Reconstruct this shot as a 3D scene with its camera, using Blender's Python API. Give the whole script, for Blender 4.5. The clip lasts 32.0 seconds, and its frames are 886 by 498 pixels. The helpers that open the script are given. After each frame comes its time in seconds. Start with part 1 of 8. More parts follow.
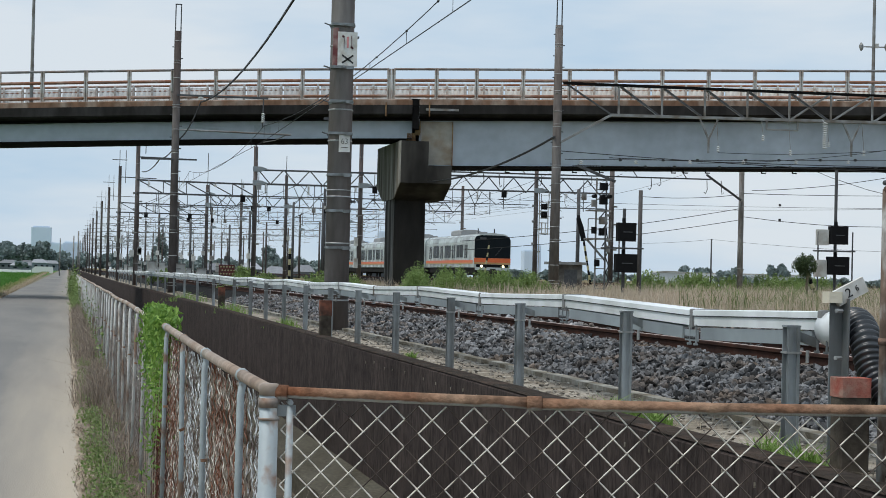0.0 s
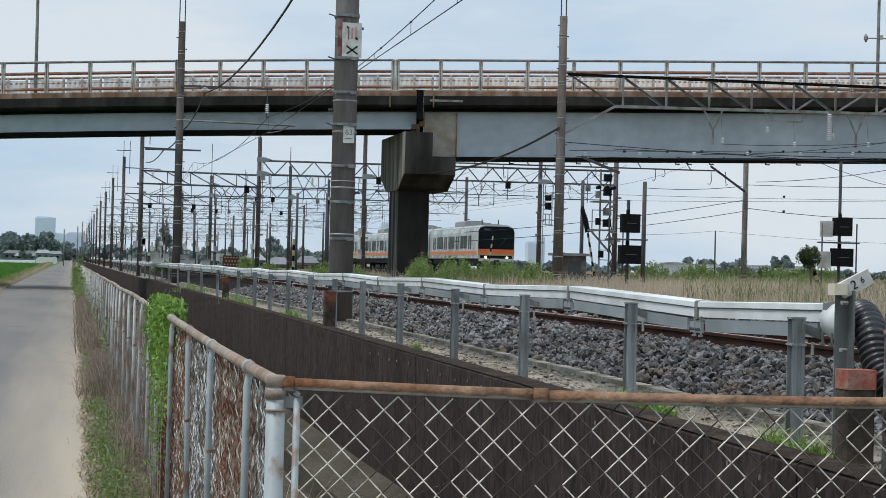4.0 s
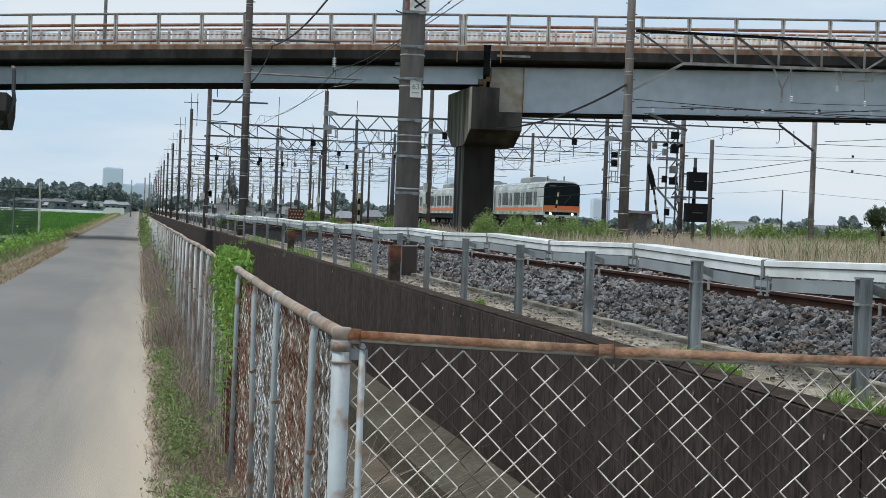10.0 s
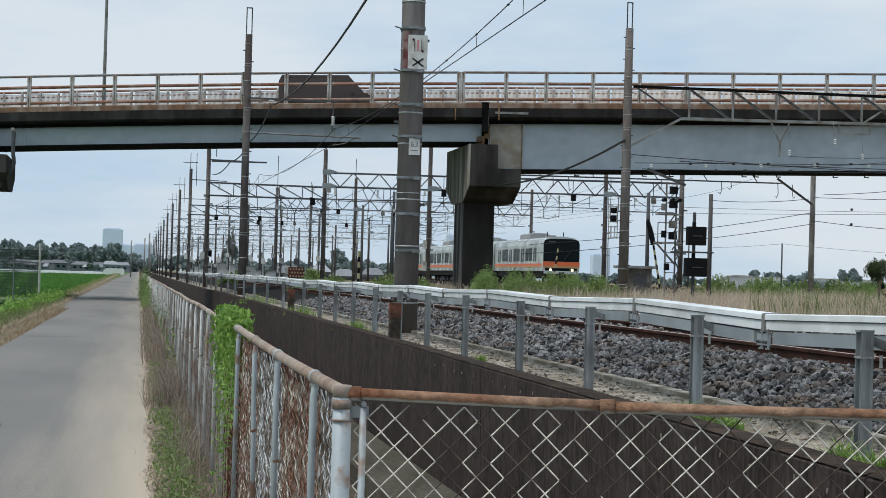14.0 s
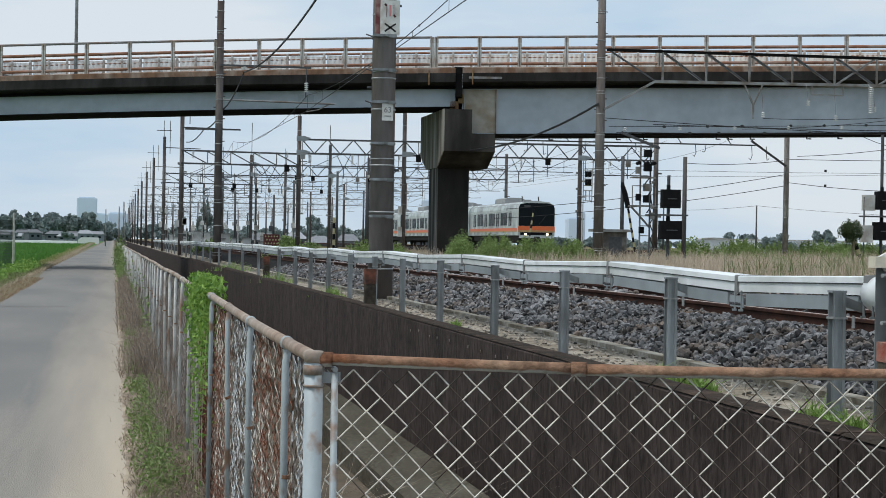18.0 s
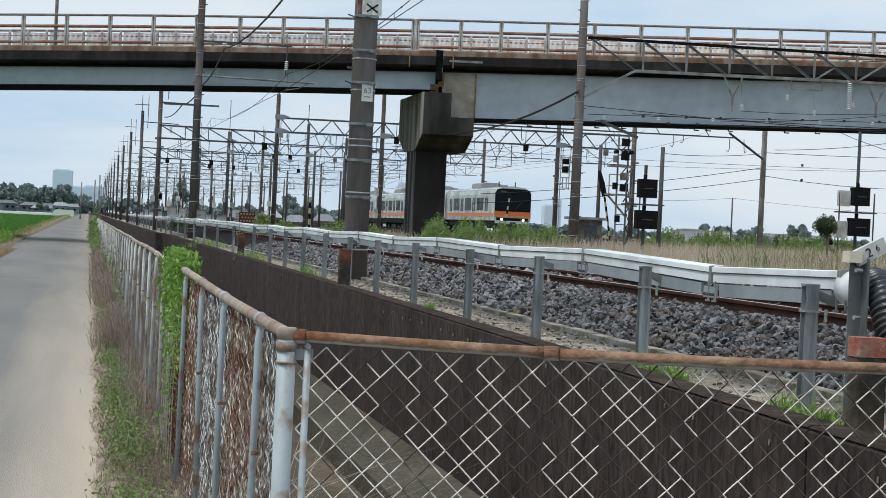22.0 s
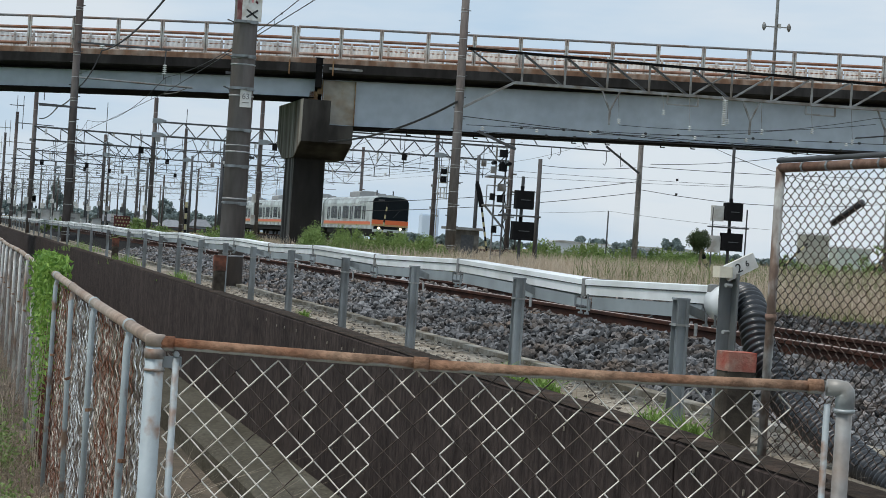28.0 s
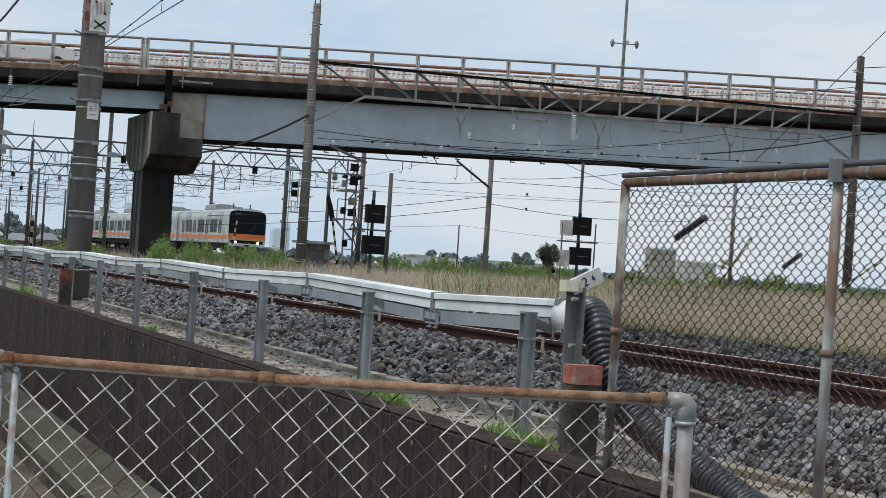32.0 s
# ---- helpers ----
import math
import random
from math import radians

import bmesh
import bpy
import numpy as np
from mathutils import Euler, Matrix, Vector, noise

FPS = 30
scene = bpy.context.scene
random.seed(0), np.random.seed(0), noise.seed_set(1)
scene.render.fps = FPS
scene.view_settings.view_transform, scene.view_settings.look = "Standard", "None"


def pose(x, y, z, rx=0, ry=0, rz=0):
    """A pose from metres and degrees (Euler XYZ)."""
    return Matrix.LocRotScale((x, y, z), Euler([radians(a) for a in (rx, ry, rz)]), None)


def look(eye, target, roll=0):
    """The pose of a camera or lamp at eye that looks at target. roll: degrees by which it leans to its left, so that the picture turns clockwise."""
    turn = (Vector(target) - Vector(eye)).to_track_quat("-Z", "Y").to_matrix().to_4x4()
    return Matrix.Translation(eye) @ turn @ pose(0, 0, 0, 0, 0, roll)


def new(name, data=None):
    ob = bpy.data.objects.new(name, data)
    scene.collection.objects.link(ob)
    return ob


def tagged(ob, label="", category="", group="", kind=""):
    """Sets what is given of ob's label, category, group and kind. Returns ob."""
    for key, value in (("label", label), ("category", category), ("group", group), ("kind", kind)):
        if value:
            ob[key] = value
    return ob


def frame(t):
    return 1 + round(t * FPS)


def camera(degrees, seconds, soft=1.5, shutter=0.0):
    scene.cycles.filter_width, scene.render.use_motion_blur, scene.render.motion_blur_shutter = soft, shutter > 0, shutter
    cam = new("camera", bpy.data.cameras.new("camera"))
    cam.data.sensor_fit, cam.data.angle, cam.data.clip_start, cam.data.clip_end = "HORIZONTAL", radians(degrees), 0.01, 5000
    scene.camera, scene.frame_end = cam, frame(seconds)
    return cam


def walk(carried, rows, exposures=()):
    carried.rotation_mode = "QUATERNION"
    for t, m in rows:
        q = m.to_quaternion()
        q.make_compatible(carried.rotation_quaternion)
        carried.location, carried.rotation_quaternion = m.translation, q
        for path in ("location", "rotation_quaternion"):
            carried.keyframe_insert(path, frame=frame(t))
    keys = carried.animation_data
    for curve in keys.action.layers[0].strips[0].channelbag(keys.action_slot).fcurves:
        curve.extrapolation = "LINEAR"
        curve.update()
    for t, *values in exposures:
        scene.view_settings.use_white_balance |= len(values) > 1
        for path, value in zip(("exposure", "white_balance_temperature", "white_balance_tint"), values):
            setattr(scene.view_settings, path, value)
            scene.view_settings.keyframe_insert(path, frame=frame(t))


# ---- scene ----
FOV = 26.73
EYE = 1.5


def view(yaw, pitch, roll, dx, dz):
    """The hand-held camera: degrees right of the railway line, degrees up, lean, and its small drift."""
    a, p = radians(yaw), radians(pitch)
    eye = Vector((dx, 0, EYE + dz))
    return look(eye, eye + Vector((math.sin(a) * math.cos(p), math.cos(a) * math.cos(p), math.sin(p))), roll)


cam = camera(FOV, 32.0, soft=0.6)
walk(cam, [(t, view(*v)) for t, *v in (
    (0, 11.375, 0.836, 1.360, 0.008, 0.003),
    (0.5, 11.374, 0.678, 1.352, 0.010, 0.004),
    (1, 11.486, 0.466, 1.204, 0.012, 0.004),
    (1.5, 11.485, 0.514, 0.986, 0.013, 0.004),
    (2, 11.273, 0.698, 0.826, 0.013, 0.004),
    (2.5, 11.198, 0.627, 0.904, 0.012, 0.004),
    (4.5, 11.035, 0.585, 1.785, -0.004, 0.005),
    (5, 10.284, 0.961, 2.064, -0.005, 0.005),
    (5.5, 10.097, 0.752, 2.017, -0.005, 0.005),
    (6, 10.257, 0.377, 1.801, -0.002, 0.004),
    (6.5, 10.470, 0.083, 1.812, 0.000, 0.003),
    (7, 10.279, 0.120, 1.969, 0.001, 0.002),
    (7.5, 10.033, -0.071, 2.158, -0.000, 0.002),
    (8, 9.881, -0.492, 2.384, -0.003, 0.002),
    (8.5, 9.758, -0.777, 2.623, -0.006, 0.001),
    (9, 9.759, -1.010, 2.601, -0.008, 0.001),
    (9.5, 9.608, -1.181, 2.602, -0.008, 0.001),
    (10, 9.321, -0.875, 2.197, -0.006, 0.002),
    (10.5, 9.174, 0.165, 1.119, -0.003, 0.003),
    (11, 9.301, 1.126, 0.540, -0.000, 0.005),
    (11.5, 9.530, 1.464, 0.763, 0.000, 0.005),
    (12, 9.690, 1.386, 1.145, -0.001, 0.004),
    (12.5, 9.641, 0.978, 1.507, -0.002, 0.002),
    (13, 9.543, 0.956, 1.350, -0.004, 0.001),
    (13.5, 9.221, 0.968, 1.474, -0.006, 0.001),
    (14, 9.262, 0.882, 1.607, -0.005, 0.000),
    (14.5, 9.574, 0.949, 1.504, -0.004, 0.000),
    (16.5, 10.181, 1.177, 1.289, 0.011, -0.001),
    (17, 10.101, 0.807, 1.208, 0.011, -0.001),
    (17.5, 10.000, 0.297, 1.273, 0.010, -0.002),
    (18, 10.038, -0.163, 0.992, 0.010, -0.002),
    (18.5, 10.135, -0.556, 0.767, 0.010, -0.003),
    (19, 10.522, -0.573, 0.830, 0.011, -0.004),
    (19.5, 10.849, -0.602, 1.442, 0.011, -0.006),
    (20, 10.951, -0.829, 1.793, 0.010, -0.007),
    (20.5, 10.595, -0.559, 2.226, 0.008, -0.007),
    (21, 10.396, -0.172, 2.654, 0.007, -0.007),
    (21.5, 10.590, -0.320, 2.876, 0.006, -0.007),
    (22, 10.819, -0.650, 2.715, 0.007, -0.009),
    (22.5, 11.439, -0.856, 2.841, 0.009, -0.010),
    (23, 11.954, -1.100, 3.005, 0.010, -0.011),
    (23.5, 12.401, -0.958, 2.979, 0.011, -0.011),
    (24, 12.444, -0.909, 2.789, 0.012, -0.010),
    (24.5, 12.264, -1.061, 2.574, 0.013, -0.010),
    (25, 12.284, -1.186, 2.761, 0.014, -0.010),
    (25.5, 12.738, -1.300, 2.996, 0.016, -0.010),
    (26, 13.577, -1.331, 3.055, 0.016, -0.010),
    (26.5, 14.799, -1.110, 4.007, 0.016, -0.010),
    (28.5, 14.520, 0.231, 3.635, 0.023, -0.003),
    (29, 14.704, 0.592, 3.759, 0.024, -0.003),
    (29.5, 15.044, 0.740, 3.963, 0.026, -0.003),
    (30, 15.477, 0.755, 3.935, 0.027, -0.003),
    (30.5, 15.946, 0.814, 4.074, 0.029, -0.003),
    (31, 17.031, 0.726, 4.123, 0.031, -0.003),
    (31.5, 18.178, 0.647, 4.075, 0.035, -0.003),
    (32, 19.104, 0.550, 3.766, 0.038, -0.003),
)], exposures=[(0, 0), (7, 0), (8.5, 0.1), (10, 0.1), (11, 0), (17.5, 0), (19.5, 0.1), (26.5, 0.1), (28.5, 0), (32, 0)])

# ---- world, sun and sky ----
SUN_AZ, SUN_EL = 250.0, 62.0
world = bpy.data.worlds.new("overcast_sky")
scene.world = world
world.use_nodes = True
wn, wl = world.node_tree.nodes, world.node_tree.links
sky = wn.new("ShaderNodeTexSky")
sky.sky_type, sky.sun_disc = "NISHITA", False
sky.sun_elevation, sky.sun_rotation = radians(SUN_EL), radians(SUN_AZ)
sky.air_density, sky.dust_density, sky.ozone_density = 1.0, 1.0, 1.0
wtc = wn.new("ShaderNodeTexCoord")
wmap = wn.new("ShaderNodeMapping")
wmap.inputs["Scale"].default_value = (2.0, 2.0, 9.0)
cloud = wn.new("ShaderNodeTexNoise")
cloud.inputs["Scale"].default_value, cloud.inputs["Detail"].default_value, cloud.inputs["Roughness"].default_value = 1.6, 5.0, 0.55
ramp = wn.new("ShaderNodeMapRange")
ramp.inputs["From Min"].default_value, ramp.inputs["From Max"].default_value = 0.38, 0.62
ramp.inputs["To Min"].default_value, ramp.inputs["To Max"].default_value = 0.0, 1.0
tone = wn.new("ShaderNodeMix")
tone.data_type = "RGBA"
tone.inputs[6].default_value = (4.75, 6.35, 8.0, 1)
tone.inputs[7].default_value = (7.1, 7.8, 8.45, 1)
veil = wn.new("ShaderNodeMix")
veil.data_type = "RGBA"
veil.inputs[0].default_value = 0.93
wl.new(wtc.outputs["Generated"], wmap.inputs["Vector"])
wl.new(wmap.outputs["Vector"], cloud.inputs["Vector"])
wl.new(cloud.outputs["Fac"], ramp.inputs["Value"])
wl.new(ramp.outputs["Result"], tone.inputs[0])
wl.new(sky.outputs["Color"], veil.inputs[6])
wl.new(tone.outputs[2], veil.inputs[7])
wl.new(veil.outputs[2], wn["Background"].inputs["Color"])
wn["Background"].inputs["Strength"].default_value = 0.1

sun_data = bpy.data.lights.new("sun", "SUN")
sun_data.energy, sun_data.angle, sun_data.color = 1.9, radians(14), (1.0, 0.96, 0.9)
sun_ob = new("sun", sun_data)
_d = Vector((math.sin(radians(SUN_AZ)) * math.cos(radians(SUN_EL)), math.cos(radians(SUN_AZ)) * math.cos(radians(SUN_EL)), math.sin(radians(SUN_EL))))
sun_ob.matrix_world = look(_d * 50, (0, 0, 0))


# ---- materials ----
def mat(name, base, rough=0.8, metal=0.0, var=0.25, scale=6.0, bump=0.15, bscale=60.0, stain=None, amount=0.5, sscale=1.2,
        rnd=0.0, island=0.0, stretch=(1, 1, 1), spec=0.5, sharp=0.12, alpha=1.0):
    """A procedural surface: fine grain, larger blotches of a second colour, fine relief, and a value that changes from piece to piece."""
    m = bpy.data.materials.new(name)
    m.use_nodes = True
    n, l = m.node_tree.nodes, m.node_tree.links
    b = n["Principled BSDF"]
    b.inputs["Roughness"].default_value, b.inputs["Metallic"].default_value = rough, metal
    b.inputs["Specular IOR Level"].default_value = spec if rough < 0.84 else spec * 0.25
    tc = n.new("ShaderNodeTexCoord")
    mp = n.new("ShaderNodeMapping")
    mp.inputs["Scale"].default_value = stretch
    l.new(tc.outputs["Object"], mp.inputs["Vector"])
    fine = n.new("ShaderNodeTexNoise")
    fine.inputs["Scale"].default_value, fine.inputs["Detail"].default_value = scale, 6.0
    l.new(mp.outputs["Vector"], fine.inputs["Vector"])
    mr = n.new("ShaderNodeMapRange")
    mr.inputs["From Min"].default_value, mr.inputs["From Max"].default_value = 0.3, 0.7
    mr.inputs["To Min"].default_value, mr.inputs["To Max"].default_value = 1 - var, 1 + var
    l.new(fine.outputs["Fac"], mr.inputs["Value"])
    value = mr.outputs["Result"]
    for kind, amt in (("obj", rnd), ("isl", island)):
        if amt:
            src = n.new("ShaderNodeObjectInfo").outputs["Random"] if kind == "obj" else n.new("ShaderNodeNewGeometry").outputs["Random Per Island"]
            r = n.new("ShaderNodeMapRange")
            r.inputs["To Min"].default_value, r.inputs["To Max"].default_value = 1 - amt, 1 + amt
            l.new(src, r.inputs["Value"])
            mu = n.new("ShaderNodeMath")
            mu.operation = "MULTIPLY"
            l.new(value, mu.inputs[0])
            l.new(r.outputs["Result"], mu.inputs[1])
            value = mu.outputs[0]
    colour = None
    if stain:
        big = n.new("ShaderNodeTexNoise")
        big.inputs["Scale"].default_value, big.inputs["Detail"].default_value = sscale, 7.0
        l.new(mp.outputs["Vector"], big.inputs["Vector"])
        sr = n.new("ShaderNodeMapRange")
        sr.inputs["From Min"].default_value, sr.inputs["From Max"].default_value = 0.62 - amount * 0.35 - sharp, 0.62 - amount * 0.35 + sharp
        l.new(big.outputs["Fac"], sr.inputs["Value"])
        mx = n.new("ShaderNodeMix")
        mx.data_type = "RGBA"
        mx.inputs[6].default_value, mx.inputs[7].default_value = (*base, 1), (*stain, 1)
        l.new(sr.outputs["Result"], mx.inputs[0])
        colour = mx.outputs[2]
    sc = n.new("ShaderNodeVectorMath")
    sc.operation = "SCALE"
    if colour:
        l.new(colour, sc.inputs[0])
    else:
        sc.inputs[0].default_value = base
    l.new(value, sc.inputs["Scale"])
    l.new(sc.outputs["Vector"], b.inputs["Base Color"])
    if bump:
        bn = n.new("ShaderNodeTexNoise")
        bn.inputs["Scale"].default_value, bn.inputs["Detail"].default_value = bscale, 4.0
        l.new(mp.outputs["Vector"], bn.inputs["Vector"])
        bu = n.new("ShaderNodeBump")
        bu.inputs["Strength"].default_value, bu.inputs["Distance"].default_value = bump, 0.02
        l.new(bn.outputs["Fac"], bu.inputs["Height"])
        l.new(bu.outputs["Normal"], b.inputs["Normal"])
    return m


def leaf_mat(name, base, tip, rough=0.6):
    """Foliage: each leaf or blade its own shade between two greens, a little light through it."""
    m = bpy.data.materials.new(name)
    m.use_nodes = True
    n, l = m.node_tree.nodes, m.node_tree.links
    b = n["Principled BSDF"]
    b.inputs["Roughness"].default_value = rough
    g = n.new("ShaderNodeNewGeometry")
    mx = n.new("ShaderNodeMix")
    mx.data_type = "RGBA"
    mx.inputs[6].default_value, mx.inputs[7].default_value = (*base, 1), (*tip, 1)
    l.new(g.outputs["Random Per Island"], mx.inputs[0])
    l.new(mx.outputs[2], b.inputs["Base Color"])
    t = n.new("ShaderNodeBsdfTranslucent")
    l.new(mx.outputs[2], t.inputs["Color"])
    a = n.new("ShaderNodeMixShader")
    a.inputs[0].default_value = 0.25
    l.new(b.outputs[0], a.inputs[1])
    l.new(t.outputs[0], a.inputs[2])
    l.new(a.outputs[0], n["Material Output"].inputs["Surface"])
    return m


ASPHALT = mat("asphalt", (0.178, 0.172, 0.166), 0.9, var=0.16, scale=90, bump=0.3, bscale=140, stain=(0.225, 0.215, 0.2), amount=0.5, sscale=0.35, stretch=(1, 0.25, 1))
# drifted sand thins out from the fence side towards the middle of the lane
_n, _l = ASPHALT.node_tree.nodes, ASPHALT.node_tree.links
_src = _n["Principled BSDF"].inputs["Base Color"].links[0].from_socket
_tc, _sep, _mr, _nz, _add, _mx = (_n.new("ShaderNode" + k) for k in ("TexCoord", "SeparateXYZ", "MapRange", "TexNoise", "Math", "Mix"))
_mx.data_type = "RGBA"
_mp = _n.new("ShaderNodeMapping")
_mp.inputs["Scale"].default_value = (2.6, 0.12, 1)
_nz.inputs["Scale"].default_value, _nz.inputs["Detail"].default_value = 1.0, 6.0
_add.operation = "MULTIPLY_ADD"
_add.inputs[1].default_value = 1.1
_mr.inputs["From Min"].default_value, _mr.inputs["From Max"].default_value = -0.3, 0.85
_l.new(_tc.outputs["Object"], _sep.inputs[0])
_l.new(_tc.outputs["Object"], _mp.inputs[0])
_l.new(_mp.outputs[0], _nz.inputs["Vector"])
_l.new(_nz.outputs["Fac"], _add.inputs[0])
_l.new(_sep.outputs["X"], _add.inputs[2])
_l.new(_add.outputs[0], _mr.inputs["Value"])
_mx.inputs[7].default_value = (0.56, 0.475, 0.37, 1)
_my = _n.new("ShaderNodeMapRange")
_my.inputs["From Min"].default_value, _my.inputs["From Max"].default_value = 9.0, 42.0
_my.inputs["To Min"].default_value, _my.inputs["To Max"].default_value = 1.0, 0.3
_mu = _n.new("ShaderNodeMath")
_mu.operation = "MULTIPLY"
_l.new(_sep.outputs["Y"], _my.inputs["Value"])
_l.new(_my.outputs["Result"], _mu.inputs[0])
_l.new(_mr.outputs["Result"], _mu.inputs[1])
_l.new(_mu.outputs[0], _mx.inputs[0])
_l.new(_src, _mx.inputs[6])
_l.new(_mx.outputs[2], _n["Principled BSDF"].inputs["Base Color"])
SOIL = mat("soil", (0.26, 0.215, 0.16), 0.95, var=0.35, scale=18, bump=0.5, bscale=50, stain=(0.15, 0.135, 0.08), amount=0.5, sscale=1.5)
VERGESOIL = mat("verge_soil_brown", (0.2, 0.156, 0.118), 0.95, var=0.35, scale=30, bump=0.5, bscale=60, stain=(0.12, 0.094, 0.07), amount=0.5, sscale=3)
_n, _l = VERGESOIL.node_tree.nodes, VERGESOIL.node_tree.links
_src = _n["Principled BSDF"].inputs["Base Color"].links[0].from_socket
_tc, _sep, _nz, _add, _mr, _mx = (_n.new("ShaderNode" + k) for k in ("TexCoord", "SeparateXYZ", "TexNoise", "Math", "MapRange", "Mix"))
_mx.data_type = "RGBA"
_nz.inputs["Scale"].default_value, _nz.inputs["Detail"].default_value = 3.2, 7.0
_add.operation = "MULTIPLY_ADD"
_add.inputs[1].default_value = -0.5
_mr.inputs["From Min"].default_value, _mr.inputs["From Max"].default_value = -0.16, 0.02
_l.new(_tc.outputs["Object"], _sep.inputs[0])
_l.new(_tc.outputs["Object"], _nz.inputs["Vector"])
_l.new(_nz.outputs["Fac"], _add.inputs[0])
_l.new(_sep.outputs["X"], _add.inputs[2])
_l.new(_add.outputs[0], _mr.inputs["Value"])
_l.new(_mr.outputs["Result"], _mx.inputs[0])
_mx.inputs[6].default_value = (0.47, 0.39, 0.295, 1)
_l.new(_src, _mx.inputs[7])
_l.new(_mx.outputs[2], _n["Principled BSDF"].inputs["Base Color"])
FIELD = mat("field_ground", (0.13, 0.13, 0.07), 0.95, var=0.3, scale=3, bump=0.3, bscale=30, stain=(0.2, 0.16, 0.09), amount=0.5, sscale=0.15)
PADDY = mat("rice_paddy", (0.055, 0.15, 0.028), 0.85, var=0.2, scale=4, bump=0.3, bscale=30, stain=(0.075, 0.175, 0.035), amount=0.5, sscale=0.08, stretch=(1, 0.3, 1))
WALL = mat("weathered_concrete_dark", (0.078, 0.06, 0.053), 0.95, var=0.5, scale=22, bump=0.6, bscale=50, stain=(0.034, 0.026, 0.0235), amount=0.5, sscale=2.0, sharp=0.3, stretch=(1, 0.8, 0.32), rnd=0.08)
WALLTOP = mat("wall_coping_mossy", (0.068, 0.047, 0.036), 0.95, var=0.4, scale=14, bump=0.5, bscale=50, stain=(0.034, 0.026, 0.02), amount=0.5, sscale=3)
STUMP = mat("stump_dirty_concrete", (0.13, 0.11, 0.085), 0.93, var=0.25, scale=16, bump=0.3, bscale=60, stain=(0.05, 0.042, 0.034), amount=0.5, sscale=3)
LEDGE = mat("channel_concrete", (0.125, 0.115, 0.09), 0.92, var=0.3, scale=24, bump=0.35, bscale=60, stain=(0.07, 0.062, 0.045), amount=0.5, sscale=1.6, sharp=0.2, stretch=(1, 0.4, 1))
MUD = mat("channel_mud", (0.15, 0.12, 0.09), 0.85, var=0.2, scale=8, bump=0.3, bscale=30, stain=(0.09, 0.075, 0.055), amount=0.5, sscale=0.9)
KERB = mat("kerb_concrete", (0.46, 0.43, 0.37), 0.93, var=0.25, scale=16, bump=0.35, bscale=60, stain=(0.2, 0.17, 0.125), amount=0.45, sscale=2.5, rnd=0.12)
CONC = mat("concrete_grey", (0.3, 0.29, 0.265), 0.9, var=0.18, scale=14, bump=0.25, bscale=60, stain=(0.17, 0.15, 0.12), amount=0.45, sscale=1.2, rnd=0.06)
POLEDARK = mat("pole_dark_weathered", (0.165, 0.15, 0.145), 0.88, var=0.2, scale=8, bump=0.1, stain=(0.075, 0.06, 0.056), amount=0.5, sscale=0.8, stretch=(1, 1, 0.3), rnd=0.2)
POLE = mat("pole_concrete", (0.2, 0.185, 0.178), 0.88, var=0.18, scale=10, bump=0.15, bscale=50, stain=(0.13, 0.11, 0.1), amount=0.5, sscale=1.4, stretch=(1, 1, 0.2), rnd=0.1)
POLEPALE = mat("pole_concrete_pale", (0.43, 0.425, 0.415), 0.88, var=0.25, scale=8, bump=0.15, bscale=50, stain=(0.2, 0.185, 0.175), amount=0.45, sscale=1.6, stretch=(1, 1, 0.35))
BAND = mat("galvanised_band", (0.36, 0.365, 0.36), 0.55, 0.5, var=0.2, scale=20, bump=0.05)
GALV = mat("galvanised_steel", (0.32, 0.35, 0.365), 0.55, 0.35, var=0.15, scale=14, bump=0.08, stain=(0.17, 0.18, 0.18), amount=0.45, sscale=5, rnd=0.06, stretch=(1, 1, 0.3))
DARKSTEEL = mat("dark_steel", (0.075, 0.077, 0.082), 0.8, 0.0, var=0.25, scale=8, bump=0.05)
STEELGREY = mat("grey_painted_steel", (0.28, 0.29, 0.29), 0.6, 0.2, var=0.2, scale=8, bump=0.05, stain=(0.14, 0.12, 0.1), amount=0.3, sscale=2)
TROUGHBEAM = mat("zinc_channel", (0.31, 0.35, 0.37), 0.55, 0.1, var=0.1, scale=8, bump=0.05, stain=(0.23, 0.26, 0.275), amount=0.3, sscale=2, rnd=0.05)
OLDPOST = mat("old_rusty_post", (0.48, 0.51, 0.51), 0.75, 0.0, var=0.25, scale=12, bump=0.2, bscale=60, stain=(0.2, 0.12, 0.085), amount=0.36, sscale=7, sharp=0.1, stretch=(1, 1, 0.35))
WHITEFRP = mat("white_trough", (0.9, 0.93, 0.945), 0.35, 0.0, var=0.05, scale=5, bump=0.04, stain=(0.62, 0.64, 0.63), amount=0.18, sscale=1.3, rnd=0.03)
GIRDER = mat("girder_paint_bluegrey", (0.5, 0.555, 0.61), 0.6, 0.0, var=0.08, scale=2, bump=0.05, stain=(0.42, 0.47, 0.52), amount=0.42, sscale=0.35)
# near black carries the girder's underside shade as colour; hangers and chords share it
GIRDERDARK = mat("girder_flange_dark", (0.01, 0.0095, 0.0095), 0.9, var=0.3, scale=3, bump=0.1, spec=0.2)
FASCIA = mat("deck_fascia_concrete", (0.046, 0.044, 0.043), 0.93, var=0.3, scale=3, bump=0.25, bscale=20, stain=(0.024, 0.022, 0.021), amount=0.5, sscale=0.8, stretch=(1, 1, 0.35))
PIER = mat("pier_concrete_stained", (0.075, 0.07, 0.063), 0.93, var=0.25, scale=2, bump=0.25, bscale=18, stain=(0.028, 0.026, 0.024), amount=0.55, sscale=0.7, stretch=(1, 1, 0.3))
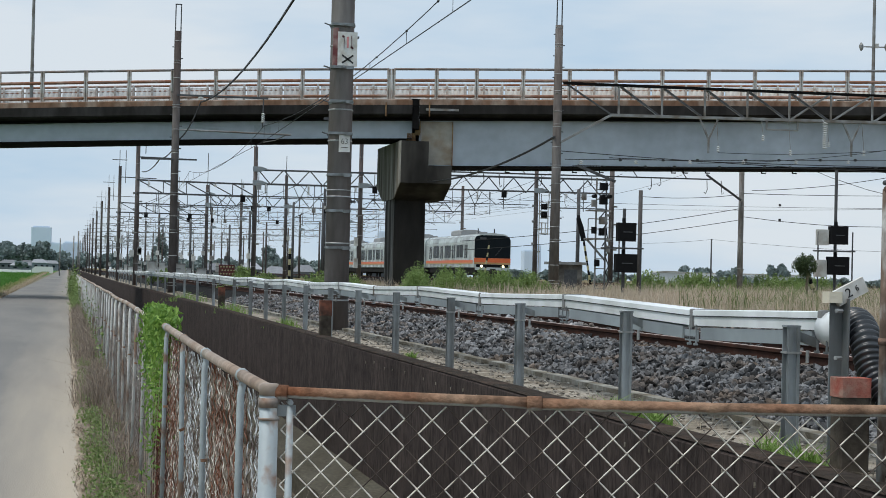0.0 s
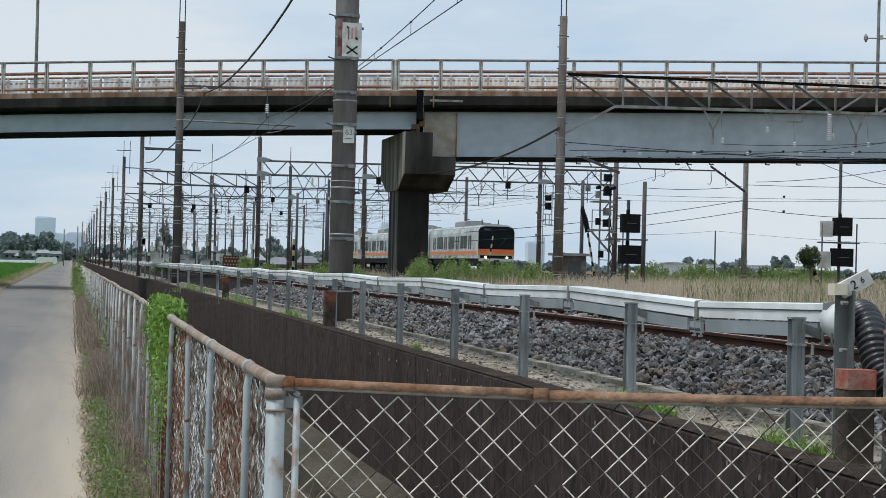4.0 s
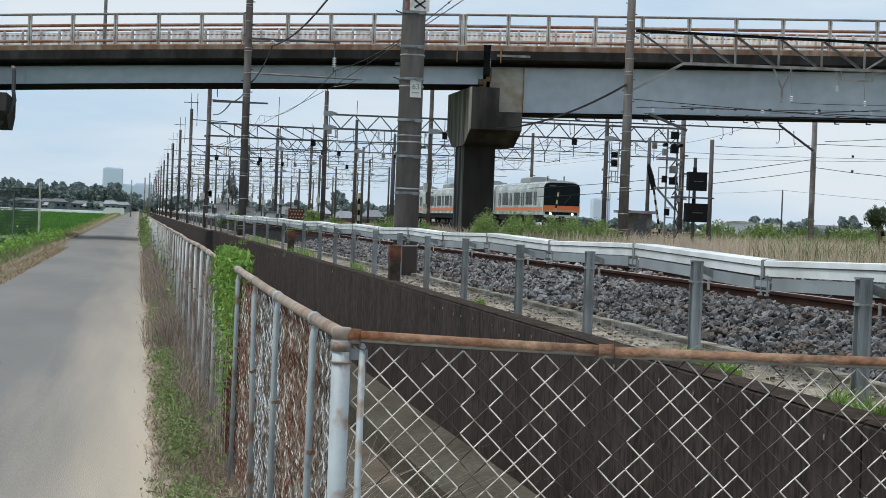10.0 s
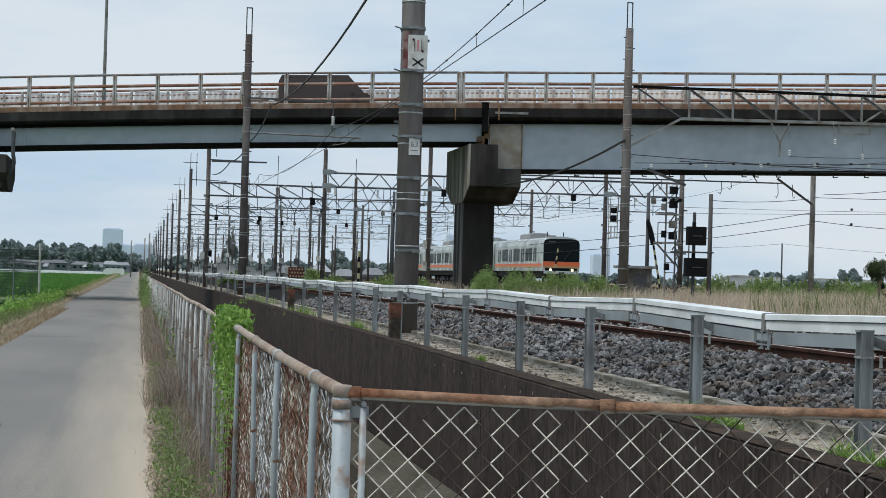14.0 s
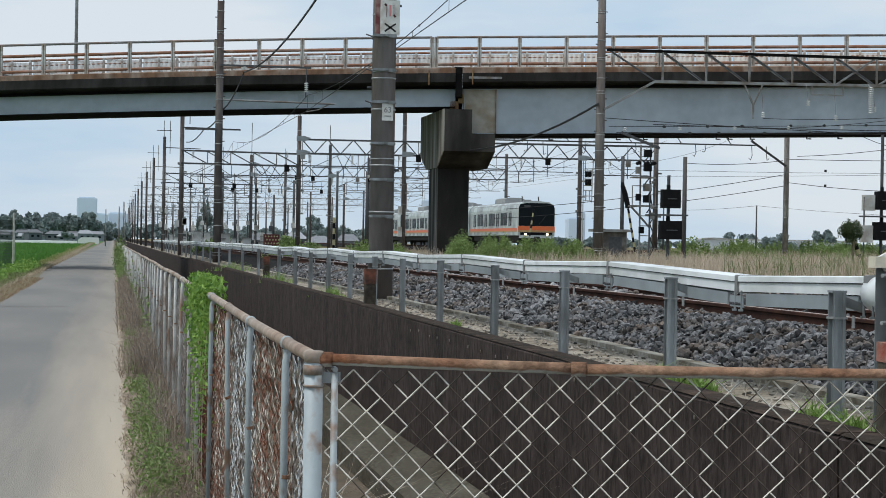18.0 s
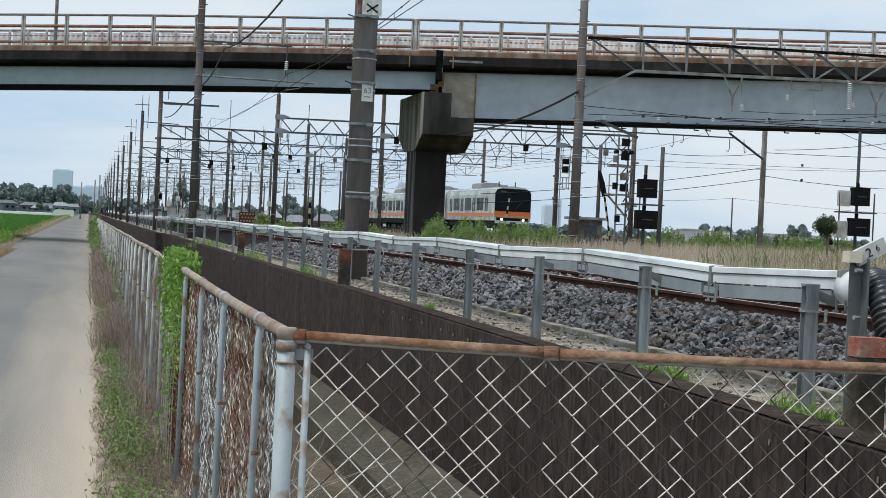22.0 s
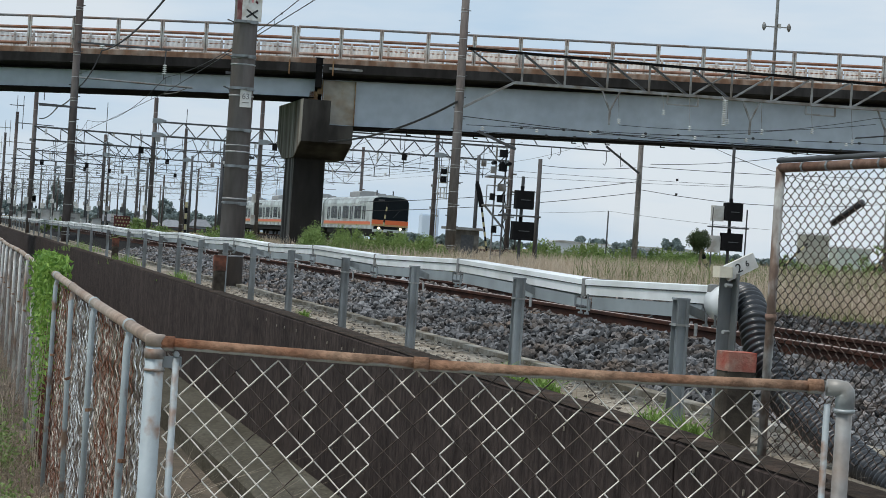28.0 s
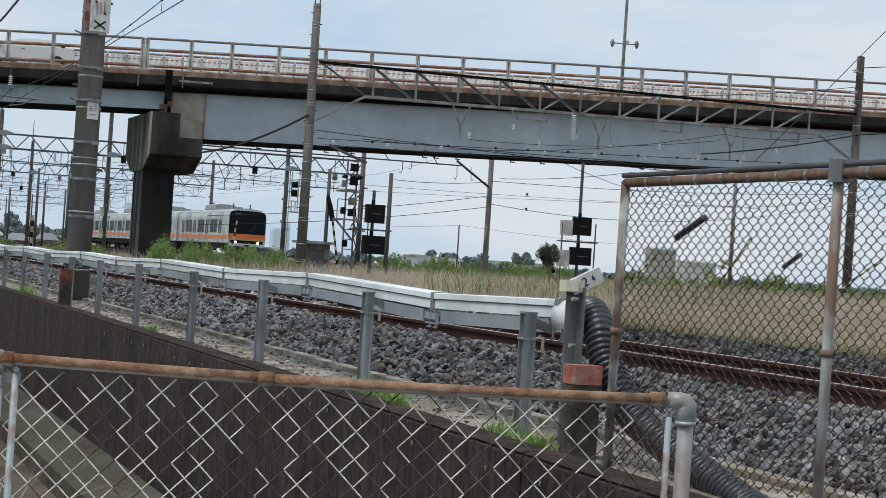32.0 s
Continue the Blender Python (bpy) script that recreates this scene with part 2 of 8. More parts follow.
# side light on the pier head is put into this paler colour; streaks are stains
PIERLIGHT = mat("pier_concrete_lit_side", (0.36, 0.345, 0.305), 0.93, var=0.22, scale=2, bump=0.25, bscale=18, stain=(0.12, 0.1, 0.075), amount=0.32, sscale=1.4, stretch=(1, 1.6, 0.14))
BEARING = mat("bearing_rusty", (0.42, 0.31, 0.17), 0.85, var=0.3, scale=5, bump=0.2, stain=(0.2, 0.11, 0.06), amount=0.5, sscale=2)
RAILPAINT = mat("railing_faded_paint", (0.44, 0.38, 0.345), 0.75, var=0.2, scale=4, bump=0.15, stain=(0.22, 0.105, 0.065), amount=0.4, sscale=2.6, rnd=0.12)
RAILRUST = mat("railing_rusty_tube", (0.34, 0.26, 0.22), 0.8, var=0.25, scale=4, bump=0.2, stain=(0.25, 0.115, 0.07), amount=0.5, sscale=0.9, rnd=0.1)
RAILGREY = mat("railing_top_tube", (0.2, 0.2, 0.205), 0.7, var=0.25, scale=3, bump=0.1, stain=(0.19, 0.13, 0.1), amount=0.25, sscale=1)
FARRAIL = mat("parapet_pale_panel", (0.78, 0.77, 0.75), 0.8, var=0.08, scale=6, bump=0.1, stain=(0.58, 0.52, 0.47), amount=0.2, sscale=1.5, rnd=0.05)
RUSTPIPE = mat("rusty_pipe", (0.19, 0.082, 0.045), 0.85, 0.0, var=0.4, scale=30, bump=0.35, bscale=110, stain=(0.33, 0.215, 0.145), amount=0.33, sscale=4, sharp=0.16)
ENDRUST = mat("end_post_rusted_paint", (0.17, 0.115, 0.085), 0.8, 0.0, var=0.4, scale=18, bump=0.25, bscale=80, stain=(0.38, 0.38, 0.36), amount=0.3, sscale=9, sharp=0.1, stretch=(1, 1, 0.5))
RUSTDULL = mat("dull_rusty_pipe", (0.17, 0.095, 0.068), 0.85, 0.0, var=0.3, scale=30, bump=0.3, bscale=110, stain=(0.24, 0.17, 0.135), amount=0.3, sscale=4, sharp=0.16)
TOPRAIL = mat("weathered_beige_pipe", (0.47, 0.41, 0.35), 0.75, 0.1, var=0.25, scale=14, bump=0.15, bscale=90, stain=(0.25, 0.16, 0.11), amount=0.36, sscale=1.6, sharp=0.25)
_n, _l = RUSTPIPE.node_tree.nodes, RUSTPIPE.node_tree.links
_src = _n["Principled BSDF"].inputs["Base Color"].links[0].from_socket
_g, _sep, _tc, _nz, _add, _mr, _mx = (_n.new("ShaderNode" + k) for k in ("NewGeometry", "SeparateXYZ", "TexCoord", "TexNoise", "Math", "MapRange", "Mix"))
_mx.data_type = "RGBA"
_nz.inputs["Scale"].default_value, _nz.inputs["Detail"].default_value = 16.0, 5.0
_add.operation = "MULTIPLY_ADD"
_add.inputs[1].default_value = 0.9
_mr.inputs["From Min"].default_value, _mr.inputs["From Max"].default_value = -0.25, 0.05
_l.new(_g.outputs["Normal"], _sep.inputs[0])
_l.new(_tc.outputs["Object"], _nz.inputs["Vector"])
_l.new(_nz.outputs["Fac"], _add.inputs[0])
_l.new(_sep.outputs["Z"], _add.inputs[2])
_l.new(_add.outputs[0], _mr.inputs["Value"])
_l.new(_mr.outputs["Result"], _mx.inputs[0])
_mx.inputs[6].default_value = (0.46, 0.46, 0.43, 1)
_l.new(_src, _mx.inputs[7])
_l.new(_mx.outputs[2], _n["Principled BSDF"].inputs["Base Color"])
FENCEPOST = mat("fence_post_pale_paint", (0.39, 0.44, 0.46), 0.6, 0.1, var=0.12, scale=10, bump=0.1, bscale=60, stain=(0.26, 0.17, 0.12), amount=0.06, sscale=9, sharp=0.05, rnd=0.08)
WIRE = mat("chain_link_wire", (0.68, 0.64, 0.57), 0.6, 0.0, var=0.3, scale=40, bump=0.0, stain=(0.3, 0.26, 0.22), amount=0.12, sscale=14, sharp=0.08)
WIREWORN = mat("chain_link_wire_corroded", (0.15, 0.12, 0.095), 0.8, 0.0, var=0.4, scale=40, bump=0.0, stain=(0.05, 0.034, 0.026), amount=0.5, sscale=12, sharp=0.1)
ELBOW = mat("galvanised_elbow", (0.42, 0.445, 0.45), 0.5, 0.3, var=0.15, scale=20, bump=0.06, stain=(0.3, 0.28, 0.25), amount=0.3, sscale=9)
WIREGREY = mat("chain_link_wire_grey", (0.74, 0.75, 0.74), 0.5, 0.2, var=0.4, scale=40, bump=0.0, stain=(0.13, 0.09, 0.07), amount=0.34, sscale=11, sharp=0.06)
WIREOXIDE = mat("chain_link_wire_oxide", (0.2, 0.075, 0.04), 0.85, 0.0, var=0.5, scale=40, bump=0.0, stain=(0.07, 0.03, 0.022), amount=0.45, sscale=9, sharp=0.08)
WIRERUST = mat("chain_link_wire_rusty", (0.7, 0.64, 0.55), 0.55, 0.1, var=0.4, scale=40, bump=0.0, stain=(0.2, 0.075, 0.036), amount=0.5, sscale=11, sharp=0.07)
WIREDARK = mat("chain_link_wire_dark", (0.04, 0.034, 0.03), 0.8, 0.2, var=0.4, scale=9, bump=0.0, stain=(0.11, 0.065, 0.045), amount=0.3, sscale=1.5)
RAIL = mat("rail_rust_brown", (0.075, 0.032, 0.021), 0.85, 0.0, var=0.3, scale=8, bump=0.2, bscale=60, stain=(0.04, 0.02, 0.015), amount=0.5, sscale=2)
RAILTOP = mat("rail_worn_steel", (0.42, 0.31, 0.26), 0.45, 0.3, var=0.2, scale=8, bump=0.05)
STONE = mat("ballast_stone", (0.158, 0.159, 0.163), 0.85, var=0.35, scale=25, bump=0.4, bscale=120, stain=(0.15, 0.115, 0.09), amount=0.07, sscale=1.5, island=0.86, rnd=0.5)
PEBBLE = mat("path_pebble", (0.27, 0.245, 0.21), 0.9, var=0.3, scale=25, bump=0.3, bscale=120, island=0.7)
# near black, so the shade between the stones lies in the bed's colour
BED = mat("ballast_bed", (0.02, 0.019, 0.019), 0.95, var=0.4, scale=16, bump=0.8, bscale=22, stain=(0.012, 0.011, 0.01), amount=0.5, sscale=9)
GRAVEL = mat("gravel_path", (0.4, 0.355, 0.295), 0.95, var=0.35, scale=30, bump=0.7, bscale=45, stain=(0.22, 0.185, 0.14), amount=0.42, sscale=3)
BLACKCABLE = mat("black_cable", (0.02, 0.02, 0.022), 0.55, var=0.2, scale=9, bump=0.0)
BLACKPIPE = mat("black_corrugated_pipe", (0.014, 0.0155, 0.019), 0.36, var=0.2, scale=9, bump=0.03, spec=0.9)
INSUL = mat("porcelain_insulator", (0.62, 0.63, 0.62), 0.3, var=0.1, scale=9, bump=0.0)
WHITEPLATE = mat("white_plate", (0.72, 0.72, 0.69), 0.6, var=0.08, scale=9, bump=0.03, stain=(0.5, 0.47, 0.42), amount=0.25, sscale=9)
INK = mat("black_lettering", (0.025, 0.025, 0.025), 0.7, var=0.1, bump=0.0)
REDPAINT = mat("faded_red_paint", (0.42, 0.1, 0.07), 0.85, var=0.25, scale=14, bump=0.3, stain=(0.3, 0.19, 0.15), amount=0.42, sscale=7)
RUSTBROWN = mat("red_brown_paint", (0.3, 0.105, 0.065), 0.85, var=0.3, scale=9, bump=0.2, stain=(0.08, 0.05, 0.04), amount=0.45, sscale=4)
TRAINSTEEL = mat("brushed_stainless", (0.6, 0.66, 0.645), 0.45, 0.3, var=0.05, scale=4, bump=0.0, stain=(0.31, 0.33, 0.33), amount=0.3, sscale=0.8)
TRAINROOF = mat("train_roof_grey", (0.3, 0.31, 0.31), 0.7, var=0.1, scale=2, bump=0.05)
TRAINWHITE = mat("train_mask_white", (0.5, 0.54, 0.53), 0.4, var=0.04, scale=3, bump=0.0)
ORANGE = mat("orange_band", (0.74, 0.16, 0.05), 0.45, var=0.06, scale=3, bump=0.0)
BROWNBAND = mat("ochre_band", (0.5, 0.3, 0.13), 0.45, var=0.06, scale=3, bump=0.0)
TRAINGLASS = mat("dark_train_glass", (0.01, 0.014, 0.017), 0.2, var=0.1, scale=2, bump=0.0, spec=0.07)
UNDER = mat("underframe_dark", (0.05, 0.047, 0.043), 0.85, var=0.3, scale=4, bump=0.1)
SIGBLACK = mat("signal_black", (0.008, 0.008, 0.009), 0.7, spec=0.12, var=0.2, scale=5, bump=0.03)
BOXGREY = mat("equipment_box_grey", (0.55, 0.565, 0.55), 0.6, var=0.08, scale=4, bump=0.03, stain=(0.3, 0.28, 0.25), amount=0.3, sscale=2, rnd=0.15)
YELLOW = mat("guard_yellow", (0.4, 0.36, 0.2), 0.6, var=0.12, scale=6, bump=0.02)
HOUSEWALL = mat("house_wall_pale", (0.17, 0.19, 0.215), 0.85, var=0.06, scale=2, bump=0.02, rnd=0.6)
FARNET = mat("chain_link_wire_far", (0.3, 0.285, 0.265), 0.7, 0.1, var=0.3, scale=12, bump=0.0, stain=(0.17, 0.12, 0.095), amount=0.35, sscale=1.2)
PALEGREEN = mat("shed_wall_pale_green", (0.5, 0.56, 0.5), 0.8, var=0.06, scale=2, bump=0.02)
ENDPOST = mat("grey_pipe_post", (0.3, 0.305, 0.3), 0.65, 0.2, var=0.2, scale=14, bump=0.1, stain=(0.2, 0.16, 0.13), amount=0.3, sscale=6)
PALEWALL = mat("shed_wall_pale", (0.66, 0.69, 0.72), 0.8, var=0.06, scale=2, bump=0.02, rnd=0.15)
BUFFWALL = mat("shed_wall_buff", (0.42, 0.42, 0.36), 0.85, var=0.1, scale=1.5, bump=0.02, stain=(0.33, 0.33, 0.28), amount=0.4, sscale=0.6)
ROOFTILE = mat("roof_tile_grey", (0.25, 0.26, 0.28), 0.8, var=0.15, scale=2, bump=0.1, rnd=0.5)
# distance haze is mixed into these two facade colours
FARTOWER = mat("hazy_tower_facade", (0.62, 0.71, 0.84), 0.9, var=0.03, scale=0.05, bump=0.0)
FARBLOCK = mat("hazy_block_facade", (0.63, 0.73, 0.84), 0.9, var=0.03, scale=0.05, bump=0.0)
TARP = mat("white_field_sheet", (0.75, 0.76, 0.75), 0.5, var=0.05, scale=1, bump=0.05)
GREENMESH = mat("green_mesh_screen", (0.1, 0.125, 0.115), 0.9, var=0.15, scale=6, bump=0.05)
VINE = leaf_mat("vine_leaf", (0.085, 0.2, 0.025), (0.29, 0.45, 0.09))
WEED = leaf_mat("weed_leaf", (0.1, 0.165, 0.04), (0.25, 0.33, 0.11))
KERBWEED = leaf_mat("kerb_weed_leaf", (0.14, 0.25, 0.04), (0.3, 0.42, 0.12))
GRASSG = leaf_mat("grass_green", (0.1, 0.145, 0.04), (0.21, 0.23, 0.085))
GRASSD = leaf_mat("grass_dry", (0.37, 0.285, 0.195), (0.5, 0.41, 0.3))
STRAW = leaf_mat("straw_pale", (0.46, 0.365, 0.27), (0.64, 0.54, 0.42))
GRASSBROWN = leaf_mat("grass_reddish_dry", (0.2, 0.115, 0.06), (0.4, 0.29, 0.17))
TWIG = leaf_mat("dead_stalk", (0.3, 0.235, 0.17), (0.6, 0.52, 0.41))
BRUSH = leaf_mat("dead_brush_grey", (0.12, 0.09, 0.07), (0.42, 0.34, 0.265))
THATCH = leaf_mat("dead_thatch_brown", (0.11, 0.078, 0.056), (0.4, 0.31, 0.225))
TREE = leaf_mat("tree_leaf_dark", (0.022, 0.045, 0.022), (0.06, 0.09, 0.045))
SHRUB = leaf_mat("shrub_leaf", (0.03, 0.055, 0.02), (0.09, 0.13, 0.05))
TALLWEED = leaf_mat("tall_weed_leaf", (0.125, 0.2, 0.05), (0.3, 0.4, 0.13))
# distance haze is in this leaf colour, paler and bluer than near foliage
FARTREE = leaf_mat("far_tree_leaf_hazed", (0.16, 0.205, 0.2), (0.25, 0.31, 0.3))
POSTOLD = mat("fence_post_old_paint", (0.64, 0.635, 0.61), 0.7, var=0.2, scale=10, bump=0.15, bscale=60, stain=(0.28, 0.18, 0.13), amount=0.06, sscale=3, sharp=0.08, rnd=0.15)
EDGEGRASS = leaf_mat("paddy_edge_grass_leaf", (0.16, 0.2, 0.05), (0.36, 0.34, 0.14))
RICE = leaf_mat("rice_leaf", (0.06, 0.17, 0.02), (0.1, 0.24, 0.035))
CARBROWN = mat("car_paint_dark_brown", (0.055, 0.038, 0.032), 0.3, 0.3, var=0.05, bump=0.0)
CARDARK = mat("car_paint_dark_grey", (0.05, 0.05, 0.053), 0.3, 0.3, var=0.05, bump=0.0)
CARWHITE = mat("car_paint_white", (0.72, 0.72, 0.7), 0.3, var=0.03, bump=0.0)
TYRE = mat("tyre_rubber", (0.02, 0.02, 0.02), 0.8, var=0.1, bump=0.0)
GLOW = bpy.data.materials.new("lit_headlamp")
GLOW.use_nodes = True
GLOW.node_tree.nodes["Principled BSDF"].inputs["Emission Color"].default_value = (1.0, 0.8, 0.42, 1)
GLOW.node_tree.nodes["Principled BSDF"].inputs["Emission Strength"].default_value = 3.0


# ---- mesh helpers ----
class Mesh:
    """Collects corners and faces of one mesh."""

    def __init__(self):
        self.v, self.f = [], []

    def add(self, verts, faces):
        k = len(self.v)
        self.v.extend(tuple(p) for p in verts)
        self.f.extend(tuple(i + k for i in q) for q in faces)
        return self

    def box(self, c, s, rz=0.0, chamfer=0.0):
        x, y, z = (a / 2 for a in s)
        ch = min(chamfer, x * 0.45, y * 0.45)
        ring = [(-x + ch, -y), (x - ch, -y), (x, -y + ch), (x, y - ch), (x - ch, y), (-x + ch, y), (-x, y - ch), (-x, -y + ch)] if ch else [(-x, -y), (x, -y), (x, y), (-x, y)]
        ca, sa = math.cos(rz), math.sin(rz)
        n = len(ring)
        vs = [(c[0] + ca * a - sa * b, c[1] + sa * a + ca * b, c[2] + h) for h in (-z, z) for a, b in ring]
        fs = [tuple(range(n - 1, -1, -1)), tuple(range(n, 2 * n))] + [(i, (i + 1) % n, n + (i + 1) % n, n + i) for i in range(n)]
        return self.add(vs, fs)

    def beam(self, p, q, w, h):
        """A bar of rectangular section from p to q."""
        p, q = Vector(p), Vector(q)
        d = (q - p).normalized()
        side = d.cross(Vector((0, 0, 1)))
        side = side.normalized() if side.length > 1e-4 else Vector((1, 0, 0))
        up = side.cross(d)
        vs = [e + side * (a * w / 2) + up * (b * h / 2) for e in (p, q) for a, b in ((-1, -1), (1, -1), (1, 1), (-1, 1))]
        return self.add(vs, [(3, 2, 1, 0), (4, 5, 6, 7)] + [(i, (i + 1) % 4, 4 + (i + 1) % 4, 4 + i) for i in range(4)])

    def tube(self, pts, r, n=8, cap=True):
        """A pipe along points; r is one radius or one for each point."""
        pts = [Vector(p) for p in pts]
        rs = r if isinstance(r, (list, tuple)) else [r] * len(pts)
        side = None
        vs, fs = [], []
        for i, p in enumerate(pts):
            d = (pts[min(i + 1, len(pts) - 1)] - pts[max(i - 1, 0)]).normalized()
            if side is None:
                side = d.cross(Vector((0, 0, 1)) if abs(d.z) < 0.9 else Vector((1, 0, 0))).normalized()
            else:
                side = (side - d * side.dot(d)).normalized()
            up = side.cross(d)
            vs += [p + (side * math.cos(6.28318 * k / n) + up * math.sin(6.28318 * k / n)) * rs[i] for k in range(n)]
        for i in range(len(pts) - 1):
            fs += [(i * n + k, i * n + (k + 1) % n, (i + 1) * n + (k + 1) % n, (i + 1) * n + k) for k in range(n)]
        if cap:
            fs += [tuple(range(n - 1, -1, -1)), tuple(range((len(pts) - 1) * n, len(pts) * n))]
        return self.add(vs, fs)

    def extrude(self, ring, ends):
        """A section (list of (a, b)) swept through a list of functions (a, b) -> point; closed."""
        n = len(ring)
        vs = [e(a, b) for e in ends for a, b in ring]
        fs = [(i * n + k, i * n + (k + 1) % n, (i + 1) * n + (k + 1) % n, (i + 1) * n + k) for i in range(len(ends) - 1) for k in range(n)]
        fs += [tuple(range(n - 1, -1, -1)), tuple(range((len(ends) - 1) * n, len(ends) * n))]
        return self.add(vs, fs)

    def data(self, name, material, smooth=False):
        me = bpy.data.meshes.new(name)
        me.from_pydata([tuple(p) for p in self.v], [], self.f)
        me.materials.append(material)
        if smooth:
            me.polygons.foreach_set("use_smooth", [True] * len(me.polygons))
        me.update()
        return me


def part(name, m, material, parent, label="", smooth=False):
    """Links a mesh as one object under a thing or under a part."""
    ob = new(name, m if isinstance(m, bpy.types.Mesh) else m.data(name, material, smooth))
    ob.parent = parent
    if label:
        ob["label"] = label
    return ob


def thing(name, label, category, at=(0, 0, 0), rz=0.0, group="", kind=""):
    """An empty at the base of a thing, that carries its parts."""
    ob = new(name)
    ob.matrix_basis = pose(*at, 0, 0, rz)
    return tagged(ob, label, category, group, kind)


def solo(name, m, material, label, category, at=(0, 0, 0), rz=0.0, group="", kind="", smooth=False):
    """A thing that is one mesh."""
    ob = new(name, m if isinstance(m, bpy.types.Mesh) else m.data(name, material, smooth))
    ob.matrix_basis = pose(*at, 0, 0, rz)
    return tagged(ob, label, category, group, kind)


def soup(name, verts, faces, material):
    """A mesh from two arrays, for very many small pieces of equal make."""
    me = bpy.data.meshes.new(name)
    me.from_pydata(np.asarray(verts).reshape(-1, 3).tolist(), [], np.asarray(faces).tolist())
    me.materials.append(material)
    me.update()
    return me


rng = np.random.default_rng(7)


def blades(name, base, height, width, material, lean=0.35, bend=0.3):
    """Grass: each blade a bent tapering strip that starts at its base point."""
    base = np.asarray(base, float)
    n = len(base)
    a = rng.uniform(0, 6.283, n)
    side = np.stack([np.cos(a), np.sin(a), 0 * a], 1) * (width * rng.uniform(0.6, 1.3, n))[:, None]
    b = rng.uniform(0, 6.283, n)
    h = height * rng.uniform(0.55, 1.15, n)
    out = np.stack([np.cos(b), np.sin(b), 0 * b], 1) * (h * rng.uniform(0, lean, n))[:, None]
    up = np.stack([0 * h, 0 * h, h], 1)
    mid = base + up * 0.55 + out * 0.4
    tip = base + up * (1 - bend * 0.3) + out * (1 + bend)
    v = np.stack([base - side, base + side, mid + side * 0.7, mid - side * 0.7, tip], 1)
    k = np.arange(n)[:, None] * 5
    quads = (k + np.array([[0, 1, 2, 3]])).tolist()
    tris = (k + np.array([[3, 2, 4]])).tolist()
    me = bpy.data.meshes.new(name)
    me.from_pydata(v.reshape(-1, 3).tolist(), [], quads + tris)
    me.materials.append(material)
    me.update()
    return me


def leaves(name, centre, size, material, droop=0.0, long=1.6):
    """Leaves: each a folded diamond of its own, turned at random."""
    centre = np.asarray(centre, float)
    n = len(centre)
    d = rng.normal(size=(n, 3))
    d[:, 2] -= droop
    d /= np.linalg.norm(d, axis=1)[:, None]
    e = np.cross(d, rng.normal(size=(n, 3)))
    e /= np.linalg.norm(e, axis=1)[:, None]
    g = np.cross(d, e)
    s = (size * rng.uniform(0.6, 1.3, n))[:, None]
    v = np.stack([centre - d * s * long / 2, centre + e * s / 2 + g * s * 0.12, centre + d * s * long / 2, centre - e * s / 2 + g * s * 0.12], 1)
    k = np.arange(n)[:, None] * 4
    return soup(name, v, np.concatenate([k + np.array([[0, 1, 2]]), k + np.array([[0, 2, 3]])]), material)


def writing(text, size, material, parent, loc, rot, name="lettering"):
    """Words in the built-in font as a thin mesh under their thing."""
    cu = bpy.data.curves.new(name, "FONT")
    cu.body, cu.size, cu.align_x, cu.align_y, cu.extrude = text, size, "CENTER", "CENTER", 0.001
    ob = bpy.data.objects.new(name, cu)
    scene.collection.objects.link(ob)
    me = bpy.data.meshes.new_from_object(ob.evaluated_get(bpy.context.evaluated_depsgraph_get()))
    bpy.data.objects.remove(ob)
    me.materials.clear()
    me.materials.append(material)
    out = new(name, me)
    out.parent = parent
    out.matrix_basis = pose(*loc, *rot)
    return out


# ---- ground, road, drain and track bed ----
def strip(name, prof, ys, material, label, kind="structure", category="ground", wob=0.0, freq=0.35):
    """A ground strip: a section (x, z) carried along y."""
    m = Mesh()
    n = len(prof)
    for j, y in enumerate(ys):
        for i, (x, z) in enumerate(prof):
            w = wob * noise.noise((x * 0.7, y * freq, i)) if 0 < i < n - 1 or wob else 0
            m.v.append((x + w, y, z + w * 0.3))
    m.f = [(j * n + i, j * n + i + 1, (j + 1) * n + i + 1, (j + 1) * n + i) for j in range(len(ys) - 1) for i in range(n - 1)]
    return solo(name, m, material, label, category, kind=kind)


FAR = 3500.0
TARSEAM = mat("tar_seam", (0.07, 0.069, 0.068), 0.85, var=0.2, scale=30, bump=0.2)
ys_fine = [i * 0.1 for i in range(240)] + [24.0 + i * 0.3 for i in range(95)] + [60, 90, 200, 600]
ys_near = [-60, -20, -5, 0] + [i * 1.5 for i in range(1, 60)] + [95, 110, 130, 160, 200, 260, 340, 450, 600, 900, 1500, FAR]
solo("ground", Mesh().add([(-FAR, -60, -1.6), (FAR, -60, -1.6), (FAR, FAR, -1.6), (-FAR, FAR, -1.6)], [(0, 1, 2, 3)]), FIELD,
     "flat farmland reaching to the horizon", "ground", kind="structure")
strip("rice_field", [(-FAR, -0.3), (-40, -0.3), (-4.0, -0.3)], ys_near, PADDY, "bright green rice paddy beside the lane", category="field")
strip("verge_bank", [(-4.4, -0.42), (-3.7, -0.06), (-2.9, -0.02)], ys_near, SOIL, "low grassy bank along the lane", wob=0.12)
strip("road", [(-3.0, 0.004), (-1.5, 0.03), (0.12, 0.004)], ys_near, ASPHALT, "worn pale grey asphalt farm lane beside the railway", category="road")
